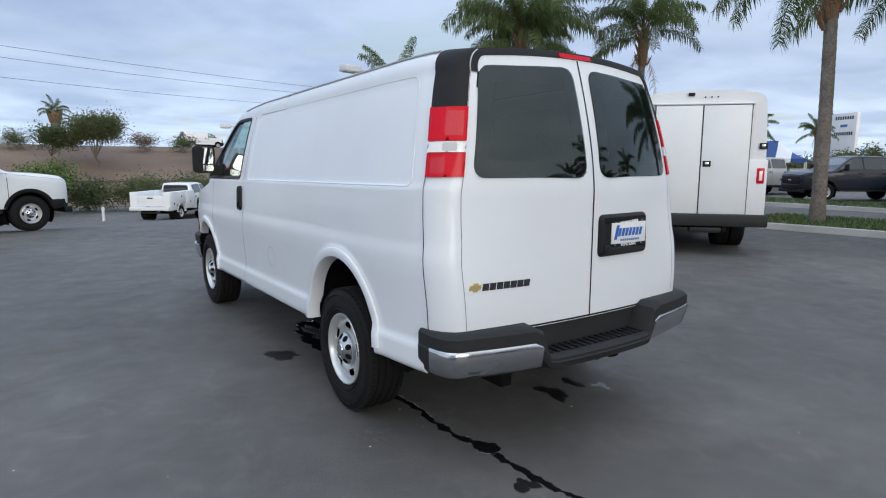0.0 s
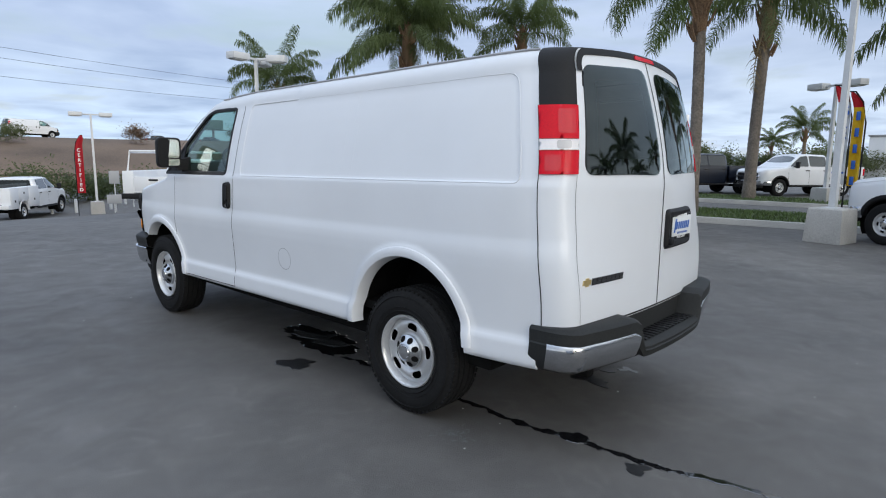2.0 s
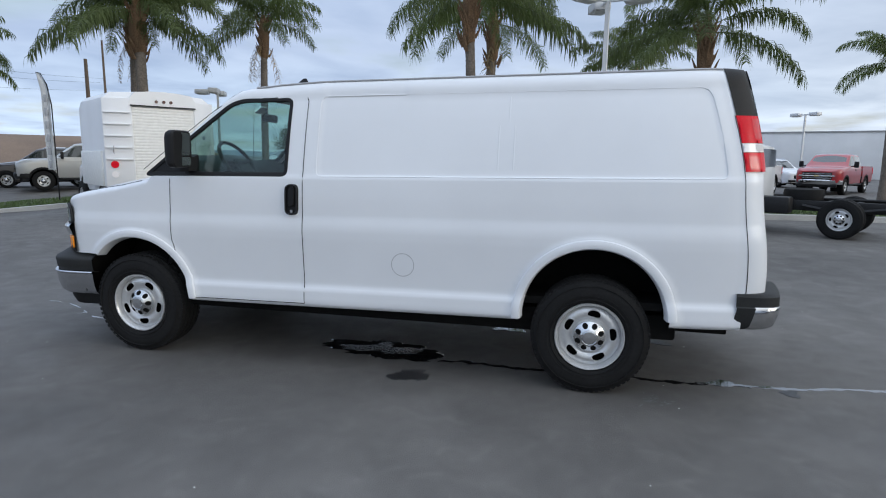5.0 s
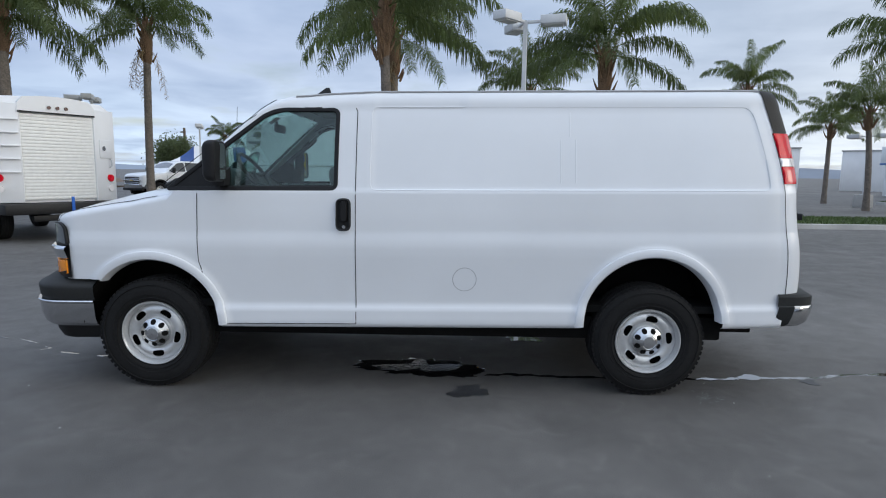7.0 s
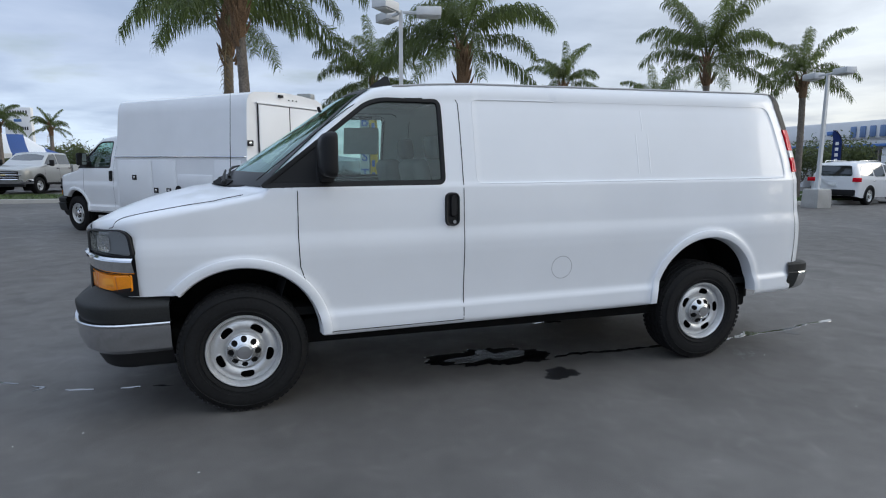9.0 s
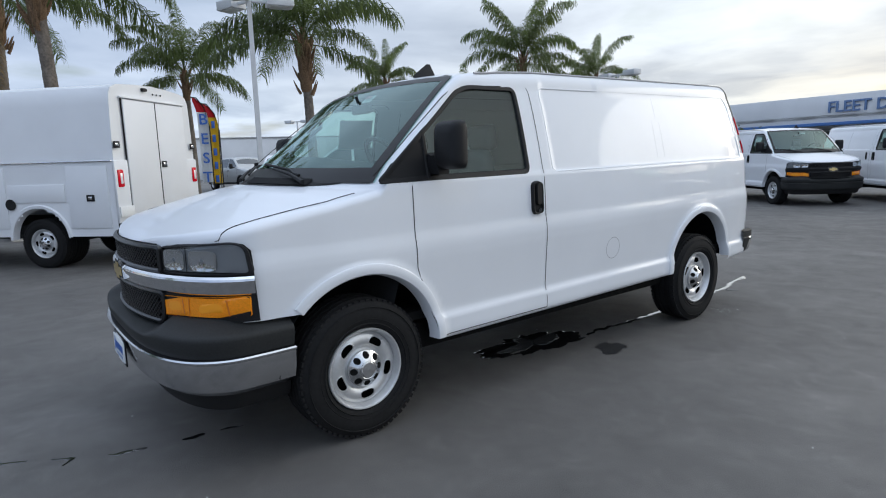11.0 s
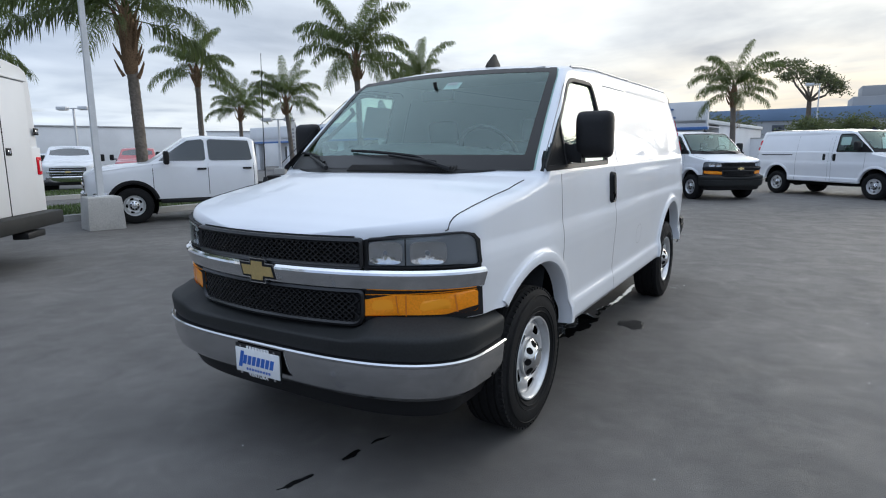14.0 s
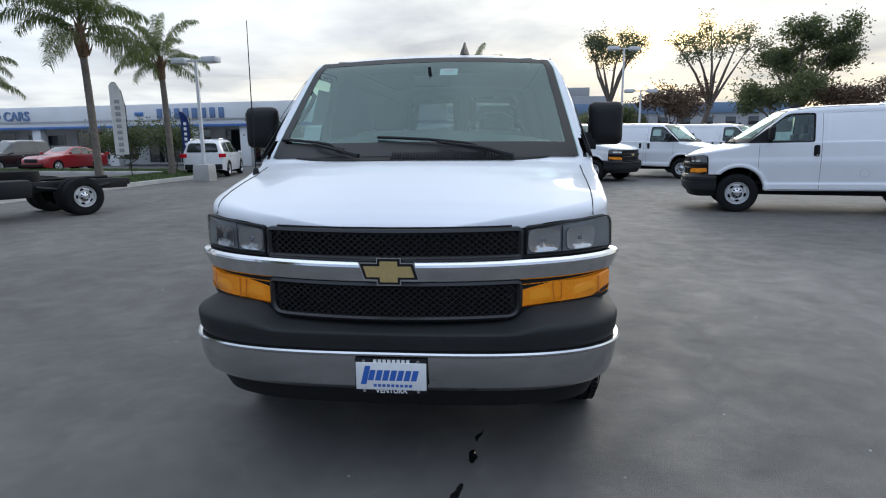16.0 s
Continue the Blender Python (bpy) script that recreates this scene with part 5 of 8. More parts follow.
def add_crack(bm, pts, width, seed, z=0.0025):
    line = dense(pts, 0.02, False)
    rows = []
    n = len(line)
    for i, (x, y) in enumerate(line):
        a, b = Vector(line[max(0, i - 1)]), Vector(line[min(n - 1, i + 1)])
        t = (b - a).normalized()
        s = Vector((t.y, -t.x, 0))
        w = width * max(0.25, 1 + 1.3 * noise.noise(Vector((i * 0.21, seed, 0))) + 0.7 * noise.noise(Vector((i * 0.9, seed, 3)))) * min(1, 0.3 + i * 0.1, 0.3 + (n - i) * 0.1)
        c = Vector((x, y, 0)) + s * 0.02 * noise.noise(Vector((i * 0.25, seed, 9)))
        rows.append([c - s * w + Vector((0, 0, 0.0006)), c - s * w * 0.7 + Vector((0, 0, z)), c + s * w * 0.7 + Vector((0, 0, z)), c + s * w + Vector((0, 0, 0.0006))])
    add_grid(bm, rows)


def mark(bm, mat, name, label, category):
    bmesh.ops.recalc_face_normals(bm, faces=bm.faces)
    return solid(name, bm, mat, label, category, kind="structure", flat=True)


bm = bm_new()
add_crack(bm, [(-0.64, 1.1), (-0.59, 0.93), (-0.63, 0.56), (-0.63, 0.02), (-0.60, -0.25), (-0.63, -0.5), (-0.62, -0.75), (-0.565, -0.93), (-0.58, -1.1), (-0.56, -1.42), (-0.48, -1.7), (-0.44, -2.02)], 0.022, 1)
mark(bm, WET, "ground_crack", "long wet black crack across the asphalt", "crack")
for pts, sd in (([(-0.62, -0.80), (-0.53, -0.86), (-0.50, -1.0), (-0.56, -1.06), (-0.62, -0.98)], 2), ([(-0.47, -1.98), (-0.40, -2.0), (-0.40, -2.12), (-0.45, -2.14)], 3)):
    bm = bm_new()
    add_blob(bm, pts, sd, 0.022, 0.0035)
    mark(bm, WET, "wet_patch", "wet black widening of the crack", "puddle")
for pts, sd, mat, lab in (
        ([(-0.42, 2.18), (-0.31, 1.92), (-0.25, 1.52), (-0.40, 1.16), (-0.59, 1.06), (-0.67, 1.3), (-0.67, 1.68), (-0.54, 2.02)], 11, WET, "shallow wet puddle under the van"),
        ([(-1.03, 1.38), (-0.90, 1.35), (-0.87, 1.21), (-0.95, 1.02), (-1.07, 1.16)], 12, DAMP, "damp dark spot beside the van"),
        ([(0.22, -0.42), (0.32, -0.45), (0.33, -0.66), (0.24, -0.70)], 13, DAMP, "damp dark spot behind the van"),
        ([(0.47, -0.38), (0.58, -0.42), (0.58, -0.60), (0.50, -0.62)], 14, DAMP, "damp dark spot behind the van"),
        ([(0.62, -0.57), (0.68, -0.60), (0.70, -0.76), (0.64, -0.78)], 15, PALEFILM, "pale dried film beside the damp spots"),
        ([(-0.69, -1.25), (-0.61, -1.27), (-0.60, -1.37), (-0.68, -1.38)], 16, DAMP, "small damp spot by the crack"),
        ([(0.29, 0.54), (0.45, 0.57), (0.47, 0.80), (0.33, 0.83)], 17, WET, "small wet pool under the van")):
    bm = bm_new()
    add_blob(bm, pts, sd, 0.035)
    mark(bm, mat, "wet_patch", lab, "puddle")
# smooth film laid over the puddle, slightly lighter than it
bm = bm_new()
add_blob(bm, [(-0.45, 1.90), (-0.36, 1.66), (-0.40, 1.36), (-0.52, 1.30), (-0.57, 1.52), (-0.54, 1.80)], 18, 0.045, 0.0055)
mark(bm, GREYFILM, "silt_film", "slightly lighter grey film on the puddle under the van", "silt")
for pts, w, sd in (([(0.09, 5.2), (-0.03, 4.94)], 0.012, 21), ([(-0.10, 4.84), (-0.16, 4.75), (-0.22, 4.80)], 0.012, 22), ([(-0.25, 4.60), (-0.30, 4.42)], 0.024, 23), ([(-0.33, 4.25), (-0.345, 4.13)], 0.026, 24), ([(-0.35, 4.05), (-0.37, 3.92)], 0.012, 25), ([(0.14, 5.5), (0.11, 5.28)], 0.010, 26)):
    bm = bm_new()
    add_crack(bm, pts, w, sd)
    mark(bm, WET, "ground_crack", "short wet piece of a crack before the van", "crack")
bm = bm_new()
rnd = random.Random(5)
for k in range(46):
    x, y = rnd.uniform(-4.6, 3.5), rnd.uniform(-3.2, 6.0)
    r = rnd.uniform(0.003, 0.009)
    v = [bm.verts.new((x + r * rnd.uniform(0.6, 1.4) * math.cos(a), y + r * rnd.uniform(0.6, 1.4) * math.sin(a), 0.002)) for a in (0, 1.2, 2.5, 3.8, 5.0)]
    m = bm.verts.new((x, y, 0.006))
    for i in range(5):
        bm.faces.new((v[i], v[(i + 1) % 5], m))
solid("pale_grit", bm, FLECK, "scattered pale grit and paper flecks on the asphalt", "grit", kind="stuff", flat=True)
bm = bm_new()
for k in range(30):
    x, y, a = -1.0 + rnd.gauss(0, 0.045), -0.42 + rnd.gauss(0, 0.05), rnd.uniform(0, 3.1)
    d, e = Vector((math.cos(a), math.sin(a), 0)) * rnd.uniform(0.008, 0.025), Vector((-math.sin(a), math.cos(a), 0)) * 0.0022
    c = Vector((x, y, 0.002))
    bm.faces.new([bm.verts.new(p) for p in (c - d - e, c + d - e, c + d + e, c - d + e)])
solid("scuff_mark", bm, PALEFILM, "pale scuff marks on the asphalt", "scuff", kind="stuff", flat=True)

# ---- other vehicles ----
def place(x, y, bearing, local=(0, 0)):
    """Pose with local +y along the bearing (degrees from +y towards +x), local point set at (x, y)."""
    return pose(x, y, ground_z(x, y), 0, 0, -bearing) @ Matrix.Translation((-local[0], -local[1], 0))


DARKBLUE = material("dark_blue_car_paint", (0.010, 0.014, 0.026), 0.3, coat=0.35, spec=0.3)
REDPAINT = material("red_car_paint", (0.36, 0.012, 0.02), 0.3, coat=1.0)
SILVER = material("silver_car_paint", (0.42, 0.42, 0.41), 0.3, metal=0.4, coat=0.8)
BLACKPAINT = material("black_car_paint", (0.012, 0.012, 0.013), 0.25, coat=1.0)
GREYPAINT = material("dark_grey_car_paint", (0.030, 0.028, 0.031), 0.3, coat=0.5)
BOXWHITE = material("white_service_body", (0.74, 0.75, 0.77), 0.55, coat=0.08, blotch=0.03, blotch_scale=1.5)
LOUVRE = material("roll_door_aluminium", (0.76, 0.76, 0.74), 0.5, metal=0.05, grain=0.05, scale=12)


def car_wheels(v, wb, half, radius=0.39, dual=False, width=0.25, rim=0.22):
    for sg in (-1, 1):
        build_wheel(v, (sg * half, wb, radius), 0, sg, radius, width, rim)
        build_wheel(v, (sg * (half + (0.02 if dual else 0)), 0, radius), 0, sg, radius, width, rim)
        if dual:
            build_wheel(v, (sg * (half - 0.26), 0, radius), 0, sg, radius, width, rim, hub=False)


class Shell:
    """A car body from a side outline: tables of y -> bottom, belt, top heights and widths."""

    def __init__(self, bottom, belt, top, half, tumble, y0, y1, arches):
        self.t = [sorted(q) for q in (bottom, belt, top, half, tumble)]
        self.y0, self.y1, self.arches = y0, y1, arches

    def at(self, k, y):
        return lerp_table(self.t[k], y)

    def end(self, y):
        f = 1.0
        for d, e, k in ((y - self.y0, 0.22, 0.20), (self.y1 - y, 0.50, 0.30)):
            if d < e:
                f = min(f, 1 - k + k * math.sqrt(max(0.0, 1 - ((e - d) / e) ** 2)))
        return f

    def w(self, y, z):
        zb, zl, zt, h, tb = (self.at(k, y) for k in range(5))
        if z <= zl:
            t = (z - zb) / max(0.01, zl - zb)
            f = 0.965 + 0.035 * math.sin(math.pi * min(1, max(0, t * 0.9 + 0.05))) ** 0.6
            if t > 0.93:
                f -= (t - 0.93) * 0.25
            return h * f * self.end(y)
        t = (z - zl) / max(0.01, zt - zl)
        return (h * 0.975 - tb * min(1, t)) * self.end(y)

    def ring(self, y):
        zb, zl, zt = (self.at(k, y) for k in range(3))
        out = [(self.w(y, zb + (zl - zb) * i / 14), zb + (zl - zb) * i / 14) for i in range(14)]
        c = min(0.08, (zt - zl) * 0.5)
        out += [(self.w(y, zl + (zt - c - zl) * i / 8), zl + (zt - c - zl) * i / 8) for i in range(9)]
        w = out[-1][0]
        for i in range(1, 6):
            a = math.pi / 2 * i / 5
            out.append((w - 0.11 + 0.11 * math.cos(a), zt - c + c * math.sin(a)))
        w -= 0.11
        out += [(w * (1 - i / 6), zt + 0.025 * (1 - (1 - i / 6) ** 2)) for i in range(1, 7)]
        return out

    def bmesh(self, step=0.05):
        bm = bm_new()
        n = max(4, int((self.y1 - self.y0) / step))
        ys = [self.y0 + (self.y1 - self.y0) * k / n for k in range(n + 1)]
        cols, rings = [], [self.ring(y) for y in ys]
        for y, r in zip(ys, rings):
            L = [bm.verts.new((-x, y, z)) for x, z in r]
            R = [L[-1] if i == len(r) - 1 else bm.verts.new((x, y, z)) for i, (x, z) in enumerate(r)]
            cols.append((L, R))
        for k in range(n):
            for i in range(len(rings[0]) - 1):
                y = (ys[k] + ys[k + 1]) / 2
                z = (rings[k][i][1] + rings[k + 1][i + 1][1]) / 2
                if i < 14 and any((y - cy) ** 2 + (z - cz) ** 2 < r * r for cy, cz, r in self.arches):
                    continue
                for s in (0, 1):
                    a, b = cols[k][s], cols[k + 1][s]
                    q = (a[i], a[i + 1], b[i + 1], b[i])
                    if len(set(q)) == 4:
                        bm.faces.new(q if s == 0 else q[::-1])
        for c in (cols[0], cols[-1]):
            bm.faces.new(c[0] + c[1][-2::-1])
        bmesh.ops.recalc_face_normals(bm, faces=bm.faces)
        return bm

    def map(self, sg):
        return lambda y, z, off: Vector((sg * (self.w(y, z) + off), y, z))


def car_common(v, sh, paint, arch_mat, step=0.05):
    part("body", sh.bmesh(step), paint, v, angle=45)
    for cy, cz, r in sh.arches:
        for sg in (-1, 1):
            line = [(cy + r * math.cos(radians(t)), cz + r * math.sin(radians(t))) for t in range(-22, 203, 9)]
            line = [p for p in line if p[1] > sh.at(0, p[0]) - 0.03]
            bm = add_trim(bm_new(), line, sh.map(sg), [(0.05, -0.08), (0.035, 0.0), (0.01, 0.014), (-0.035, 0.012), (-0.045, 0.0)], False)
            part("wheel_arch", fix(bm), arch_mat, v)
            rows = [[Vector((sg * x, cy + r * math.cos(radians(t)), cz + r * math.sin(radians(t)))) for x in (sh.at(3, cy) - 0.06, 0.5)] for t in range(-30, 211, 15)]
            bm = bm_new()
            vs = add_grid(bm, rows)
            bm.faces.new([q[1] for q in vs])
            part("wheel_well", bm, DARKVOID, v)


def glass_side(v, sh, polys, name="side_window"):
    for sg in (-1, 1):
        for poly in polys:
            bm = add_patch(bm_new(), rounded(poly, 0.05, 3), sh.map(sg), 0.006, 6, 8)
            part(name, bm, FARGLASS, v, "dark tinted side glass")


def across(sh, rows, inset, off=0.01):
    """A pane across the car between (y, z) lines, following the body's width."""
    bm = bm_new()
    grid = []
    for y, z in rows:
        w = max(0.2, sh.w(y, min(z, sh.at(2, y))) - inset)
        grid.append([Vector((w * (j / 6 - 1), y + 0.0 * j, z + off + 0.025 * (1 - (j / 6 - 1) ** 2))) for j in range(13)])
    add_grid(bm, grid)
    return bm


def car_lights(v, yf, zf, hw, yr=None, zr=None, lamp_h=0.18, lamp_w=0.36, tail=(0.16, 0.34)):
    for sg in (-1, 1):
        bm = bm_new()
        add_box(bm, (0, 0, 0), (lamp_w, 0.10, lamp_h), 0.03, pose(sg * (hw - lamp_w / 2 - 0.09), yf - 0.16, zf, 0, 0, sg * -33))
        part("headlamp", bm, REFLECTOR, v, "clear headlamp")
        if yr is not None:
            bm = bm_new()
            add_box(bm, (sg * (hw - 0.055), yr + 0.03, zr), (tail[0], 0.10, tail[1]), 0.02)
            part("tail_lamp", bm, REDLENS, v, "red tail lamp")


def build_pickup(m, label, paint=FLEETWHITE, wb=3.75, bed="bed", cab=2.35, rack=False, chrome=True, group="", arch=None, name="pickup_truck", dual=False, back_y=None):
    v = thing(name, m, label, "pickup truck", group)
    f = wb
    ca = f - 0.35 - 0.05            # cowl
    ce = ca - cab                   # cab end
    top = [(ce, 1.60), (ce + 0.03, 1.86), (ce + 0.22, 1.925), (ca - 1.1, 1.945), (ca - 0.78, 1.90), (ca - 0.1, 1.42), (ca + 0.05, 1.335), (f + 0.35, 1.285), (f + 0.72, 1.235), (f + 0.93, 1.12)]
    belt = [(ce, 1.33), (ca - 0.3, 1.33), (ca, 1.30), (f + 0.35, 1.20), (f + 0.72, 1.15), (f + 0.93, 1.04)]
    bottom = [(ce, 0.53), (f - 0.5, 0.53), (f + 0.5, 0.56), (f + 0.93, 0.60)]
    half = [(ce, 1.0), (f, 1.015), (f + 0.93, 0.99)]
    tumble = [(ce, 0.20), (ca - 0.8, 0.22), (ca, 0.12), (f + 0.9, 0.08)]
    sh = Shell(bottom, belt, top, half, tumble, ce, f + 0.93, [(f, 0.42, 0.50)])
    car_common(v, sh, paint, arch or BLACKPLASTIC)
    front = [(ca - 1.15, 1.38), (ca - 0.12, 1.38), (ca - 0.78, 1.84), (ca - 1.15, 1.87)]
    polys = [front, [(ce + 0.14, 1.38), (ca - 1.22, 1.38), (ca - 1.22, 1.87), (ce + 0.20, 1.86)]] if cab > 1.8 else [[(ce + 0.1, 1.38), (ca - 0.12, 1.38), (ca - 0.78, 1.84), (ce + 0.14, 1.87)]]
    glass_side(v, sh, polys)
    part("windscreen", across(sh, [(ca - 0.05, 1.37), (ca - 0.42, 1.64), (ca - 0.76, 1.875)], 0.10), FARGLASS, v, "dark windscreen")
    bm = bm_new()
    add_patch(bm, rounded([(-0.72, 1.42), (0.72, 1.42), (0.66, 1.82), (-0.66, 1.82)], 0.05), lambda u, z, o: Vector((u, ce - 0.008, z)), 0, 5, 6)
    part("rear_window", bm, FARGLASS, v)
    gap = [(-0.006, 0.003), (0.006, 0.003)]
    for sg in (-1, 1):
        for y in ((ca - 0.02, ca - 1.19, ce + 0.12) if cab > 1.8 else (ca - 0.02, ce + 0.08)):
            part("door_gap", add_trim(bm_new(), dense([(y, 0.60), (y, 1.30)], 0.1, False), sh.map(sg), gap, False), SEAL, v)
        for y in ((ca - 1.05, ce + 0.28) if cab > 1.8 else (ce + 0.2,)):
            bm = add_box(bm_new(), tuple(sh.map(sg)(y, 1.19, 0.018)), (0.035, 0.20, 0.045), 0.012)
            part("door_handle", bm, BLACKPLASTIC, v)
        mir = part("door_mirror", add_box(bm_new(), (sg * 1.19, ca - 0.30, 1.45), (0.20, 0.12, 0.30), 0.04), BLACKPLASTIC, v, "black door mirror")
        part("mirror_arm", add_box(bm_new(), (sg * 1.05, ca - 0.30, 1.37), (0.16, 0.06, 0.06), 0.015), BLACKPLASTIC, mir)
        bm = add_box(bm_new(), (sg * 0.96, (ce + f - 0.55) / 2, 0.47), (0.12, f - 0.55 - ce, 0.08), 0.02)
        part("running_board", bm, BLACKPLASTIC, v)
    # face
    y = f + 0.93
    bm = add_box(bm_new(), (0, y - 0.02, 0.90), (1.30, 0.10, 0.36), 0.05)
    g = part("grille", bm, BLACKPLASTIC, v, "black grille")
    for z in (0.80, 0.90, 1.0):
        part("grille_bar", add_box(bm_new(), (0, y + 0.025, z), (1.24 if z != 0.9 else 1.5, 0.04, 0.03 if z != 0.9 else 0.08), 0.012), CHROME if chrome else BLACKPLASTIC, g)
    part("emblem", add_box(bm_new(), (0, y + 0.06, 0.90), (0.20, 0.02, 0.06), 0.006), GOLD, g)
    plan = [(-1.0, y - 0.46), (-0.99, y - 0.34), (-0.93, y - 0.18), (-0.78, y - 0.03), (-0.5, y + 0.08), (0, y + 0.12), (0.5, y + 0.08), (0.78, y - 0.03), (0.93, y - 0.18), (0.99, y - 0.34), (1.0, y - 0.46)]
    bm = bm_new()
    add_grid(bm, [[(px * k, py - o, z) for k, o, z in ((0.90, 0.16, 0.735), (0.98, 0.03, 0.725), (1.0, 0.0, 0.69), (1.0, 0.0, 0.56), (0.985, 0.02, 0.50), (0.90, 0.14, 0.47))] for px, py in plan])
    fix(bm)
    part("front_bumper", bm, BUMPERCHROME if chrome else BLACKPLASTIC, v, "front bumper")
    part("air_dam", add_box(bm_new(), (0, y - 0.05, 0.44), (1.7, 0.18, 0.14), 0.03), BLACKPLASTIC, v)
    back = back_y if back_y is not None else -1.15
    car_lights(v, y, 0.98, 0.99, back if bed == "bed" else None, 1.12)
    # frame
    for sg in (-1, 1):
        part("frame_rail", add_box(bm_new(), (sg * 0.43, (back + f + 0.5) / 2 + 0.1, 0.62), (0.08, f + 0.4 - back, 0.22), 0.012), FRAMEBLACK, v, "black frame rail")
    part("underbody", add_box(bm_new(), (0, (ce + f) / 2, 0.52), (1.5, f - ce - 0.9, 0.16), 0.02), DARKVOID, v)
    part("rear_axle", add_tube(bm_new(), [(-0.8, 0, 0.39), (0.8, 0, 0.39)], 0.06, 10), DARKVOID, v)
    b0, b1 = back, ce - 0.03
    if bed == "bed":
        z0, z1 = 0.56, 1.36
        for sg in (-1, 1):
            bm = bm_new()
            ys = [b0 + (b1 - b0) * k / 40 for k in range(41)]
            zs = [z0 + (z1 - z0) * k / 14 for k in range(15)]
            px = lambda yy, zz: sg * (0.985 + 0.02 * math.sin(math.pi * (zz - z0) / (z1 - z0)))
            vv = [[bm.verts.new((px(yy, zz), yy, zz)) for zz in zs] for yy in ys]
            for a in range(40):
                for c in range(14):
                    yy, zz = (ys[a] + ys[a + 1]) / 2, (zs[c] + zs[c + 1]) / 2
                    if yy * yy + (zz - 0.42) ** 2 > 0.25:
                        bm.faces.new((vv[a][c], vv[a + 1][c], vv[a + 1][c + 1], vv[a][c + 1]))
            add_box(bm, (sg * 0.93, (b0 + b1) / 2, z1 - 0.02), (0.13, b1 - b0, 0.05), 0.012)
            side = part("bed_side", bm, paint, v, "painted bed side")
            line = [(0.5 * math.cos(radians(t)), 0.42 + 0.5 * math.sin(radians(t))) for t in range(-5, 190, 10)]
            bm = add_trim(bm_new(), line, lambda yy, zz, o: Vector((sg * (1.0 + o), yy, zz)), [(0.05, -0.08), (0.03, 0.006), (-0.03, 0.012), (-0.045, -0.006)], False)
            part("wheel_arch", fix(bm), arch or BLACKPLASTIC, v)
        part("bed_floor", add_box(bm_new(), (0, (b0 + b1) / 2, 0.80), (1.80, b1 - b0, 0.05)), DARKVOID, v)
        part("bed_front", add_box(bm_new(), (0, b1 - 0.03, 1.06), (1.84, 0.05, 0.56), 0.01), paint, v)
        t = part("tailgate", add_box(bm_new(), (0, b0 + 0.02, 1.02), (1.70, 0.06, 0.66), 0.03), paint, v, "tailgate")
        part("tailgate_handle", add_box(bm_new(), (0, b0 - 0.015, 1.25), (0.26, 0.03, 0.07), 0.01), BLACKPLASTIC, t)
        part("rear_bumper", add_box(bm_new(), (0, b0 - 0.06, 0.58), (1.94, 0.20, 0.20), 0.05), BUMPERCHROME if chrome else BLACKPLASTIC, v)
    elif bed == "service":
        for sg in (-1, 1):
            box = bm_new()
            add_box(box, (sg * 0.86, (0.50 + b1) / 2, 1.07), (0.38, b1 - 0.50, 0.96), 0.02)
            add_box(box, (sg * 0.86, (b0 - 0.50) / 2, 1.07), (0.38, -0.50 - b0, 0.96), 0.02)
            add_box(box, (sg * 0.86, 0, 1.24), (0.376, 1.02, 0.62), 0.02)
            c = part("side_compartment", box, BOXWHITE, v, "white steel tool compartments")
            for ya, yb, za, zb in ((0.55, b1 - 0.05, 0.66, 1.46), (-0.46, 0.46, 1.0, 1.46), (b0 + 0.06, -0.55, 0.66, 1.46)):
                d = part("compartment_door", add_box(bm_new(), (sg * 1.055, (ya + yb) / 2, (za + zb) / 2), (0.022, yb - ya - 0.02, zb - za), 0.008), BOXWHITE, v)
                part("latch", add_box(bm_new(), (sg * 1.07, (ya + yb) / 2, za + 0.28), (0.02, 0.10, 0.10), 0.01), BLACKPLASTIC, d)
            line = [(0.46 * math.cos(radians(t)), 0.46 + 0.46 * math.sin(radians(t))) for t in range(0, 181, 10)]
            bm = add_trim(bm_new(), line, lambda yy, zz, o: Vector((sg * (1.05 + o), yy, zz)), [(0.03, -0.08), (0.0, 0.012), (-0.05, 0.012), (-0.06, -0.01)], False)
            part("wheel_arch", fix(bm), BOXWHITE, v)
            part("tail_lamp", add_box(bm_new(), (sg * 0.93, b0 - 0.14, 0.70), (0.12, 0.05, 0.09), 0.02), REDLENS, v, "red tail lamp")
        part("bed_floor", add_box(bm_new(), (0, (b0 + b1) / 2, 0.84), (1.36, b1 - b0, 0.05)), BOXWHITE, v)
        part("bed_front", add_box(bm_new(), (0, b1 - 0.03, 1.1), (1.36, 0.05, 0.5), 0.01), BOXWHITE, v)
        t = part("tailgate", add_box(bm_new(), (0, b0 + 0.03, 1.10), (1.34, 0.05, 0.52), 0.02), BOXWHITE, v, "white tailgate")
        part("tailgate_handle", add_box(bm_new(), (0, b0 - 0.005, 1.25), (0.3, 0.03, 0.06), 0.01), BLACKPLASTIC, t)
        part("rear_bumper", add_box(bm_new(), (0, b0 - 0.08, 0.70), (2.06, 0.18, 0.18), 0.02), BOXWHITE if not rack else BLACKPLASTIC, v, "work bumper")
        part("hitch", add_box(bm_new(), (0, b0 - 0.02, 0.50), (1.0, 0.10, 0.09), 0.01), FRAMEBLACK, v)
    else:
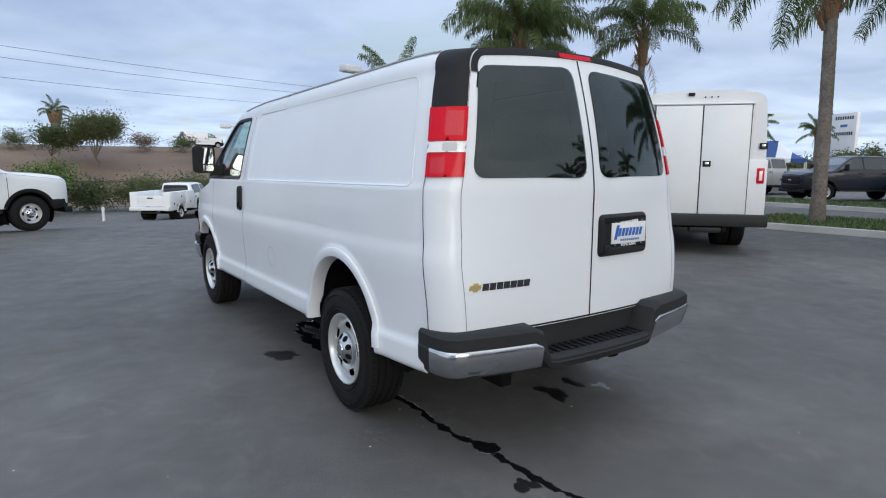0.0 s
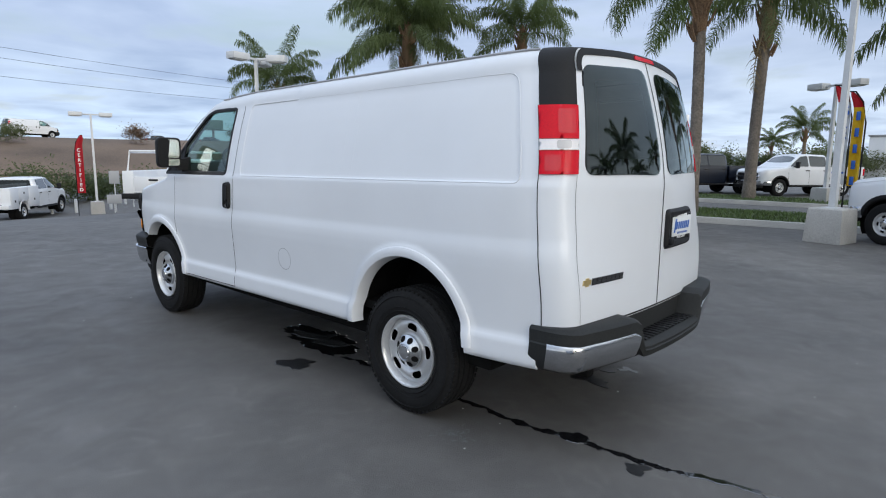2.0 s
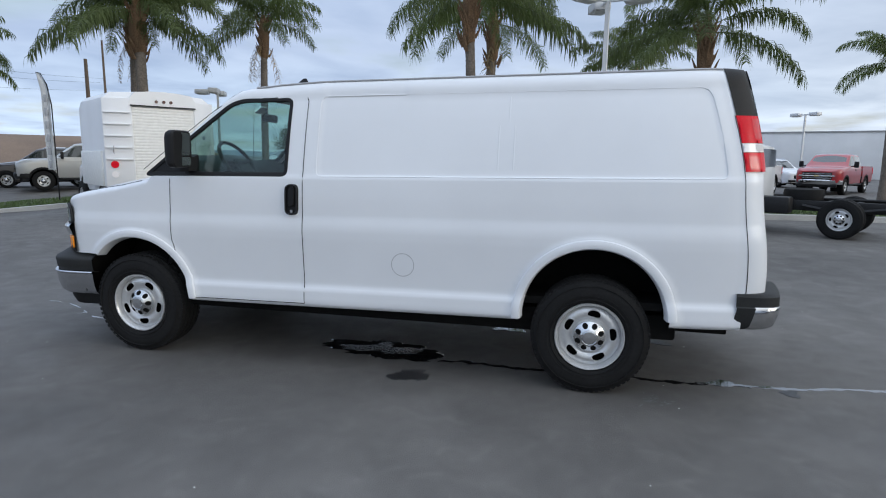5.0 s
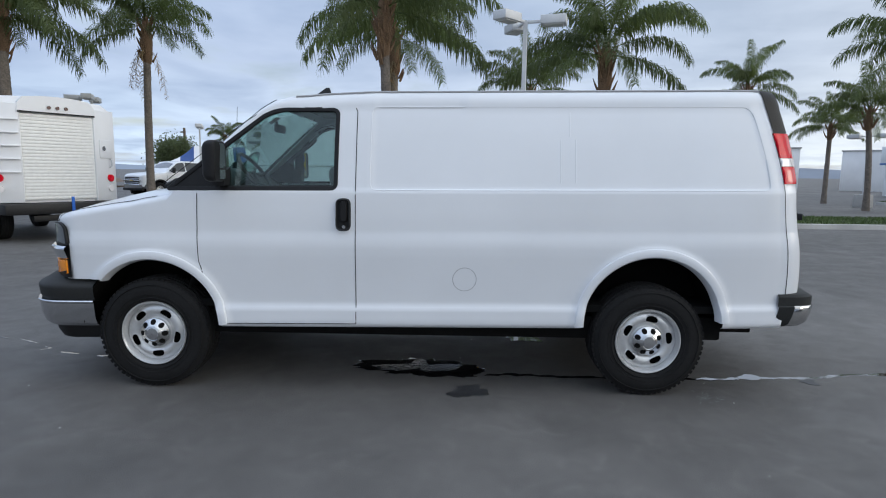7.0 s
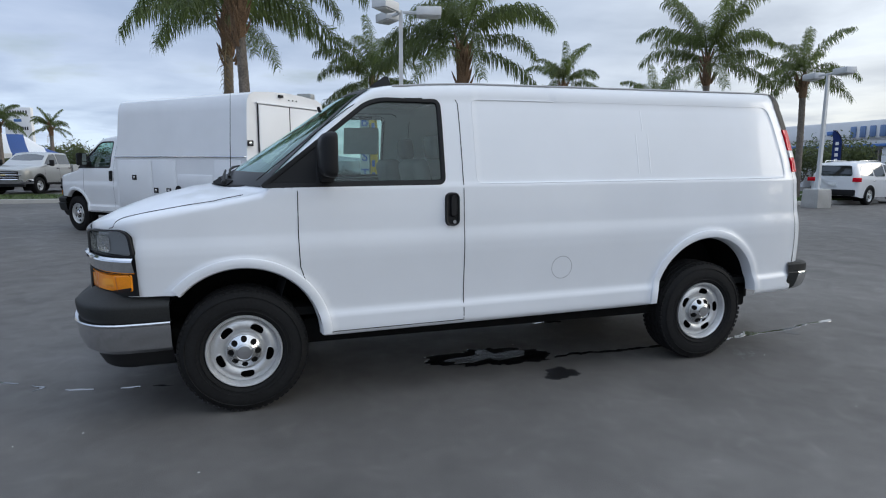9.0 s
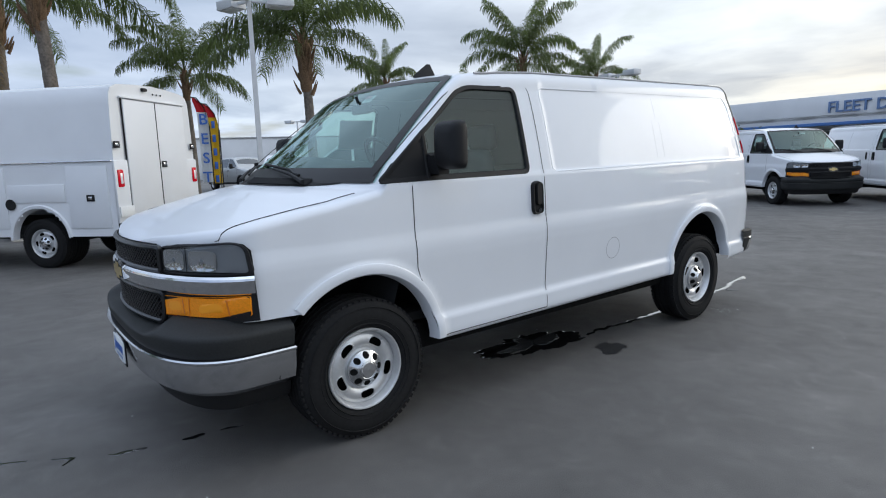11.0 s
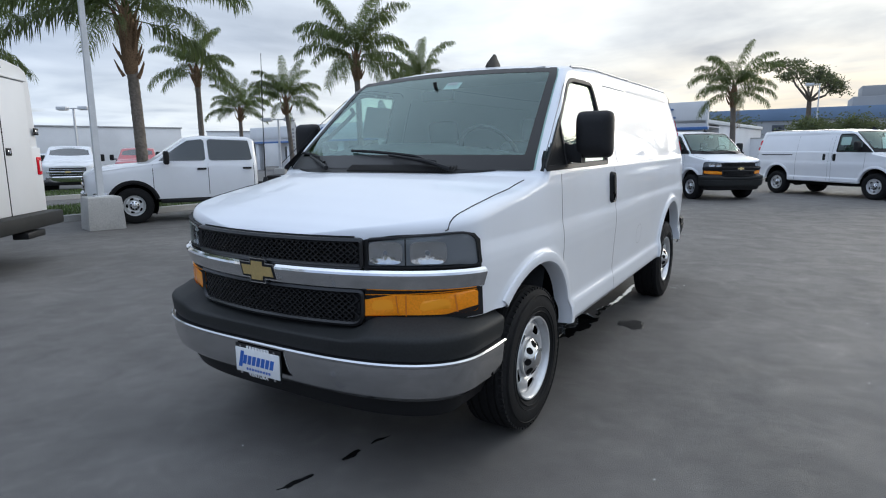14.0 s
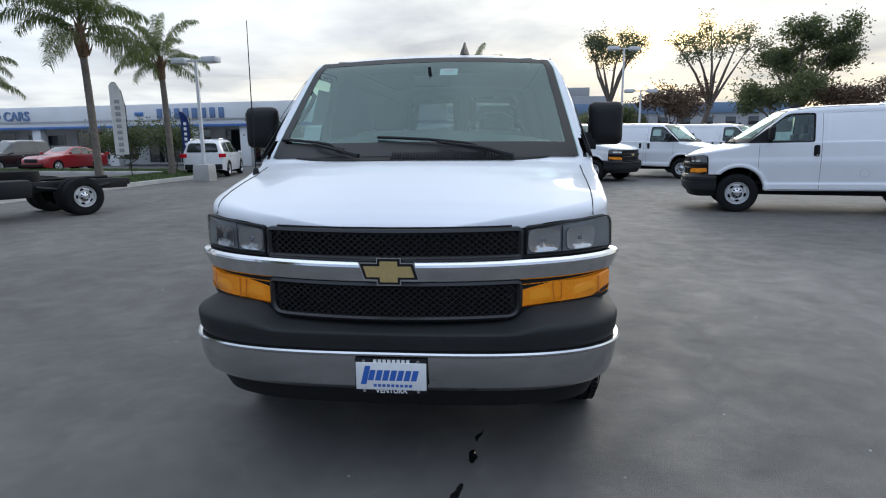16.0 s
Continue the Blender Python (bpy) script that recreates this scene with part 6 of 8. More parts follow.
        for sg in (-1, 1):
            part("fuel_tank" if sg < 0 else "battery_box", add_box(bm_new(), (sg * 0.68, b1 - 0.35, 0.62), (0.42, 0.62, 0.36), 0.05), FRAMEBLACK, v)
            part("leaf_spring", add_tube(bm_new(), [(sg * 0.55, -0.75, 0.62), (sg * 0.55, 0, 0.50), (sg * 0.55, 0.75, 0.62)], 0.04, 6), FRAMEBLACK, v)
        for k in range(6):
            y = back + 0.1 + (b1 - back - 0.3) * k / 5
            part("crossmember", add_box(bm_new(), (0, y, 0.64), (0.80, 0.10, 0.14), 0.01), FRAMEBLACK, v)
        part("spare_tyre", add_lathe(bm_new(), [(0.22, 0.10), (0.30, 0.13), (0.38, 0.11), (0.40, 0.0), (0.38, -0.11), (0.30, -0.13), (0.22, -0.10)], 32, pose(0, b1 - 0.75, 0.84, 0, 90, 0)), RUBBER, v, "spare tyre lying on the frame")
        part("wiring_loom", add_tube(bm_new(), [(0.3, b1 - 0.1, 0.7), (0.2, b1 - 0.5, 0.78), (0.35, b1 - 1.0, 0.74), (0.36, back + 0.2, 0.74)], 0.03, 6), FRAMEBLACK, v)
        part("differential", add_box(bm_new(), (0, 0, 0.39), (0.34, 0.34, 0.32), 0.1, seg=3), FRAMEBLACK, v)
    if rack:
        zt = 2.18
        for sg in (-1, 1):
            part("rack_rail", add_tube(bm_new(), [(sg * 0.88, b0 + 0.05, 1.50), (sg * 0.80, b0 + 0.12, zt), (sg * 0.80, ca - 0.6, zt + 0.02)], 0.035, 8), BOXWHITE, v, "white ladder rack rail")
            part("rack_post", add_tube(bm_new(), [(sg * 0.9, b1 - 0.1, 1.50), (sg * 0.80, b1 - 0.05, zt)], 0.035, 8), BOXWHITE, v)
        for y in (b0 + 0.12, (b0 + b1) / 2, b1, (b1 + ca - 0.6) / 2, ca - 0.65):
            part("rack_bar", add_tube(bm_new(), [(-0.80, y, zt + 0.04), (0.80, y, zt + 0.04)], 0.035, 8), BOXWHITE, v)
    car_wheels(v, wb, 0.87, 0.40, dual)
    return v


def build_suv(m, label, paint, L=4.65, H=1.68, half=0.92, category="car", name="suv", sedan=False, group=""):
    v = thing(name, m, label, category, group)
    f, b, wb = 2.75 + 0.85, -0.95, 2.72
    if sedan:
        top = [(b, 0.95), (b + 0.25, 1.02), (b + 0.55, 1.08), (0.35, 1.36), (0.9, 1.42), (1.4, 1.40), (2.15, 1.02), (3.2, 0.90), (f, 0.72)]
        belt = [(b, 0.90), (0.3, 0.96), (2.1, 0.95), (3.2, 0.85), (f, 0.68)]
    else:
        top = [(b, 1.15), (b + 0.08, 1.45), (b + 0.30, H - 0.06), (0.3, H), (1.2, H - 0.01), (1.55, H - 0.07), (2.30, 1.14), (3.1, 1.03), (3.45, 0.95), (f, 0.85)]
        belt = [(b, 1.08), (2.2, 1.04), (3.1, 0.96), (f, 0.78)]
    bottom = [(b, 0.36), (b + 0.3, 0.28), (f - 0.3, 0.27), (f, 0.34)]
    sh = Shell(bottom, belt, top, [(b, half * 0.97), (1.5, half), (f, half * 0.95)], [(b, 0.22), (2.2, 0.22), (f, 0.06)], b, f, [(0, 0.34, 0.39), (wb, 0.34, 0.39)])
    car_common(v, sh, paint, BLACKPLASTIC if not sedan else paint)
    if sedan:
        glass_side(v, sh, [[(1.05, 1.0), (1.95, 1.0), (1.45, 1.33), (1.05, 1.36)], [(0.0, 1.0), (0.98, 1.0), (0.98, 1.36), (0.42, 1.31)]])
        part("windscreen", across(sh, [(2.10, 1.03), (1.75, 1.22), (1.45, 1.375)], 0.12), FARGLASS, v)
        part("rear_window", across(sh, [(-0.3, 1.12), (0.0, 1.25), (0.33, 1.35)], 0.14), FARGLASS, v)
    else:
        glass_side(v, sh, [[(1.30, 1.10), (2.15, 1.10), (1.58, H - 0.13), (1.30, H - 0.11)], [(0.36, 1.10), (1.22, 1.10), (1.22, H - 0.11), (0.36, H - 0.11)], [(b + 0.28, 1.14), (0.28, 1.12), (0.28, H - 0.12), (b + 0.45, H - 0.16)]])
        part("windscreen", across(sh, [(2.28, 1.16), (1.95, 1.38), (1.60, H - 0.10)], 0.12), FARGLASS, v)
        bm = add_patch(bm_new(), rounded([(-0.68, 1.12), (0.68, 1.12), (0.58, H - 0.16), (-0.58, H - 0.16)], 0.08), lambda u, z, o: Vector((u, b - 0.01 + 0.32 * max(0, (z - 1.12)) ** 1.3, z)), 0, 6, 6)
        part("rear_window", bm, FARGLASS, v, "dark rear glass")
        for sg in (-1, 1):
            part("roof_rail", add_tube(bm_new(), [(sg * 0.60, b + 0.5, H - 0.03), (sg * 0.62, b + 0.6, H + 0.03), (sg * 0.62, 1.2, H + 0.03), (sg * 0.6, 1.3, H - 0.02)], 0.018, 6), CHROME, v)
    for sg in (-1, 1):
        part("door_mirror", add_box(bm_new(), (sg * (half + 0.10), 1.95, 1.08), (0.18, 0.10, 0.14), 0.04), paint, v)
        for y in (1.25, 0.30):
            part("door_handle", add_box(bm_new(), tuple(sh.map(sg)(y, 0.93 if not sedan else 0.86, 0.012)), (0.025, 0.16, 0.03), 0.008), CHROME, v)
    part("grille", add_box(bm_new(), (0, f - 0.02, 0.66), (0.9, 0.08, 0.22), 0.03), BLACKPLASTIC, v)
    part("front_bumper_insert", add_box(bm_new(), (0, f - 0.03, 0.42), (1.5, 0.10, 0.14), 0.03), BLACKPLASTIC, v)
    part("rear_bumper_insert", add_box(bm_new(), (0, b + 0.02, 0.48), (1.6, 0.10, 0.24), 0.04), BLACKPLASTIC, v)
    part("rear_plate", add_box(bm_new(), (0, b - 0.035, 0.80), (0.31, 0.02, 0.15), 0.004), PAPER, v)
    car_lights(v, f - 0.06, 0.76, half * 0.96, b, 0.98, 0.13, 0.34, (0.30, 0.16))
    part("underbody", add_box(bm_new(), (0, 1.3, 0.30), (1.4, 3.6, 0.12), 0.02), DARKVOID, v)
    car_wheels(v, wb, half - 0.12, 0.35, width=0.22, rim=0.22)
    return v


def box_latch(v, c, sg_axis):
    bm = bm_new()
    s = (0.02, 0.13, 0.10) if sg_axis == "x" else (0.13, 0.02, 0.10)
    add_box(bm, c, s, 0.008)
    o = part("latch_plate", bm, BLACKPLASTIC, v, "black paddle latch")
    s2 = tuple(q * 0.5 if q > 0.03 else q * 1.4 for q in s)
    part("paddle", add_box(bm_new(), c, s2, 0.006), CHROME, o)


def build_utility_van(m, label):
    """Cutaway van with an enclosed white service body."""
    v = build_van(m, label, FLEETWHITE, chrome=False, y0=1.75, cargo=False, plate=False, name="utility_van", detail=True)
    y0, y1, zf, zs, zt = -1.95, 1.78, 0.70, 1.62, 2.78
    # lower body with wheel opening
    for sg in (-1, 1):
        bm = bm_new()
        n, mz = 60, 18
        ys = [y0 + (y1 - y0) * k / n for k in range(n + 1)]
        zz = [0.50 + (zs - 0.50) * k / mz for k in range(mz + 1)]
        vs = [[bm.verts.new((sg * 1.08, y, z)) for z in zz] for y in ys]
        for a in range(n):
            for c in range(mz):
                y, z = (ys[a] + ys[a + 1]) / 2, (zz[c] + zz[c + 1]) / 2
                if (y + 0.61) ** 2 + (z - 0.45) ** 2 > 0.49 ** 2:
                    bm.faces.new((vs[a][c], vs[a + 1][c], vs[a + 1][c + 1], vs[a][c + 1]))
        part("lower_side", fix(bm), BOXWHITE, v, "white steel lower body side", flat=True)
        line = [(-0.61 + 0.49 * math.cos(radians(t)), 0.45 + 0.49 * math.sin(radians(t))) for t in range(0, 181, 8)]
        bm = add_trim(bm_new(), line, lambda y, z, o: Vector((sg * (1.08 + o), y, z)), [(0.03, -0.08), (0.0, 0.015), (-0.04, 0.02), (-0.06, 0.0)], False)
        part("wheel_arch", fix(bm), BOXWHITE, v)
        bm = add_box(bm_new(), (sg * 1.085, (y0 + y1) / 2, zs + 0.005), (0.03, y1 - y0, 0.022), 0.006)
        part("side_moulding", bm, CHROME, v, "bright side moulding")
        # compartment doors with latches
        for ya, yb, za, zb in ((0.62, 1.70, 0.62, 1.56), (-0.10, 0.58, 0.62, 1.56), (-1.12, -0.14, 1.02, 1.30), (-1.86, -1.16, 0.62, 1.56)):
            part("compartment_door", add_box(bm_new(), (sg * 1.086, (ya + yb) / 2, (za + zb) / 2), (0.016, yb - ya - 0.012, zb - za - 0.012), 0.005), BOXWHITE, v)
        for y, z in ((1.16, 1.22), (0.50, 0.98), (0.12, 0.98), (-1.55, 1.08)):
            box_latch(v, (sg * 1.10, y, z), "x")
        part("fuel_filler", add_tube(bm_new(), [(sg * 1.09, -0.16, 1.0), (sg * 1.105, -0.16, 1.0)], 0.085, 20), BLACKPLASTIC, v, "round fuel filler")
    # tall upper body with a crowned roof
    bm = bm_new()
    prof = [(1.045, zs), (1.005, 2.45), (0.99, 2.60), (0.94, 2.70), (0.80, 2.755), (0.4, zt + 0.01), (0.0, zt + 0.025)]
    prof = prof + [(-x, z) for x, z in prof[-2::-1]]
    rows = [[Vector((x, y, z)) for x, z in prof] for y in (y0, y0 + 0.04, y1 - 0.25, y1)]
    for p in rows[-1]:
        p.y += -0.30 * max(0, (p.z - 1.7)) * 0.35
    vs = add_grid(bm, rows)
    bm.faces.new(vs[0])
    bm.faces.new(vs[-1][::-1])
    part("upper_body", fix(bm), BOXWHITE, v, "tall white upper body", angle=30)
    bm = add_box(bm_new(), (0, y0 - 0.004, (0.70 + zs) / 2), (2.14, 0.05, zs - 0.68), 0.01)
    part("rear_frame", bm, BOXWHITE, v)
    for sg in (-1, 1):
        d = part("rear_door", add_box(bm_new(), (sg * 0.385, y0 - 0.032, 1.62), (0.755, 0.03, 1.84), 0.012), BOXWHITE, v, "tall white rear door")
        part("door_seam", add_box(bm_new(), (sg * 0.77, y0 - 0.02, 1.62), (0.012, 0.02, 1.86)), SEAL, v)
        box_latch(v, (sg * 0.98, y0 - 0.035, 1.86), "y")
        lamp = part("tail_lamp", add_box(bm_new(), (sg * 0.965, y0 - 0.035, 1.36), (0.12, 0.03, 0.26), 0.015), REDLENS, v, "red tail lamp")
        part("lamp_centre", add_box(bm_new(), (sg * 0.965, y0 - 0.052, 1.36), (0.05, 0.012, 0.16), 0.006), CLEARLENS, lamp)
    box_latch(v, (0.10, y0 - 0.052, 1.56), "y")
    part("centre_seam", add_box(bm_new(), (0, y0 - 0.034, 1.62), (0.012, 0.03, 1.84)), SEAL, v)
    part("drip_cap", add_box(bm_new(), (0, y0 - 0.03, 2.57), (1.62, 0.05, 0.03), 0.008), BOXWHITE, v)
    for x in (-0.1, 0.0, 0.1):
        part("marker_light", add_tube(bm_new(), [(x + 0.12, y0 - 0.012, 2.68), (x + 0.12, y0 - 0.022, 2.68)], 0.014, 10), SEAL, v)
    part("roof_camera", add_box(bm_new(), (-0.2, y0 - 0.02, 2.73), (0.10, 0.06, 0.05), 0.01), BLACKPLASTIC, v)
    part("plate", add_box(bm_new(), (-0.90, y0 - 0.04, 0.86), (0.31, 0.02, 0.16), 0.004), PAPER, v, "white plate")
    part("rear_bumper", add_box(bm_new(), (0, y0 - 0.12, 0.60), (2.16, 0.26, 0.20), 0.03), GREYPLASTIC, v, "dark grey step bumper")
    part("hitch", add_box(bm_new(), (0.1, y0 - 0.18, 0.44), (0.5, 0.2, 0.09), 0.015), FRAMEBLACK, v)
    part("body_floor", add_box(bm_new(), (0, (y0 + y1) / 2, 0.60), (2.0, y1 - y0 - 0.1, 0.14)), DARKVOID, v)
    for sg in (-1, 1):
        build_wheel(v, (sg * 0.93, -0.61, 0.387), 0, sg)
        build_wheel(v, (sg * 0.67, -0.61, 0.387), 0, sg, hub=False)
        part("frame_rail", add_box(bm_new(), (sg * 0.45, -0.2, 0.48), (0.08, 3.6, 0.16), 0.01), FRAMEBLACK, v)
    part("rear_axle", add_tube(bm_new(), [(-0.9, -0.61, 0.387), (0.9, -0.61, 0.387)], 0.06, 10), DARKVOID, v)
    part("cab_antenna", add_tube(bm_new(), [(0.75, 3.5, 1.4), (0.76, 3.48, 2.35)], 0.006, 5), SEAL, v)
    return v


MARKER = material("dark_red_marker", (0.05, 0.008, 0.008), 0.25)


def build_roll_door_truck(m, label):
    """Tall service truck with a roll-up rear door; origin under the middle of the rear."""
    v = thing("service_truck", m, label, "truck")
    H, hw, L = 2.95, 1.22, 2.4
    bm = bm_new()
    prof = [(hw, 0.80), (hw, 2.60), (hw - 0.05, 2.79), (hw - 0.20, H - 0.04), (0.5, H), (0, H + 0.01)]
    prof = prof + [(-x, z) for x, z in prof[-2::-1]]
    rows = [[Vector((x * k, y, z)) for x, z in prof] for y, k in ((0.07, 0.57), (0.33, 1.0), (L, 1.0))]
    vs = add_grid(bm, rows)
    bm.faces.new(vs[-1][::-1])
    bm.faces.new(vs[0])
    slant = {sg: pose(sg * 0.965, 0.125, 0, 0, 0, sg * 25.0) for sg in (-1, 1)}
    part("box_body", fix(bm), BOXWHITE, v, "white box body", angle=30)
    head = [(0.74, 2.60)] + [(x * 0.61, z) for x, z in prof[2:-2]] + [(-0.74, 2.60)]
    bm = bm_new()
    add_rings(bm, [[Vector((x, y, z)) for x, z in head] for y in (-0.012, 0.068)])
    part("header", fix(bm), BOXWHITE, v)
    for sg in (-1, 1):
        part("lower_side", add_box(bm_new(), (sg * (hw + 0.015), L / 2 + 0.22, 1.2), (0.05, L - 0.5, 0.8), 0.015), LOUVRE, v, "grey lower side cabinet")
    for sg in (-1, 1):
        m_ = slant[sg]
        part("rear_column", add_box(bm_new(), (0, 0.03, 1.79), (0.60, 0.08, 1.98), 0.02), BOXWHITE, v, "white slanting rear corner panel", m=m_)
        part("tail_lamp", add_tube(bm_new(), [(sg * 0.10, -0.01, 1.30), (sg * 0.10, -0.05, 1.30)], 0.08, 18), REDLENS, v, "round red tail lamp", m=m_)
        part("reverse_lamp", add_tube(bm_new(), [(sg * 0.10, -0.01, 1.08), (sg * 0.10, -0.04, 1.08)], 0.075, 18), CLEARLENS, v, m=m_)
        part("grab_handle", add_tube(bm_new(), [(sg * 0.10, -0.02, 1.54), (sg * 0.10, -0.07, 1.56), (sg * 0.10, -0.07, 1.70), (sg * 0.10, -0.02, 1.72)], 0.012, 6), CHROME, v, m=m_)
    for k in range(5):
        part("column_shelf", add_box(bm_new(), (0, -0.03, 1.42 + 0.26 * k), (0.54, 0.06, 0.03), 0.006), BOXWHITE, v, m=slant[-1])
    part("latch_panel", add_box(bm_new(), (0.0, -0.02, 1.94), (0.36, 0.02, 0.40), 0.008), BOXWHITE, v, m=slant[1])
    part("latch", add_tube(bm_new(), [(-0.08, -0.03, 1.95), (-0.08, -0.05, 1.95)], 0.05, 14), CHROME, v, m=slant[1])
    for x in (-0.16, 0, 0.16):
        part("marker_light", add_tube(bm_new(), [(x, -0.01, 2.73), (x, -0.04, 2.73)], 0.036, 12), MARKER, v)
    x0, x1 = -0.69, 0.69
    for k in range(26):
        part("door_slat", add_box(bm_new(), ((x0 + x1) / 2, 0.04, 0.86 + 0.0665 * k + 0.033), (x1 - x0, 0.04, 0.0645), 0.004), LOUVRE, v)
    part("door_edge", add_box(bm_new(), ((x0 + x1) / 2, -0.005, 2.62), (x1 - x0 + 0.06, 0.05, 0.03)), SEAL, v)
    part("rear_bumper", add_box(bm_new(), (0, 0.02, 0.68), (2.24, 0.46, 0.22), 0.03), FRAMEBLACK, v, "black step bumper")
    part("tow_strap", add_box(bm_new(), (0.1, -0.225, 0.74), (0.06, 0.02, 0.36), 0.005), material("blue_strap", (0.02, 0.12, 0.5), 0.7), v, "blue strap")
    part("hitch", add_box(bm_new(), (0, -0.05, 0.48), (1.2, 0.12, 0.12), 0.01), FRAMEBLACK, v)
    # cab ahead of the box
    sh = Shell([(L, 0.6), (L + 2.2, 0.6)], [(L, 1.4), (L + 2.2, 1.15)], [(L, 2.2), (L + 0.8, 2.15), (L + 1.4, 1.4), (L + 2.2, 1.2)], [(L, 1.0), (L + 2.2, 0.95)], [(L, 0.15), (L + 2.2, 0.08)], L, L + 2.2, [(L + 1.3, 0.45, 0.5)])
    part("cab", sh.bmesh(), FLEETWHITE, v)
    glass_side(v, sh, [[(L + 0.2, 1.45), (L + 1.0, 1.45), (L + 0.75, 2.05), (L + 0.2, 2.08)]])
    part("windscreen", across(sh, [(L + 1.38, 1.45), (L + 0.85, 2.08)], 0.08), FARGLASS, v)
    part("underbody", add_box(bm_new(), (0, L / 2 + 0.6, 0.62), (1.7, L, 0.2), 0.02), DARKVOID, v)
    for sg in (-1, 1):
        build_wheel(v, (sg * 1.06, 1.05, 0.40), 0, sg, 0.40)
        build_wheel(v, (sg * 0.80, 1.05, 0.40), 0, sg, 0.40, hub=False)
        build_wheel(v, (sg * 0.92, L + 1.3, 0.40), 0, sg, 0.40)
    return v


# ---- parked vehicles round the van ----
build_utility_van(place(6.95, 2.62, 47.0, (0, -1.97)), "white cutaway van with tall enclosed service body on the lot")
build_roll_door_truck(place(7.34, 9.58, 34), "white service truck with closed roll-up rear door")
build_pickup(place(8.5, -5.1, 29, (-0.87, 0)), "white crew cab chassis truck with bare black frame behind", wb=4.37, bed="chassis", cab=2.35, dual=True, back_y=-1.35, group="dealer trucks")
build_pickup(place(5.75, 19.2, 47), "white service body pickup with a ladder rack", wb=3.9, bed="service", cab=1.5, rack=True, chrome=False, back_y=-1.25, group="dealer trucks")
build_pickup(place(2.95, 31.4, 35), "white crew cab truck with open service body", wb=4.4, bed="service", cab=2.35, chrome=False, dual=True, back_y=-1.3, group="dealer trucks")
build_pickup(place(-2.72, 13.0, 66, (0.87, 3.75)), "white crew cab pickup parked near the kerb", wb=3.75, group="dealer trucks", chrome=False)
build_pickup(place(27.3, 8.1, -56, (0, 1.9)), "dark blue pickup parked behind the palm island", DARKBLUE, wb=3.6, chrome=False, group="street pickups")
build_pickup(place(29.2, 4.2, -56, (0, 1.9)), "white pickup parked behind the palm island", FLEETWHITE, wb=3.6, group="street pickups")
build_pickup(place(27.9, 16.9, -60, (0, 1.9)), "white pickup parked by the striped tent", FLEETWHITE, wb=3.5, group="street pickups")
build_pickup(place(29.0, 13.3, -75, (0, 1.9)), "silver pickup facing the lot by the striped tent", SILVER, wb=3.3, group="street pickups")
build_pickup(place(16.8, 21.2, -46, (0, 1.8)), "small silver pickup across the lane", SILVER, wb=3.2, cab=1.9, chrome=False, group="street pickups")
build_suv(place(17.6, 24.1, -44, (0, 1.4)), "dark grey SUV parked across the lane", GREYPAINT, H=1.75)
build_pickup(place(28.9, -12.55, 305, (0, 1.9)), "red pickup facing the lot", REDPAINT, wb=3.6, group="street pickups")
build_pickup(place(25.5, -7.4, 300, (0, 1.9)), "white pickup beside the red pickup", FLEETWHITE, wb=3.6, group="street pickups")
build_pickup(place(32.0, -7.5, 262, (0, 1.9)), "silver pickup in the far row", SILVER, wb=3.6, group="street pickups")
build_suv(place(36.0, -12.0, 250, (0, 1.4)), "white SUV in the far row", FLEETWHITE)
build_suv(place(35.0, -3.5, 255, (0, 1.4)), "black SUV in the far row", BLACKPAINT)
build_suv(place(12.65, -18.45, 167, (0, -0.95)), "white SUV parked behind the lamp post", FLEETWHITE)
build_suv(place(24.8, -25.6, 8, (0, 1.4)), "red sedan parked before the showroom", REDPAINT, sedan=True, name="sedan")
build_suv(place(28.9, -26.3, 12, (0, 1.4)), "black SUV parked before the showroom", BLACKPAINT, H=1.78)
build_suv(place(9.0, -24.5, 195, (0, 1.4)), "silver SUV parked near the showroom", SILVER)

fleet = build_van(place(0.2, -14.0, -44, (0, 3.43)), "white fleet cargo van with black bumpers", FLEETWHITE, chrome=False, group="fleet vans", name="fleet_van", plate=False)
for x, y, h in ((2.9, -12.9, -52), (-4.5, -15.8, -49), (-7.9, -17.0, -50), (-11.4, -19.2, -50), (-5.5, -6.62, 104)):
    copy_thing(fleet, place(x, y, h, (0, 3.43)))

# ---- kerbs, grass, buildings, masts ----
CONCRETE = material("kerb_concrete", (0.42, 0.41, 0.39), 0.8, grain=0.12, scale=40, bump=0.2, blotch=0.15, blotch_scale=1.2)
STUCCO = material("white_stucco", (0.74, 0.745, 0.75), 0.75, grain=0.05, scale=50, bump=0.1, blotch=0.07, blotch_scale=0.5)
GREYSTUCCO = material("grey_stucco", (0.34, 0.345, 0.35), 0.8, grain=0.05, scale=40, blotch=0.08, blotch_scale=0.3)
BLUETRIM = material("blue_fascia_paint", (0.07, 0.17, 0.42), 0.45, blotch=0.06, blotch_scale=1)
BLUELETTER = material("blue_sign_letters", (0.13, 0.21, 0.38), 0.4)
POLEPAINT = material("white_pole_paint", (0.60, 0.61, 0.62), 0.5, blotch=0.08, blotch_scale=2, grain=0.04, scale=30)
LAMPLENS = material("lamp_diffuser", (0.55, 0.55, 0.52), 0.3)
SOIL = material("dry_soil", (0.145, 0.10, 0.068), 0.9, grain=0.25, scale=8, bump=0.3, blotch=0.35, blotch_scale=0.10)
TURF = material("turf_soil", (0.055, 0.075, 0.025), 0.9, grain=0.3, scale=30, bump=0.4)
BLADE = material("grass_blade", (0.075, 0.12, 0.03), 0.6, island=0.35)
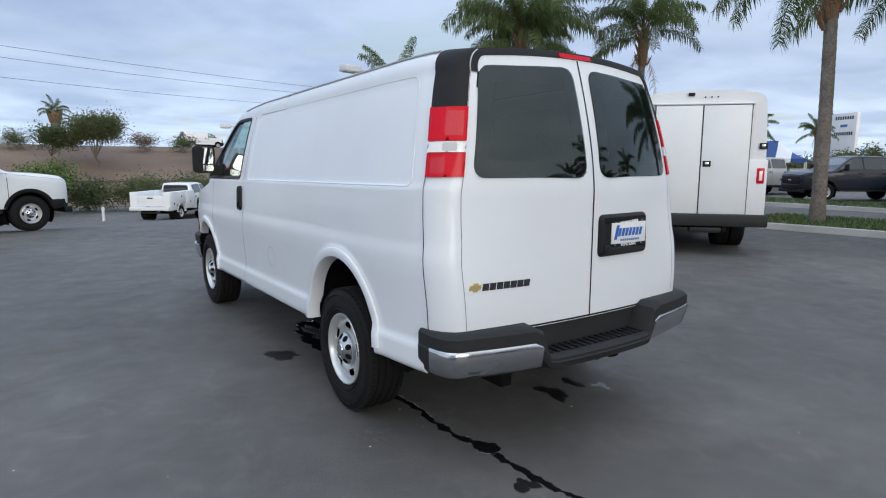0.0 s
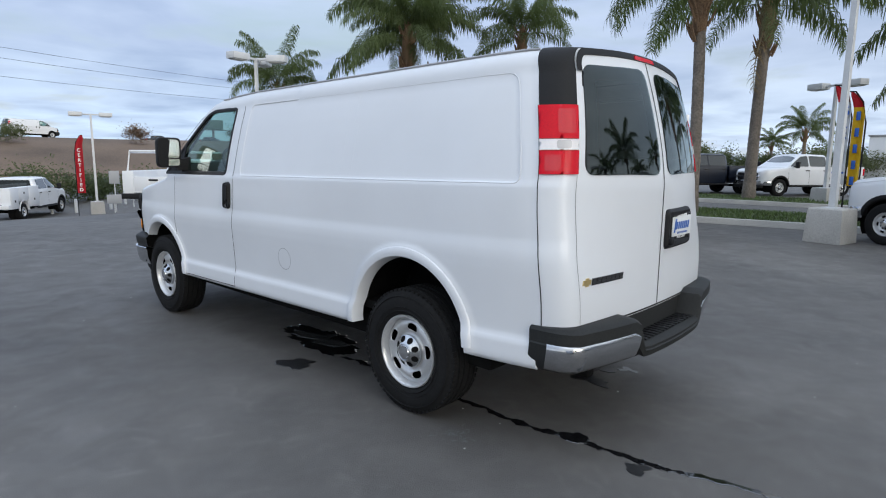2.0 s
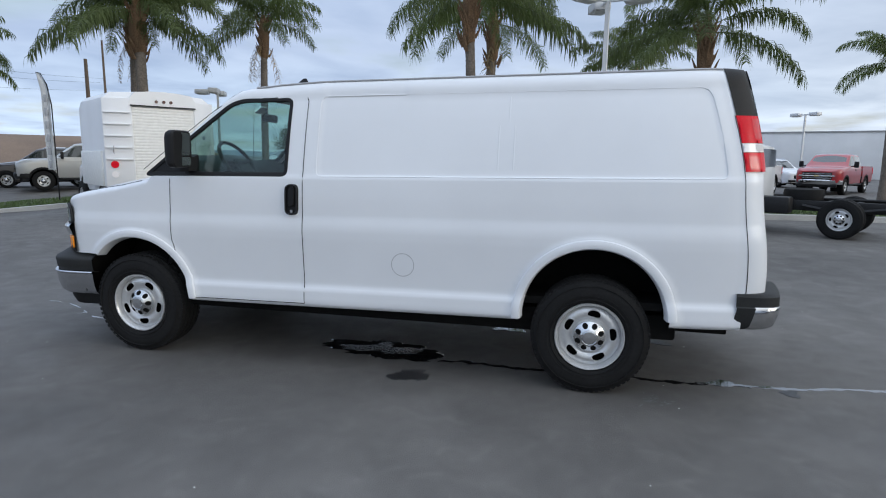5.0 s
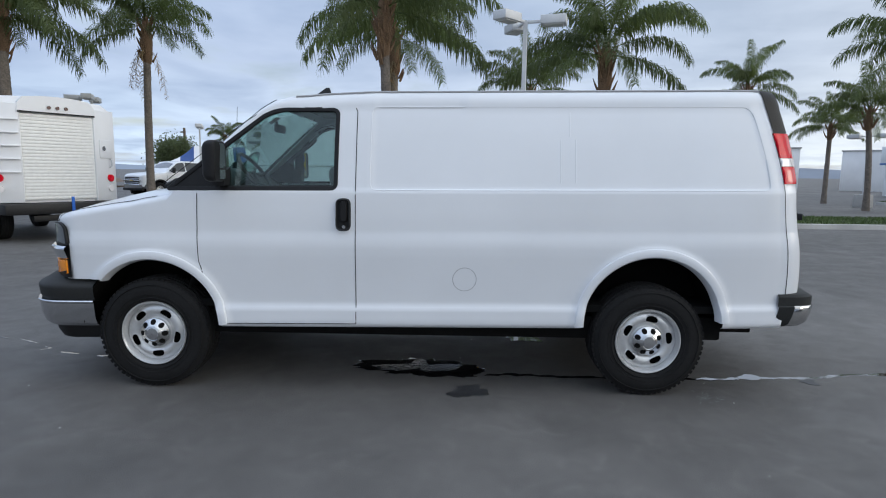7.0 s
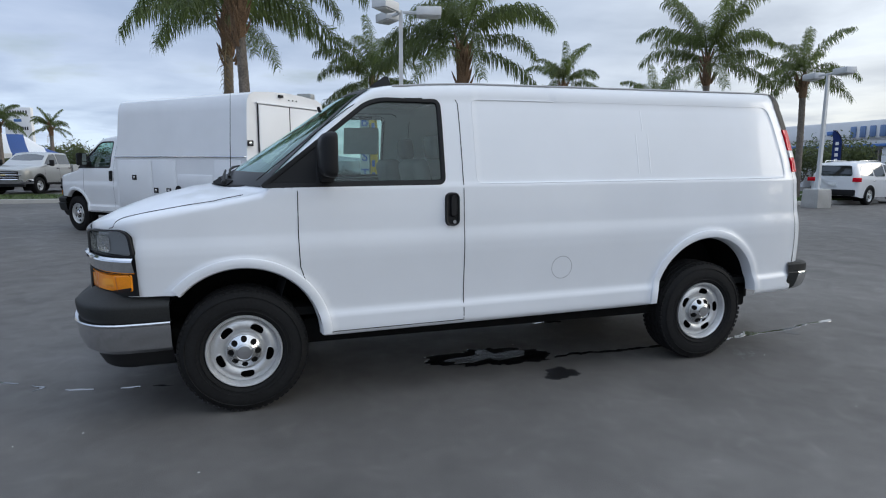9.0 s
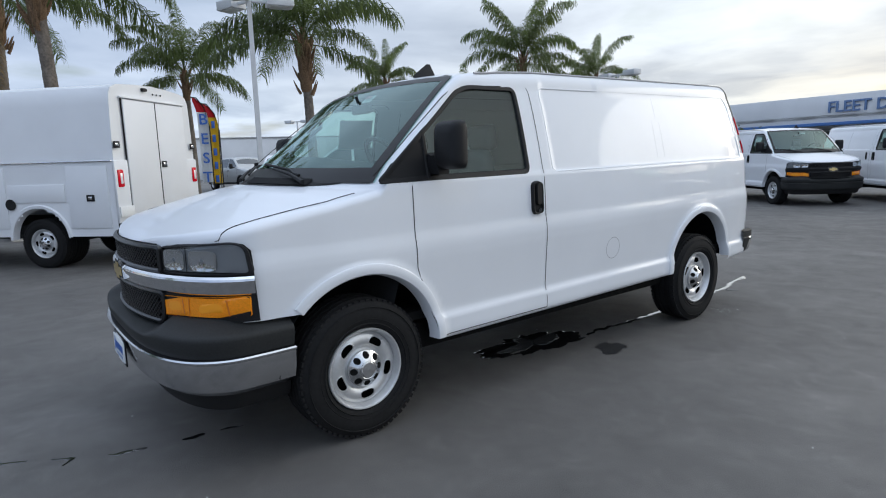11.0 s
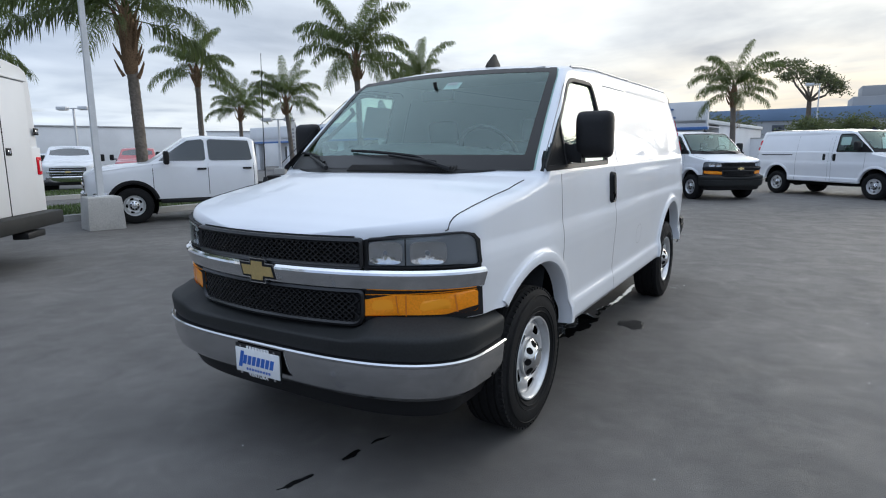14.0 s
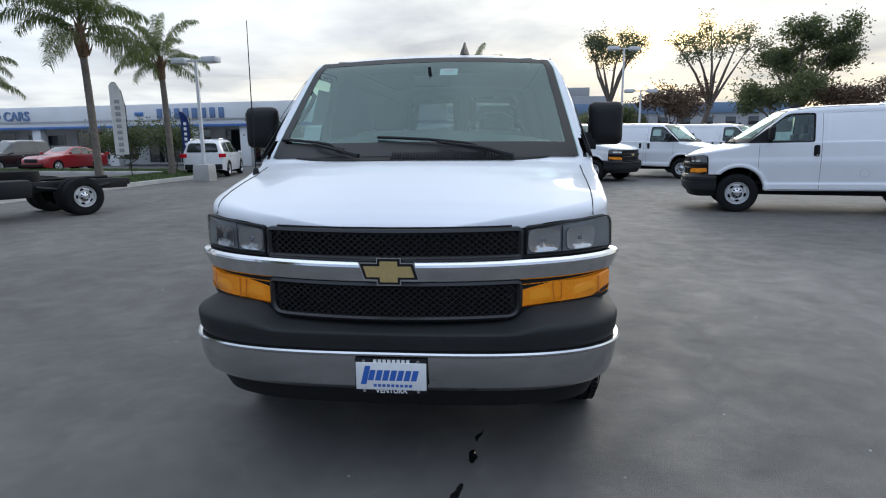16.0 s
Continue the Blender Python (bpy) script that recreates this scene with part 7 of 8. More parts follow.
DARKPANE = material("showroom_glass", (0.015, 0.02, 0.024), 0.05, coat=1.0)
WOOD = material("utility_pole_wood", (0.10, 0.075, 0.055), 0.85, grain=0.2, scale=20)


def offset_line(pts, d):
    out = []
    for i, p in enumerate(pts):
        a, b = Vector(pts[max(0, i - 1)]), Vector(pts[min(len(pts) - 1, i + 1)])
        t = (b - a).normalized()
        out.append((p[0] + t.y * d, p[1] - t.x * d))
    return out


def build_island(edge, width, label, blades, seed):
    """A kerbed grass strip; edge runs along the lot side, the strip lies to its right."""
    rnd = random.Random(seed)
    edge = dense(edge, 1.0, False)
    far = offset_line(edge, width)
    for name, line, s in (("kerb", edge, 1), ("kerb", far, -1)):
        bm = bm_new()
        a, b, c = line, offset_line(line, 0.03 * s), offset_line(line, 0.17 * s)
        rows = [[Vector((p[0], p[1], ground_z(*p) - 0.02)), Vector((q[0], q[1], ground_z(*q) + 0.14)), Vector(((q[0] + r[0]) / 2, (q[1] + r[1]) / 2, ground_z(*q) + 0.155)), Vector((r[0], r[1], ground_z(*r) + 0.15)), Vector((r[0], r[1], ground_z(*r) - 0.02))] for p, q, r in zip(a, b, c)]
        add_grid(bm, rows)
        solid(name, fix(bm), CONCRETE, "worn light concrete kerb along the grass", "kerb", kind="structure")
    bm = bm_new()
    i0, i1 = offset_line(edge, 0.16), offset_line(edge, width - 0.16)
    rows = []
    for p, q in zip(i0, i1):
        rows.append([Vector((p[0] + (q[0] - p[0]) * t, p[1] + (q[1] - p[1]) * t, ground_z(*p) + 0.135 + 0.06 * math.sin(math.pi * t))) for t in (0, 0.15, 0.35, 0.5, 0.65, 0.85, 1)])
    add_grid(bm, rows)
    solid("verge", bm, TURF, label, "grass verge", kind="structure")
    verts, faces = [], []
    for k in range(blades):
        i = rnd.randrange(len(i0) - 1)
        u, t = rnd.random(), rnd.random()
        p, q = Vector(i0[i]).lerp(Vector(i0[i + 1]), u), Vector(i1[i]).lerp(Vector(i1[i + 1]), u)
        c = p.lerp(q, t)
        z = ground_z(c.x, c.y) + 0.13 + 0.06 * math.sin(math.pi * t)
        h, a, w = rnd.uniform(0.05, 0.11), rnd.random() * 6.28, rnd.uniform(0.012, 0.022)
        dx_, dy_ = math.cos(a) * w, math.sin(a) * w
        n = len(verts)
        verts += [(c.x - dx_, c.y - dy_, z), (c.x + dx_, c.y + dy_, z), (c.x + rnd.uniform(-0.05, 0.05), c.y + rnd.uniform(-0.05, 0.05), z + h)]
        faces.append((n, n + 1, n + 2))
    me = bpy.data.meshes.new("grass")
    me.from_pydata(verts, [], faces)
    me.materials.append(BLADE)
    tagged(new("grass", me), "short green grass on the verge", "grass", kind="stuff")


build_island([(12.0, 4.6), (12.25, 2.0), (12.4, 0.5), (12.4, -5.0), (12.6, -11.0), (12.6, -15.5), (12.6, -21.0)][::-1], 3.1, "narrow grass verge with palms beside the lot", 20000, 1)
build_island([(5.2, 18.2), (8.6, 16.9), (10.4, 15.6), (11.0, 14.3)][::-1], 3.0, "short grass verge at the end of the lot", 7000, 4)
build_island([(20.3, 15.5), (20.3, -7.0)][::-1], 2.9, "second narrow grass verge across the lane", 9000, 2)
build_island([(16.5, -21.5), (30.0, -23.5)], 1.6, "small planted verge before the showroom", 6000, 3)


def build_lamp(x, y, top, heads, turn=0.0, label="white twin-head lot lamp on a concrete block", block=True, z=None):
    z0 = ground_z(x, y) if z is None else z
    v = thing("street_lamp", pose(x, y, z0, 0, 0, turn), label, "street lamp", "lot lamps")
    h = top - z0
    b = 0.66 if block else 0.05
    if block:
        bm = bm_new()
        add_rings(bm, [[Vector((sx * w, sy * w, zz)) for sx, sy in ((-1, -1), (1, -1), (1, 1), (-1, 1))] for zz, w in ((0.0, 0.335), (0.02, 0.34), (0.60, 0.315), (0.655, 0.305), (0.675, 0.285))])
        part("base_block", fix(bm), CONCRETE, v, "square concrete block", angle=30)
        part("base_plate", add_box(bm_new(), (0, 0, b + 0.015), (0.30, 0.30, 0.03), 0.006), POLEPAINT, v)
    bm = add_tube(bm_new(), [(0, 0, b), (0, 0, h)], [0.085, 0.065], 4)
    part("pole", bm, POLEPAINT, v, "square white steel pole", m=pose(0, 0, 0, 0, 0, 45), angle=20)
    for a in heads:
        r = pose(0, 0, h, 0, 0, a)
        part("arm", add_box(bm_new(), (0.26, 0, -0.04), (0.40, 0.07, 0.07), 0.01), POLEPAINT, v, m=r)
        hd = part("lamp_head", add_box(bm_new(), (0.70, 0, -0.03), (0.62, 0.40, 0.21), 0.02), POLEPAINT, v, "white shoebox lamp head", m=r)
        part("lens", add_box(bm_new(), (0.70, 0, -0.145), (0.46, 0.30, 0.03), 0.01), LAMPLENS, hd)


build_lamp(10.3, -0.39, 5.30, (-60, 60, 180), 75, "white three-head lot lamp on a concrete block")
build_lamp(7.2, 15.5, 4.75, (-90, 0, 150), 40, "white three-head lot lamp on a concrete block")
build_lamp(11.45, -16.2, 4.75, (-10, 170), 0)
build_lamp(7.6, 33.0, 3.75, (0, 180), -15)
build_lamp(21.6, 1.6, 4.3, (0, 180), 60)
build_lamp(20.96, 17.15, 4.55, (0, 90, 180), 20, "white three-head lot lamp on a concrete block")
build_lamp(32.0, 17.2, 4.2, (0, 180), 20)
build_lamp(24.0, 36.5, 3.9, (0, 180), 10)
build_lamp(-8.0, -31.5, 7.0, (5, 185), 10)
build_lamp(-9.2, -31.9, 4.5, (5, 185), 0)
build_lamp(-2.5, -52.0, 6.8, (0,), 0)
build_lamp(26.0, -20.0, 3.7, (0, 180), 30)
build_lamp(38.0, -14.0, 4.6, (0, 180), 30)


# ---- dealership ----
def facade_pose():
    a, b = Vector((46.96, -35.73)), Vector((2.97, -30.2))
    d = (b - a).normalized()
    return Matrix.Translation((a.x, a.y, 0)) @ Matrix.Rotation(math.atan2(d.y, d.x), 4, "Z"), (b - a).length


def build_dealership():
    m, L = facade_pose()
    # local x runs along the front, local y towards the back (away from the lot)
    h = thing("dealership_building", m, "long low white dealership building with blue trim", "building")
    back = 12.0
    s = 1  # depth lies on +y of the turned frame
    part("wall", add_box(bm_new(), (L / 2, back / 2 + 3.2, 1.5), (L, back, 3.0), 0.02), STUCCO, h, "white stucco wall")
    part("roof", add_box(bm_new(), (L / 2, back / 2 + 1.6, 3.12), (L + 0.2, back + 3.2, 0.22), 0.02), STUCCO, h)
    part("parapet", add_box(bm_new(), (L / 2, 0.14, 3.53), (L + 0.3, 0.28, 1.42), 0.02), STUCCO, h, "white sign parapet")
    part("blue_fascia", add_box(bm_new(), (L / 2, 0.12, 2.74), (L + 0.34, 0.34, 0.16), 0.01), BLUETRIM, h, "blue fascia stripe")
    part("soffit", add_box(bm_new(), (L / 2, 1.7, 2.86), (L, 3.0, 0.08)), STUCCO, h)
    for x in (0.6, 6.0, 9.0, 13.5, 20.0, 26.5, 30.5, 35.0, 39.5, L - 0.5):
        part("pier", add_box(bm_new(), (x, 0.5, 1.35), (0.75, 0.6, 2.7), 0.02), STUCCO, h, "white pier")
    for x0, x1, z0, z1 in ((1.4, 5.4, 1.2, 2.4), (6.6, 8.4, 0.1, 2.5), (9.6, 13.0, 1.5, 2.3), (14.2, 19.4, 0.4, 2.5), (20.6, 26.0, 0.15, 2.55), (27.2, 30.0, 0.15, 2.55), (31.2, 34.4, 0.9, 2.4), (36.0, 39.0, 0.15, 2.5), (40.2, L - 1.2, 1.4, 2.4)):
        w = part("window", add_box(bm_new(), ((x0 + x1) / 2, 3.17, (z0 + z1) / 2), (x1 - x0, 0.04, z1 - z0)), DARKPANE, h, "dark showroom glass")
        n = max(1, round((x1 - x0) / 1.4))
        for k in range(n + 1):
            part("mullion", add_box(bm_new(), (x0 + (x1 - x0) * k / n, 3.13, (z0 + z1) / 2), (0.06, 0.08, z1 - z0), 0.005), POLEPAINT, w)
        part("window_head", add_box(bm_new(), ((x0 + x1) / 2, 3.13, z1), (x1 - x0 + 0.1, 0.1, 0.08), 0.005), POLEPAINT, w)
    for words, x, size in (("USED CARS", 10.9, 0.95), ("FLEET DEPT.", 40.6, 0.80)):
        bm = text_mesh(words, size, 0.05, 0.012)
        part("sign_letters", bm, BLUELETTER, h, "blue raised sign letters", m=pose(x, -0.04, 3.58, 90, 0, 0), flat=True)
    for k in range(8):
        part("sign_bar", add_box(bm_new(), (24.25 + k * 0.68, -0.05, 3.58), (0.42, 0.08, 0.68), 0.05), BLUELETTER, h, "plain blue sign bar")
    part("sign_emblem", add_box(bm_new(), (22.6, -0.05, 3.58), (0.7, 0.08, 0.26), 0.04), BLUETRIM, h)
    part("roof_unit", add_box(bm_new(), (18.0, 6.0, 3.6), (2.2, 1.6, 0.8), 0.03), GREYSTUCCO, h)
    for x in (37.0, 41.0):
        part("parking_sign", add_box(bm_new(), (x, 0.1, 2.35), (0.30, 0.03, 0.46), 0.01), BLUETRIM, h, "blue parking sign")


build_dealership()

# perimeter wall beyond the fleet row
bm = add_box(bm_new(), (-22.0, -42.0, 1.15), (52.0, 0.25, 2.3), 0.02)
solid("perimeter_wall", bm, STUCCO, "long white stucco boundary wall", "wall", kind="structure")
bm = add_box(bm_new(), (-22.0, -42.0, 2.33), (52.0, 0.35, 0.07), 0.01)
solid("wall_coping", bm, CONCRETE, "concrete coping on the boundary wall", "wall", kind="structure")


def build_office(cx, cy, turn, L, H, label, tower=True):
    h = thing("office_building", pose(cx, cy, 0, 0, 0, turn), label, "building")
    part("wall", add_box(bm_new(), (0, 8, (H - 1.6) / 2), (L, 16, H - 1.6), 0.03), GREYSTUCCO, h, "grey wall")
    part("roof_band", add_box(bm_new(), (0, 8, H - 0.8), (L + 0.5, 16.5, 1.6), 0.03), material("slate_blue_band", (0.16, 0.24, 0.36), 0.4, blotch=0.08, blotch_scale=0.2), h, "slate blue roof band")
    for fl in range(2):
        n = int(L / 3.4)
        for k in range(n):
            w = part("window", add_box(bm_new(), (-L / 2 + 1.7 + k * 3.4, -0.03, 1.6 + fl * 2.6), (1.5, 0.08, 1.3), 0.01), DARKPANE, h)
            part("window_sill", add_box(bm_new(), (-L / 2 + 1.7 + k * 3.4, -0.06, 0.92 + fl * 2.6), (1.7, 0.14, 0.08), 0.01), CONCRETE, w)
    if tower:
        part("tower", add_box(bm_new(), (-2, 4, H / 2 + 0.6), (11, 7, H + 1.2), 0.05), GREYSTUCCO, h)
        part("tower_cap", add_box(bm_new(), (-3, 4, H + 1.9), (7, 5, 1.4), 0.05), GREYSTUCCO, h)


build_office(-14.0, -88.0, 182, 62, 7.0, "two-storey grey office building with slate blue roof band")


def build_hall(cx, cy, turn, L, D, H, label):
    h = thing("warehouse", pose(cx, cy, 0, 0, 0, turn), label, "building")
    part("wall", add_box(bm_new(), (0, 0, H / 2), (L, D, H), 0.03), STUCCO, h)
    part("parapet", add_box(bm_new(), (0, 0, H + 0.06), (L + 0.2, D + 0.2, 0.14), 0.02), GREYSTUCCO, h)
    for k in range(3):
        part("window", add_box(bm_new(), (L / 2 - 1.5 - 2.4 * k, -D / 2 - 0.02, 1.7), (1.2, 0.06, 1.4), 0.01), DARKPANE, h)
    part("loading_door", add_box(bm_new(), (-L / 4, -D / 2 - 0.02, 1.6), (3.4, 0.06, 3.2), 0.02), GREYSTUCCO, h)


build_hall(66.0, -26.0, 68, 22, 14, 4.4, "plain light grey warehouse across the street")
build_hall(68.0, 0.5, 90, 9, 16, 3.9, "low pale building in the distance")
build_hall(60.0, -60.0, 45, 30, 14, 4.6, "low white building behind the showroom")

# pylon sign
sg_ = thing("pylon_sign", pose(84.0, 30.9, ground_z(84, 30.9), 0, 0, 70), "tall white pylon sign with blue bars", "sign")
part("panel", add_box(bm_new(), (0, 0, 5.3), (3.5, 0.5, 5.8), 0.04), STUCCO, sg_, "white sign panel")
for x in (-1.1, 1.1):
    part("post", add_box(bm_new(), (x, 0, 1.25), (0.4, 0.4, 2.5), 0.02), GREYSTUCCO, sg_)
for z, n in ((7.6, 8), (5.6, 9)):
    for k in range(n):
        for s in (-1, 1):
            part("sign_bar", add_box(bm_new(), (-1.35 + 2.7 * (k + 0.5) / n, s * 0.26, z), (0.20, 0.03, 0.42), 0.01), BLACKINK, sg_)
for s in (-1, 1):
    part("sign_emblem", add_box(bm_new(), (0, s * 0.26, 6.6), (1.0, 0.03, 0.34), 0.03), BLUETRIM, sg_)

# striped sale tent
tent = thing("marquee", pose(36.9, 17.9, ground_z(36.9, 17.9), 0, 0, -67), "blue and white striped marquee", "tent")
BLUECLOTH, WHITECLOTH = material("blue_canvas", (0.03, 0.075, 0.24), 0.8, grain=0.08, scale=20), material("white_canvas", (0.72, 0.73, 0.74), 0.8, grain=0.05, scale=20)
TENT_L, TENT_D, EAVE, RIDGE = 3.4, 2.4, 1.95, 3.12


def tent_z(x, y):
    """Height of the hipped canvas, sagging a little between eave and ridge."""
    f = min(1 - abs(y) / TENT_D, (TENT_L - abs(x)) / 1.7, 1.0)
    return EAVE + (RIDGE - EAVE) * (f - 0.16 * math.sin(math.pi * max(0.0, f)))


for k in range(8):
    x0, x1 = -TENT_L + 0.85 * k, -TENT_L + 0.85 * (k + 1)
    xs_ = [x0 + (x1 - x0) * i / 6 for i in range(7)]
    bm = bm_new()
    add_grid(bm, [[(x, y, tent_z(x, y)) for x in xs_] for y in (TENT_D * j / 12 for j in range(-12, 13))])
    for s in (-1, 1):
        add_grid(bm, [[(x, s * TENT_D, EAVE) for x in xs_], [(x, s * (TENT_D + 0.02), EAVE - 0.22 - 0.06 * math.sin(math.pi * i / 6)) for i, x in enumerate(xs_)]])
    part("roof_stripe", bm, BLUECLOTH if k % 2 else WHITECLOTH, tent)
for x in (-3.3, 0, 3.3):
    for y in (-2.3, 2.3):
        part("tent_post", add_tube(bm_new(), [(x, y, 0), (x, y, EAVE)], 0.04, 8), POLEPAINT, tent)


# ---- feather banners ----
def build_banner(x, y, h, turn, cloth, words="", ink=WHITEINK, tip=None, label="", width=0.36, grass=False):
    b = thing("feather_banner", pose(x, y, ground_z(x, y) + (0.15 if grass else 0), 0, 0, turn), label, "banner", "feather banners")
    pts = [(0, 0, 0)] + [(0, 0, h * t) for t in (0.4, 0.75)] + [(0.10, 0, h * 0.90), (0.28, 0, h * 0.98), (0.42, 0, h * 0.985)]
    part("banner_pole", add_tube(bm_new(), pts, 0.018, 6), SEAL, b)
    rows = []
    for k in range(25):
        t = k / 24
        z = h * (0.28 + 0.70 * t)
        w = width * min(1.0, math.sqrt(max(0.0, 1 - ((t - 0.72) / 0.29) ** 2)) if t > 0.72 else 1.0)
        x0 = 0.02 if t < 0.75 else 0.02 + 0.30 * ((t - 0.75) / 0.25) ** 2
        rows.append([Vector((x0 + (max(w, 0.03)) * j / 5, 0.03 * math.sin(3 * t + 1.2 * j), z)) for j in range(6)])
    cut = 20
    for name, rr, mt in (("cloth", rows[:cut + 1], cloth), ("cloth_top", rows[cut:], tip or cloth)):
        bm = bm_new()
        add_grid(bm, rr)
        bmesh.ops.solidify(bm, geom=bm.faces[:], thickness=0.004)
        part(name, bm, mt, b)
    n = len(words)
    for s in (-1, 1):
        for k, ch in enumerate(words):
            z = h * 0.80 - (h * 0.48) * k / max(1, n - 1)
            if ch == "|":
                part("cloth_bar", add_box(bm_new(), (0.02 + width * 0.5, s * 0.05, z), (width * 0.36, 0.012, h * 0.32 / n), 0.002), ink, b)
            else:
                bm = text_mesh(ch, h * 0.48 / n * 1.05, 0.003, 0.004)
                part("cloth_letter", bm, ink, b, m=pose(0.02 + width * 0.5, s * 0.05, z, 90, 0, 0 if s < 0 else 180), flat=True)
    return b


REDCLOTH = material("red_banner", (0.55, 0.015, 0.03), 0.75, grain=0.05, scale=20)
YELLOWCLOTH = material("yellow_banner", (0.80, 0.55, 0.03), 0.75, grain=0.05, scale=20)
NAVYCLOTH = material("navy_banner", (0.03, 0.06, 0.22), 0.75, grain=0.05, scale=20)
build_banner(6.4, 32.0, 4.2, -17, REDCLOTH, "CERTIFIED", WHITEINK, label="red feather banner with white letters")
build_banner(13.2, -0.13, 3.25, 80, WHITECLOTH, "BEST", BLUEINK, REDCLOTH, "white and red feather banner with blue letters", width=0.27, grass=True)
build_banner(13.25, -0.40, 3.1, 70, YELLOWCLOTH, "|||||", BLUEINK, REDCLOTH, "yellow and red feather banner", width=0.25, grass=True)
build_banner(10.8, 16.3, 4.25, 100, WHITECLOTH, "||||||", SIDEMARK, label="white feather banner on the verge", width=0.27)
build_banner(14.25, -15.7, 3.95, 20, WHITECLOTH, "|||||||||", SIDEMARK, label="white feather banner with dark bars", width=0.5)
build_banner(14.8, -21.5, 3.1, 20, NAVYCLOTH, "|||||||", WHITEINK, label="navy feather banner with white bars")
build_banner(14.6, 24.2, 2.1, 100, YELLOWCLOTH, "|||", BLACKINK, label="small yellow banner by the lane")
build_banner(27.5, -23.0, 4.0, 10, WHITECLOTH, "|||||||||", SIDEMARK, label="white feather banner with dark bars", width=0.5)

# ---- white bollards, rail, small signs along the far kerb ----
bol = solid("bollard", add_lathe(bm_new(), [(0.001, 0), (0.08, 0), (0.08, 0.72), (0.06, 0.77), (0.001, 0.78)], 14, pose(0, 0, 0, 0, -90, 0)), POLEPAINT, "short white painted steel bollard", "bollard", "bollards", m=pose(-2.6, 33.0, -1.6))
for x, y in ((0.3, 33.4), (2.6, 33.9), (5.8, 34.4), (6.9, 34.2), (8.6, 34.0), (9.6, 34.6), (10.6, 33.8)):
    copy_thing(bol, pose(x, y, ground_z(x, y)))
rail = thing("guard_rail", pose(0, 0, 0), "weathered pipe guard rail above the hedge", "railing")
for k in range(26):
    a0 = radians(-28 + 4 * k)
    a1 = radians(-28 + 4 * (k + 1))
    p, q = (44 * math.sin(a0), 44 * math.cos(a0)), (44 * math.sin(a1), 44 * math.cos(a1))
    part("rail", add_tube(bm_new(), [(*p, 0.25), (*q, 0.25)], 0.07, 6), WOOD, rail)
    part("post", add_tube(bm_new(), [(*p, -1.7), (*p, 0.3)], 0.05, 6), WOOD, rail)
for x, y, w, h, z in ((8.4, 32.6, 0.5, 0.7, 1.9), (8.2, 32.2, 0.7, 0.5, 0.75), (9.4, 32.8, 0.6, 0.6, 1.0)):
    sgn = thing("notice_board", pose(x, y, ground_z(x, y), 0, 0, -20), "small plain notice board on posts", "sign")
    part("board", add_box(bm_new(), (0, 0, z), (w, 0.03, h), 0.008), SIDEMARK, sgn)
    part("post", add_tube(bm_new(), [(0, 0.03, 0), (0, 0.03, z + h / 2)], 0.03, 6), POLEPAINT, sgn)

# low white barrier on the verge
bar = thing("low_barrier", pose(6.9, 18.2, ground_z(7, 18), 0, 0, -35), "low white pipe barrier by the lane", "barrier")
for z in (0.35, 0.62):
    part("rail", add_tube(bm_new(), [(-1.6, 0, z), (1.6, 0, z)], 0.04, 6), POLEPAINT, bar)
for x in (-1.5, 0, 1.5):
    part("post", add_tube(bm_new(), [(x, 0, 0), (x, 0, 0.7)], 0.045, 6), POLEPAINT, bar)

# ---- dry bank with the freeway on top ----
bm = bm_new()
rows = []
for b in range(-70, 75, 3):
    fall = 1 - smooth01(48, 64, b)
    row = []
    for r in (42, 46, 50, 56, 62, 68, 74, 78, 82, 110, 170):
        t = smooth01(44, 79, r)
        zz = -1.65 + (5.2 * fall) * t + 0.35 * noise.noise(Vector((r * 0.11, b * 0.13, 0))) * (0.3 + t) * fall * (1 if r < 78 else 0.2)
        row.append(Vector((r * math.sin(radians(b)), r * math.cos(radians(b)), zz)))
    rows.append(row)
add_grid(bm, rows)
solid("embankment", bm, SOIL, "dry brown grassy embankment below the freeway", "hillside", kind="structure")


def bank_z(x, y):
    r, b = math.hypot(x, y), math.degrees(math.atan2(x, y))
    return -1.65 + 5.2 * (1 - smooth01(48, 64, b)) * smooth01(44, 79, r)


bill = thing("billboard", pose(60.0, 124.0, 2.9, 0, 0, -20), "green billboard on a single post", "billboard")
part("board", add_box(bm_new(), (0, 0, 5.6), (4.2, 0.4, 2.1), 0.05), material("green_billboard", (0.06, 0.12, 0.085), 0.6, blotch=0.2, blotch_scale=0.5), bill)
part("post", add_tube(bm_new(), [(0, 0, 0), (0, 0, 4.7)], 0.25, 10), WOOD, bill)
part("catwalk", add_box(bm_new(), (0, -0.5, 4.45), (5.6, 0.9, 0.12), 0.02), FRAMEBLACK, bill)

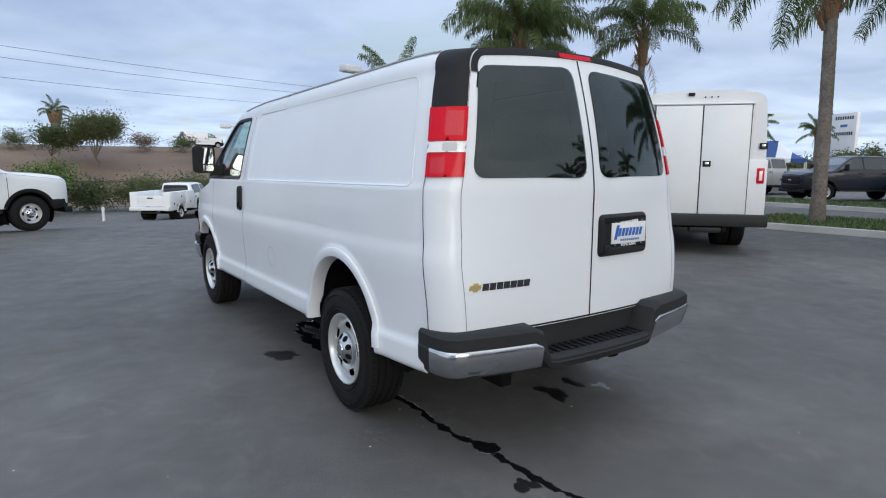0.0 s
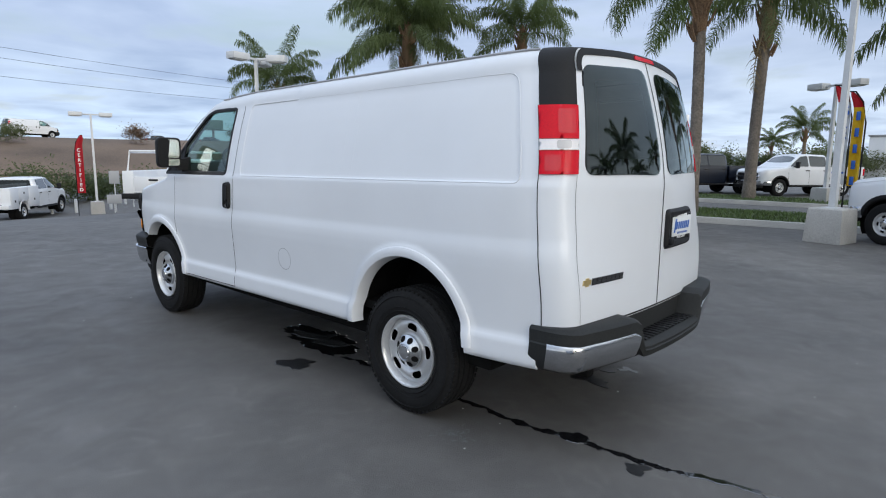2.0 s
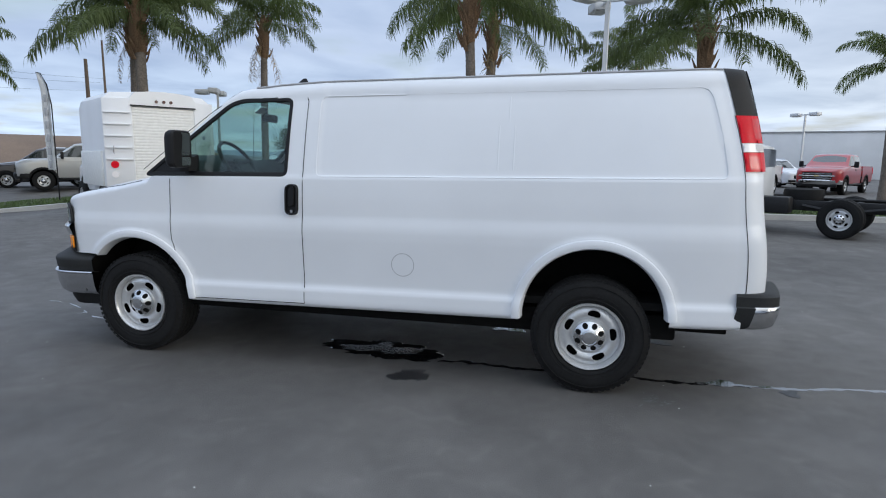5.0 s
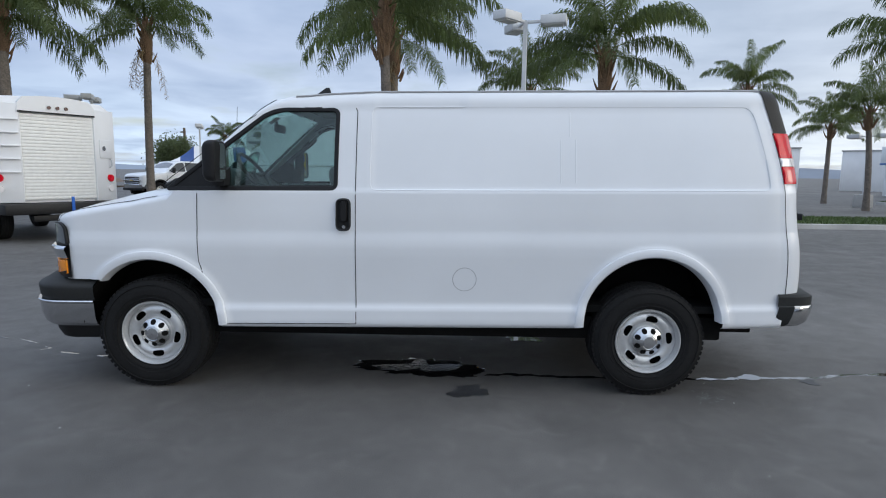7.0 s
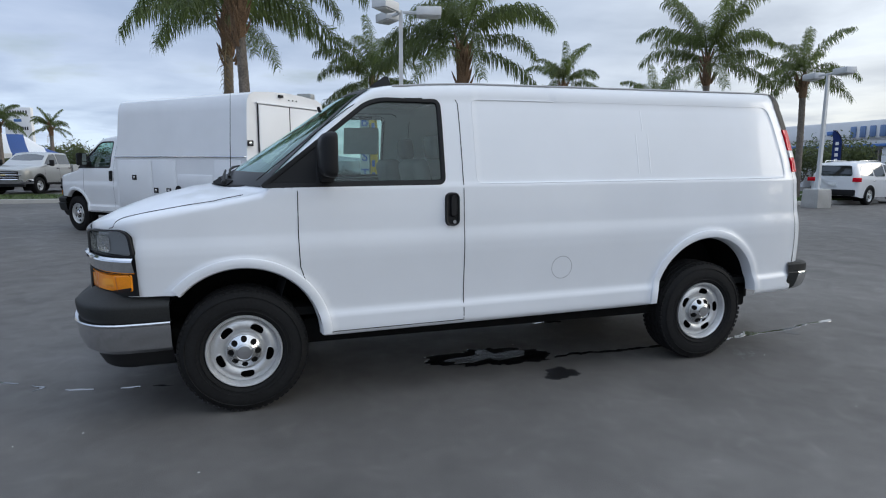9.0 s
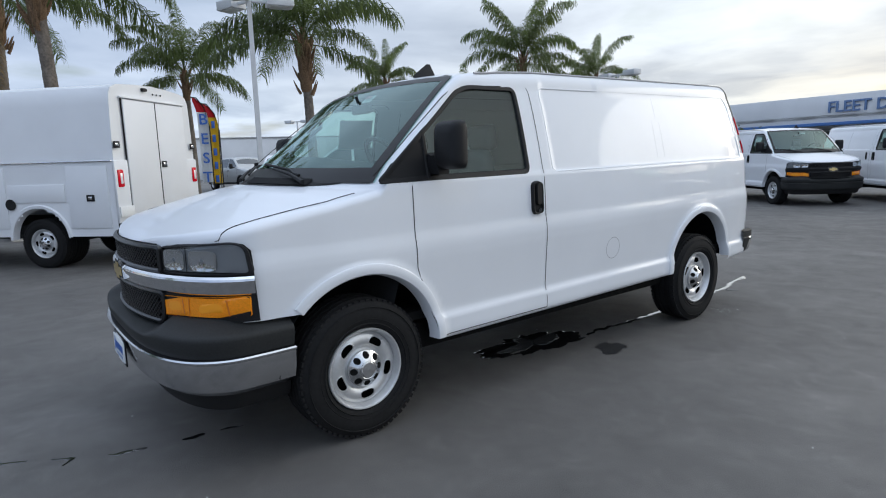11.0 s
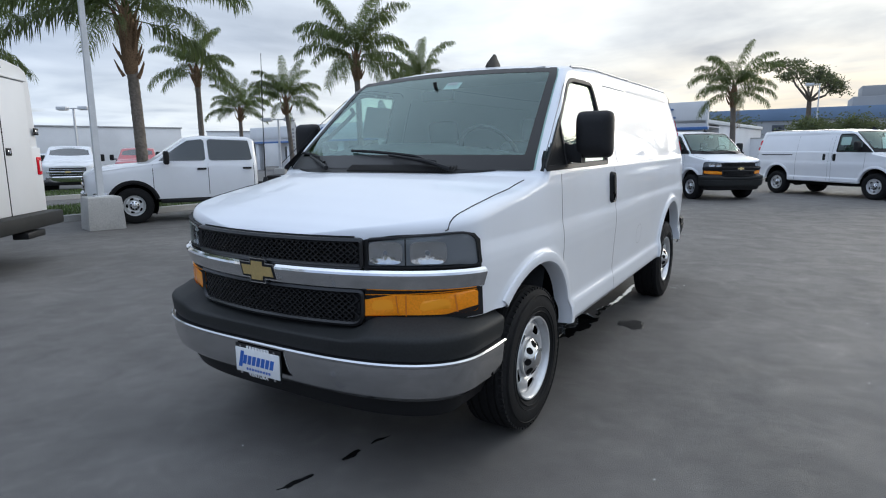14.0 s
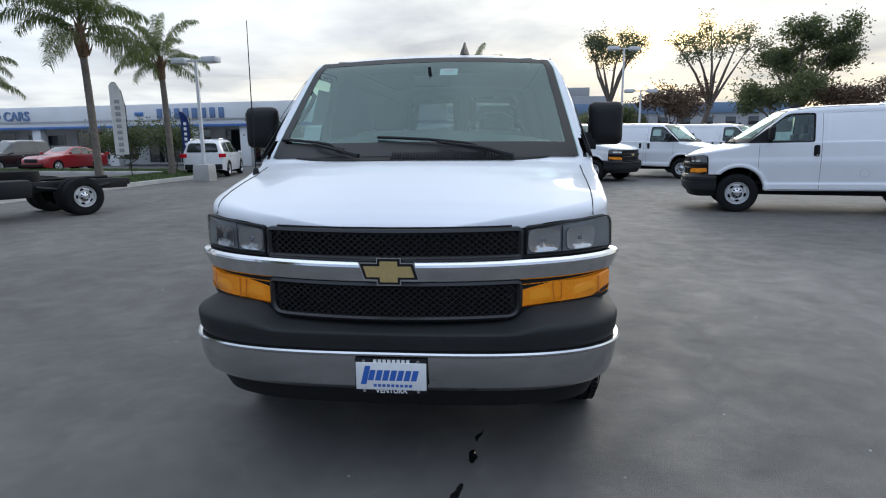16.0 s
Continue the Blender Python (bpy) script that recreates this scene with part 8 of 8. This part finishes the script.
# utility poles and wires
for x, y, top in ((69.0, 67.0, 12.3), (-62.0, 18.0, 12.0), (37.2, 39.9, 8.1), (58.9, 30.4, 5.9)):
    u = thing("utility_pole", pose(x, y, bank_z(x, y) if math.hypot(x, y) > 45 else -1.6, 0, 0, 40), "wooden utility pole with crossarms", "utility pole", "utility poles")
    part("pole", add_tube(bm_new(), [(0, 0, 0), (0, 0, top + 1.6)], [0.2, 0.13], 8), WOOD, u)
    for k in range(3):
        part("crossarm", add_box(bm_new(), (0.5, 0, top + 1.2 - 0.9 * k), (1.7, 0.12, 0.14), 0.01), WOOD, u)
for k, dz_ in enumerate((0.0, -0.55, -1.6)):
    pts = []
    for i in range(41):
        t = i / 40
        pts.append((-62 + 131 * t, 18 + 49 * t + 0.8 * k, 11.9 + dz_ + 0.3 * t - 3.9 * 4 * t * (1 - t)))
    solid("power_line", add_tube(bm_new(), pts, 0.011, 4), SEAL, "thin black overhead power line", "cable", "power lines")

# vehicles on the freeway edge, far up on the bank
for x, y, h, kind in ((14.5, 81.0, 80, "van"), (52.0, 113.0, 75, "pick"), (43.0, 116.0, 75, "pick2")):
    z = bank_z(x, y)
    if kind == "van":
        copy_thing(fleet, Matrix.Translation((x, y, z)) @ pose(0, 0, 0, 0, 0, -h))
    else:
        build_pickup(pose(x, y, z, 0, 0, -h), "dark pickup far off on the freeway embankment", GREYPAINT if kind == "pick" else BLACKPAINT, chrome=False, group="freeway traffic")

# distant hill line; its haze is mixed into the base colours
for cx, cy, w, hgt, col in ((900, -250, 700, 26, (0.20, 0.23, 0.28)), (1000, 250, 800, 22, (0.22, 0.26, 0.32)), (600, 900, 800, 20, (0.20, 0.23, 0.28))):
    bm = bm_new()
    a = math.atan2(cy, cx)
    rows = []
    for j in range(5):
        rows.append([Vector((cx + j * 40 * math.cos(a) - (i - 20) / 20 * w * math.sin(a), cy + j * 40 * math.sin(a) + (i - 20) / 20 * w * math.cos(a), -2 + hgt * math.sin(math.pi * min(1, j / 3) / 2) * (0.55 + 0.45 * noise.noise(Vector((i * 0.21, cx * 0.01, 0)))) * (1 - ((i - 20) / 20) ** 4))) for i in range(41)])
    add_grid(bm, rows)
    solid("backdrop", bm, material("hazy_hills", col, 0.95, blotch=0.15, blotch_scale=0.01), "hills on the horizon tinted blue-grey with painted haze", "hills", kind="structure")

# ---- palms ----
def leafy(m, color, share=0.35):
    """Let a leaf material pass light through its thin blade."""
    t = m.node_tree
    body = t.nodes["Principled BSDF"]
    glow_through = t.nodes.new("ShaderNodeBsdfTranslucent")
    glow_through.inputs[0].default_value = (*color, 1)
    both = t.nodes.new("ShaderNodeMixShader")
    both.inputs[0].default_value = share
    t.links.new(body.outputs[0], both.inputs[1])
    t.links.new(glow_through.outputs[0], both.inputs[2])
    t.links.new(both.outputs[0], t.nodes["Material Output"].inputs[0])


TRUNK = material("palm_trunk_bark", (0.165, 0.14, 0.118), 0.9, grain=0.3, scale=18, bump=0.5, blotch=0.2, blotch_scale=3)
BOOT = material("palm_boot_fibre", (0.17, 0.105, 0.06), 0.9, grain=0.35, scale=25, bump=0.4)
FROND = material("palm_frond_green", (0.070, 0.090, 0.036), 0.6, vary=0.3, island=0.3, spec=0.3)
DEADFROND = material("dry_palm_frond", (0.26, 0.19, 0.10), 0.85, vary=0.2, island=0.2)
leafy(FROND, (0.20, 0.26, 0.08), 0.4)
RACHIS = material("palm_rib", (0.14, 0.15, 0.06), 0.6)


def frond_mesh(name, length, up, droop, seed, mat, leaf=0.56, pairs=105):
    """One feather leaf starting at the origin along +x: arched rib with hanging leaflets."""
    rnd = random.Random(seed)
    verts, faces = [], []
    pts, p, a = [], Vector((0, 0, 0)), up
    n = 24
    for i in range(n + 1):
        pts.append(p.copy())
        p += Vector((math.cos(a), 0, math.sin(a))) * length / n
        a -= droop / n * (0.5 + 1.1 * i / n)

    def at(t):
        k = min(n - 1, int(t * n))
        return pts[k].lerp(pts[k + 1], t * n - k), (pts[k + 1] - pts[k]).normalized()
    for i in range(n):
        r0, r1 = 0.022 * (1 - i / n) + 0.004, 0.022 * (1 - (i + 1) / n) + 0.004
        b = len(verts)
        for q, r in ((pts[i], r0), (pts[i + 1], r1)):
            verts += [tuple(q + Vector((0, -r, 0))), tuple(q + Vector((0, 0, r))), tuple(q + Vector((0, r, 0)))]
        faces += [(b, b + 1, b + 4, b + 3), (b + 1, b + 2, b + 5, b + 4), (b + 2, b, b + 3, b + 5)]
    for i in range(pairs):
        t = 0.16 + 0.84 * i / (pairs - 1)
        for s in (-1, 1):
            q, d = at(min(0.999, t + rnd.uniform(-0.006, 0.006)))
            ln = leaf * (0.40 + 0.60 * math.sin(math.pi * min(1, (t * 0.80 + 0.12)))) * rnd.uniform(0.78, 1.12)
            upv = d.cross(Vector((0, 1, 0))) * -1
            # leaflets spring in several ranks, then hang under their own weight
            out = (Vector((0, s, 0)) * rnd.uniform(0.45, 1.0) + d * rnd.uniform(0.30, 0.80) + upv * rnd.uniform(-0.35, 0.75)).normalized()
            w = 0.0125 * rnd.uniform(0.8, 1.25)
            side = d * w
            m1 = q + out * ln * 0.42
            e = (out * 0.55 + Vector((0, 0, -1)) * rnd.uniform(0.55, 1.25)).normalized()
            m2 = m1 + e * ln * 0.36
            e2 = (e * 0.6 + Vector((0, 0, -1)) * rnd.uniform(0.3, 0.9)).normalized()
            m3 = m2 + e2 * ln * 0.30
            b = len(verts)
            verts += [tuple(q - side * 0.6), tuple(q + side * 0.6), tuple(m1 + side), tuple(m1 - side), tuple(m2 + side * 0.8), tuple(m2 - side * 0.8), tuple(m3)]
            faces += [(b, b + 1, b + 2, b + 3), (b + 3, b + 2, b + 4, b + 5), (b + 5, b + 4, b + 6)]
    me = bpy.data.meshes.new(name)
    me.from_pydata(verts, [], faces)
    me.materials.append(mat)
    return me


FRONDS = []
for k, (u, dr) in enumerate(((1.38, 0.9), (1.20, 1.3), (1.02, 1.55), (0.84, 1.65), (0.62, 1.60), (0.36, 1.45), (0.05, 1.15), (0.95, 1.95))):
    FRONDS.append(frond_mesh("frond", 2.75, u, dr, 10 + k, FROND))
DEAD = [frond_mesh("dry_frond", 1.7, -0.9, 0.8, 40, DEADFROND, 0.35, 30), frond_mesh("dry_frond", 2.0, -1.15, 0.5, 41, DEADFROND, 0.4, 30)]


def build_palm(x, y, h, seed, scale=1.0, lean=(0.0, 0.0), n=30, dry=3, r=0.135, label="queen palm with arching green fronds", z=None):
    rnd = random.Random(seed)
    z0 = (ground_z(x, y) if z is None else z)
    p = thing("palm_tree", pose(x, y, z0), label, "palm tree", "queen palms")
    h = h - z0
    rings = []
    m = int(h / 0.09)
    for i in range(m + 1):
        t = i / m
        rr = r * (1.25 - 0.25 * min(1, t * 6)) * (1 - 0.16 * t) * (1 + (0.05 if i % 2 else 0.0) + rnd.uniform(-0.02, 0.02))
        cx, cy = lean[0] * t * t, lean[1] * t * t
        rings.append([Vector((cx + rr * math.cos(a), cy + rr * math.sin(a), h * t + 0.02 * math.sin(a * 2 + i))) for a in (2 * math.pi * k / 14 for k in range(14))])
    bm = bm_new()
    add_rings(bm, rings)
    part("trunk", bm, TRUNK, p, "ringed grey-brown trunk", angle=60)
    top = Vector((lean[0], lean[1], h))
    bm = bm_new()
    hb = 0.95 * scale
    big = 1.0 if r >= 0.15 else 0.35
    add_rings(bm, [[top + Vector((q * math.cos(a), q * math.sin(a), zz)) for a in (2 * math.pi * k / 12 for k in range(12))] for zz, q in ((-0.75 * big, r * 0.86), (-0.62 * big, r * (0.90 + 0.22 * big)), (-0.2, r * (0.95 + 0.33 * big)), (0.15, r * (1.05 + 0.37 * big)), (0.4 * hb, r * (1.05 + 0.30 * big)), (0.75 * hb, r * 0.95), (hb, r * 0.4))])
    for k in range(int(40 * big)):
        a, zz = rnd.random() * 6.28, rnd.uniform(-0.75 * big, 0.7) * hb
        d = Vector((math.cos(a), math.sin(a), 0))
        b0 = top + d * r * 1.15 + Vector((0, 0, zz))
        add_tube(bm, [b0, b0 + d * 0.10 + Vector((0, 0, 0.18)), b0 + d * 0.20 + Vector((0, 0, 0.42))], [0.05, 0.035, 0.012], 5)
    part("crown_shaft", bm, BOOT, p, "brown fibrous leaf bases")
    n = int(n * 1.05)
    for k in range(n):
        t = k / n
        idx = min(6, int(t * 7 + rnd.uniform(-0.4, 0.6))) if k % 7 else 7
        o = new("frond", FRONDS[max(0, idx)])
        o.parent = p
        a = k * 137.5 + rnd.uniform(-14, 14)
        s = scale * rnd.uniform(0.86, 1.1)
        o.matrix_basis = Matrix.Translation(top + Vector((0, 0, hb * (0.95 - 0.45 * t)))) @ pose(0, 0, 0, rnd.uniform(-14, 14), rnd.uniform(-8, 8), a) @ Matrix.Diagonal((s, s, s, 1))
    for k in range(dry):
        o = new("dry_frond", DEAD[k % 2])
        o.parent = p
        o.matrix_basis = Matrix.Translation(top + Vector((0, 0, 0.15 * hb))) @ pose(0, 0, 0, 0, rnd.uniform(-10, 10), rnd.random() * 360) @ Matrix.Diagonal((scale, scale, scale, 1))
    return p


build_palm(13.23, 3.35, 5.6, 1, 1.32, (0.05, 0.15), dry=0, n=24, r=0.16)
build_palm(21.44, 4.09, 6.5, 2, 1.55, (0.10, -0.1), dry=1, n=26, r=0.21)
build_palm(13.44, -3.30, 4.40, 3, 1.22, (0.0, 0.1), dry=0, n=22, r=0.155)
build_palm(15.45, 16.75, 6.1, 4, 1.45, (0.05, 0.1), dry=0, n=26, r=0.22)
build_palm(15.95, 17.6, 6.1, 14, 1.20, (0.3, 0.1), dry=2, n=22, r=0.17)
build_palm(20.9, 14.7, 6.75, 5, 1.25, (0.05, -0.1), dry=4, n=22, r=0.17)
build_palm(12.3, 22.5, 4.20, 6, 1.0, (0.1, 0.0), dry=2, n=22)
build_palm(22.4, -2.2, 4.45, 7, 1.12, (0.0, 0.1), dry=0, n=20)
build_palm(22.85, -12.15, 4.95, 8, 0.85, (-0.1, 0.1), dry=0, n=20)
build_palm(22.8, -17.95, 3.95, 9, 0.88, (0.1, 0.2), dry=0, n=20)
build_palm(30.2, -20.6, 3.95, 10, 0.85, (0.0, 0.0), dry=0, n=20)
build_palm(13.83, -13.15, 4.70, 11, 1.02, (0.06, 0.05), dry=0, n=22)
build_palm(13.84, -17.95, 4.45, 12, 0.78, (0.05, 0.06), dry=0, n=20)
build_palm(1.0, -25.5, 3.75, 13, 0.85, (0.1, 0.0), dry=1, n=20)
build_palm(42.5, 16.2, 3.5, 16, 0.5, dry=1, n=20)
build_palm(34.7, 16.6, 3.3, 18, 0.55, dry=0, n=20)
build_palm(47.2, 7.4, 3.3, 19, 0.85, dry=1, n=20)
build_palm(60.0, 12.6, 2.9, 20, 0.7, dry=1, n=20)
build_palm(-0.4, 76.0, 6.6, 22, 0.7, dry=14, n=16, r=0.5, label="short shaggy fan palm on the embankment", z=bank_z(-0.4, 76))
# ---- broad-leaved trees, bushes ----
BARK = material("grey_tree_bark", (0.14, 0.115, 0.095), 0.9, grain=0.25, scale=12, bump=0.4)
LEAF_EUC = material("eucalyptus_leaf", (0.070, 0.080, 0.050), 0.6, island=0.35)
LEAF_DARK = material("dark_green_leaf", (0.042, 0.064, 0.024), 0.6, island=0.35)
LEAF_OLIVE = material("olive_leaf", (0.075, 0.088, 0.035), 0.65, island=0.35)
LEAF_DRY = material("dry_brown_twig", (0.13, 0.085, 0.055), 0.85, island=0.3)
LEAF_BRIGHT = material("bright_shrub_leaf", (0.085, 0.135, 0.025), 0.6, island=0.3)


for m_ in (LEAF_EUC, LEAF_DARK, LEAF_OLIVE):
    leafy(m_, (0.19, 0.22, 0.09), 0.4)


def build_tree(x, y, h, spread, seed, leaf, clumps=70, leaves=70, start=0.4, size=0.22, flat=0.6, z=0.0, label="", name="tree", category="tree", limbs=7, clump_r=0.9):
    rnd = random.Random(seed)
    tr = thing(name, pose(x, y, z), label, category)
    bm = bm_new()
    tips = []
    base = [Vector((0, 0, 0)), Vector((rnd.uniform(-0.3, 0.3), rnd.uniform(-0.3, 0.3), h * start * 0.6)), Vector((rnd.uniform(-0.5, 0.5), rnd.uniform(-0.5, 0.5), h * start))]
    r0 = 0.022 * h
    add_tube(bm, base, [r0 * 1.3, r0, r0 * 0.8], 8)
    for k in range(limbs):
        a = 2 * math.pi * k / limbs + rnd.uniform(-0.4, 0.4)
        e = rnd.uniform(0.35, 1.0)
        end = Vector((math.cos(a) * spread * e, math.sin(a) * spread * e, h * rnd.uniform(0.72, 0.95) - 0.12 * h * e))
        mid = base[2].lerp(end, 0.5) + Vector((rnd.uniform(-0.4, 0.4), rnd.uniform(-0.4, 0.4), rnd.uniform(-0.3, 0.5)))
        add_tube(bm, [base[2], mid, end], [r0 * 0.6, r0 * 0.38, r0 * 0.12], 6)
        for q in range(4):
            s = rnd.uniform(0.45, 1.0)
            b0 = mid.lerp(end, s)
            t = b0 + Vector((rnd.uniform(-1, 1), rnd.uniform(-1, 1), rnd.uniform(0.0, 0.9))) * spread * 0.35
            add_tube(bm, [b0, b0.lerp(t, 0.5) + Vector((0, 0, 0.15)), t], [r0 * 0.2, r0 * 0.12, r0 * 0.05], 5)
            tips.append(t)
        tips.append(end)
    part("trunk", bm, BARK, tr, "bare grey trunk and limbs")
    verts, faces = [], []
    for c in range(clumps):
        t = rnd.choice(tips) + Vector((rnd.gauss(0, 0.35), rnd.gauss(0, 0.35), rnd.gauss(0.1, 0.25))) * clump_r
        cr = clump_r * rnd.uniform(0.5, 1.1)
        for q in range(leaves):
            d = Vector((rnd.gauss(0, 0.5), rnd.gauss(0, 0.5), rnd.gauss(0, 0.5) * flat)) * cr
            p = t + d
            u = Vector((rnd.uniform(-1, 1), rnd.uniform(-1, 1), rnd.uniform(-1, 0.6))).normalized() * size * rnd.uniform(0.6, 1.3)
            w = u.cross(Vector((rnd.uniform(-1, 1), rnd.uniform(-1, 1), rnd.uniform(-1, 1)))).normalized() * size * 0.22
            b = len(verts)
            verts += [tuple(p), tuple(p + u * 0.5 + w), tuple(p + u), tuple(p + u * 0.5 - w)]
            faces.append((b, b + 1, b + 2, b + 3))
    me = bpy.data.meshes.new("crown")
    me.from_pydata(verts, [], faces)
    me.materials.append(leaf)
    o = new("crown", me)
    o.parent = tr
    return tr


build_tree(-13.0, -62.0, 15.2, 3.9, 1, LEAF_EUC, 75, 70, 0.36, 0.30, 1.05, label="tall open eucalyptus with grey limbs", clump_r=1.0)
build_tree(-20.8, -55.0, 13.6, 4.3, 2, LEAF_EUC, 66, 56, 0.34, 0.28, 1.0, label="tall open eucalyptus with sparse crown", clump_r=0.9)
build_tree(-27.0, -50.0, 12.5, 4.2, 3, LEAF_DARK, 130, 110, 0.30, 0.30, 0.8, label="dense dark green tree", clump_r=1.1)
build_tree(-1.7, -63.0, 11.3, 3.4, 4, LEAF_EUC, 70, 65, 0.55, 0.28, 0.4, label="slim tree with an umbrella crown", clump_r=0.9, limbs=6)
build_tree(-24.0, -46.0, 7.0, 3.2, 5, LEAF_OLIVE, 80, 80, 0.3, 0.3, 0.8, label="olive green tree beside the wall")
for k, (x, y, h) in enumerate(((-32.0, -44.0, 7.0), (-36.0, -40.0, 6.5), (-29.0, -47.5, 6.0), (-15.5, -47.0, 6.0), (-39.0, -34.0, 6.0))):
    build_tree(x, y, h, 3.4, 50 + k, LEAF_DRY, 90, 70, 0.25, 0.28, 0.8, label="leafless brown shrubby tree")
for k, (x, y, h, s) in enumerate(((-3.0, -47.0, 3.6, 2.6), (-7.5, -47.0, 3.2, 2.6), (4.0, -47.0, 3.6, 1.8), (-11.0, -46.5, 3.8, 2.2), (9.0, -60.0, 5.0, 3.0))):
    build_tree(x, y, h, s, 60 + k, LEAF_DARK if k % 2 == 0 else LEAF_OLIVE, 60, 90, 0.2, 0.26, 0.9, label="rounded green shrub behind the wall", name="bush", category="bush")
# trees on and below the embankment
build_tree(2.2, 62.0, 4.6, 2.6, 70, LEAF_OLIVE, 110, 120, 0.2, 0.24, 0.9, z=bank_z(2.2, 62), label="wide olive-green tree on the dry bank", clump_r=1.1)
build_tree(-0.8, 64.0, 3.4, 1.6, 71, LEAF_DARK, 50, 90, 0.2, 0.24, 0.9, z=bank_z(-0.8, 64), label="dark green tree on the dry bank")
build_tree(-2.5, 40.0, 2.6, 1.6, 72, LEAF_BRIGHT, 70, 110, 0.2, 0.18, 0.8, z=-1.6, label="bright green rounded shrub", name="bush", category="bush")
for k in range(6):
    x, y = (-4 + 9 * k + 3 * math.sin(k * 2.1)), 72 - 1.2 * k
    build_tree(x, y, 1.2, 0.9, 80 + k, LEAF_DRY if k % 2 else LEAF_OLIVE, 30, 60, 0.2, 0.2, 0.8, z=bank_z(x, y), label="low dry shrub on the bank", name="bush", category="bush", limbs=5)
for k in range(15):
    b = radians(-14 + 4.6 * k)
    x, y = 41.5 * math.sin(b), 41.5 * math.cos(b)
    build_tree(x, y, 1.5 + 0.25 * math.sin(k * 1.7), 1.5, 100 + k, LEAF_OLIVE if k % 3 else LEAF_DARK, 50, 80, 0.15, 0.2, 0.9, z=-1.65, label="scrubby olive hedge shrub below the rail", name="bush", category="bush", limbs=6)
build_tree(43.0, 24.1, 3.6, 1.6, 130, LEAF_DARK, 70, 110, 0.25, 0.22, 0.9, z=ground_z(43, 24), label="small round green street tree")
build_tree(21.3, -26.3, 2.2, 1.0, 131, LEAF_DARK, 40, 80, 0.3, 0.2, 0.8, label="small planted shrub by the showroom", name="bush", category="bush")
build_tree(18.5, -26.5, 2.4, 1.0, 132, LEAF_DARK, 40, 80, 0.3, 0.2, 0.8, label="small planted shrub by the showroom", name="bush", category="bush")
build_tree(12.5, -27.6, 2.3, 1.2, 133, LEAF_DARK, 40, 80, 0.3, 0.2, 0.8, label="small planted shrub by the showroom", name="bush", category="bush")
for k in range(9):
    x, y = 60.5 + 1.5 * math.sin(k * 2.1), 4.5 + 2.6 * k
    build_tree(x, y, 1.9 + 0.5 * math.sin(k * 1.3), 1.9, 140 + k, LEAF_DARK if k % 2 else LEAF_OLIVE, 40, 70, 0.2, 0.26, 0.9, z=ground_z(x, y), label="dark green shrub across the street", name="bush", category="bush", limbs=5)
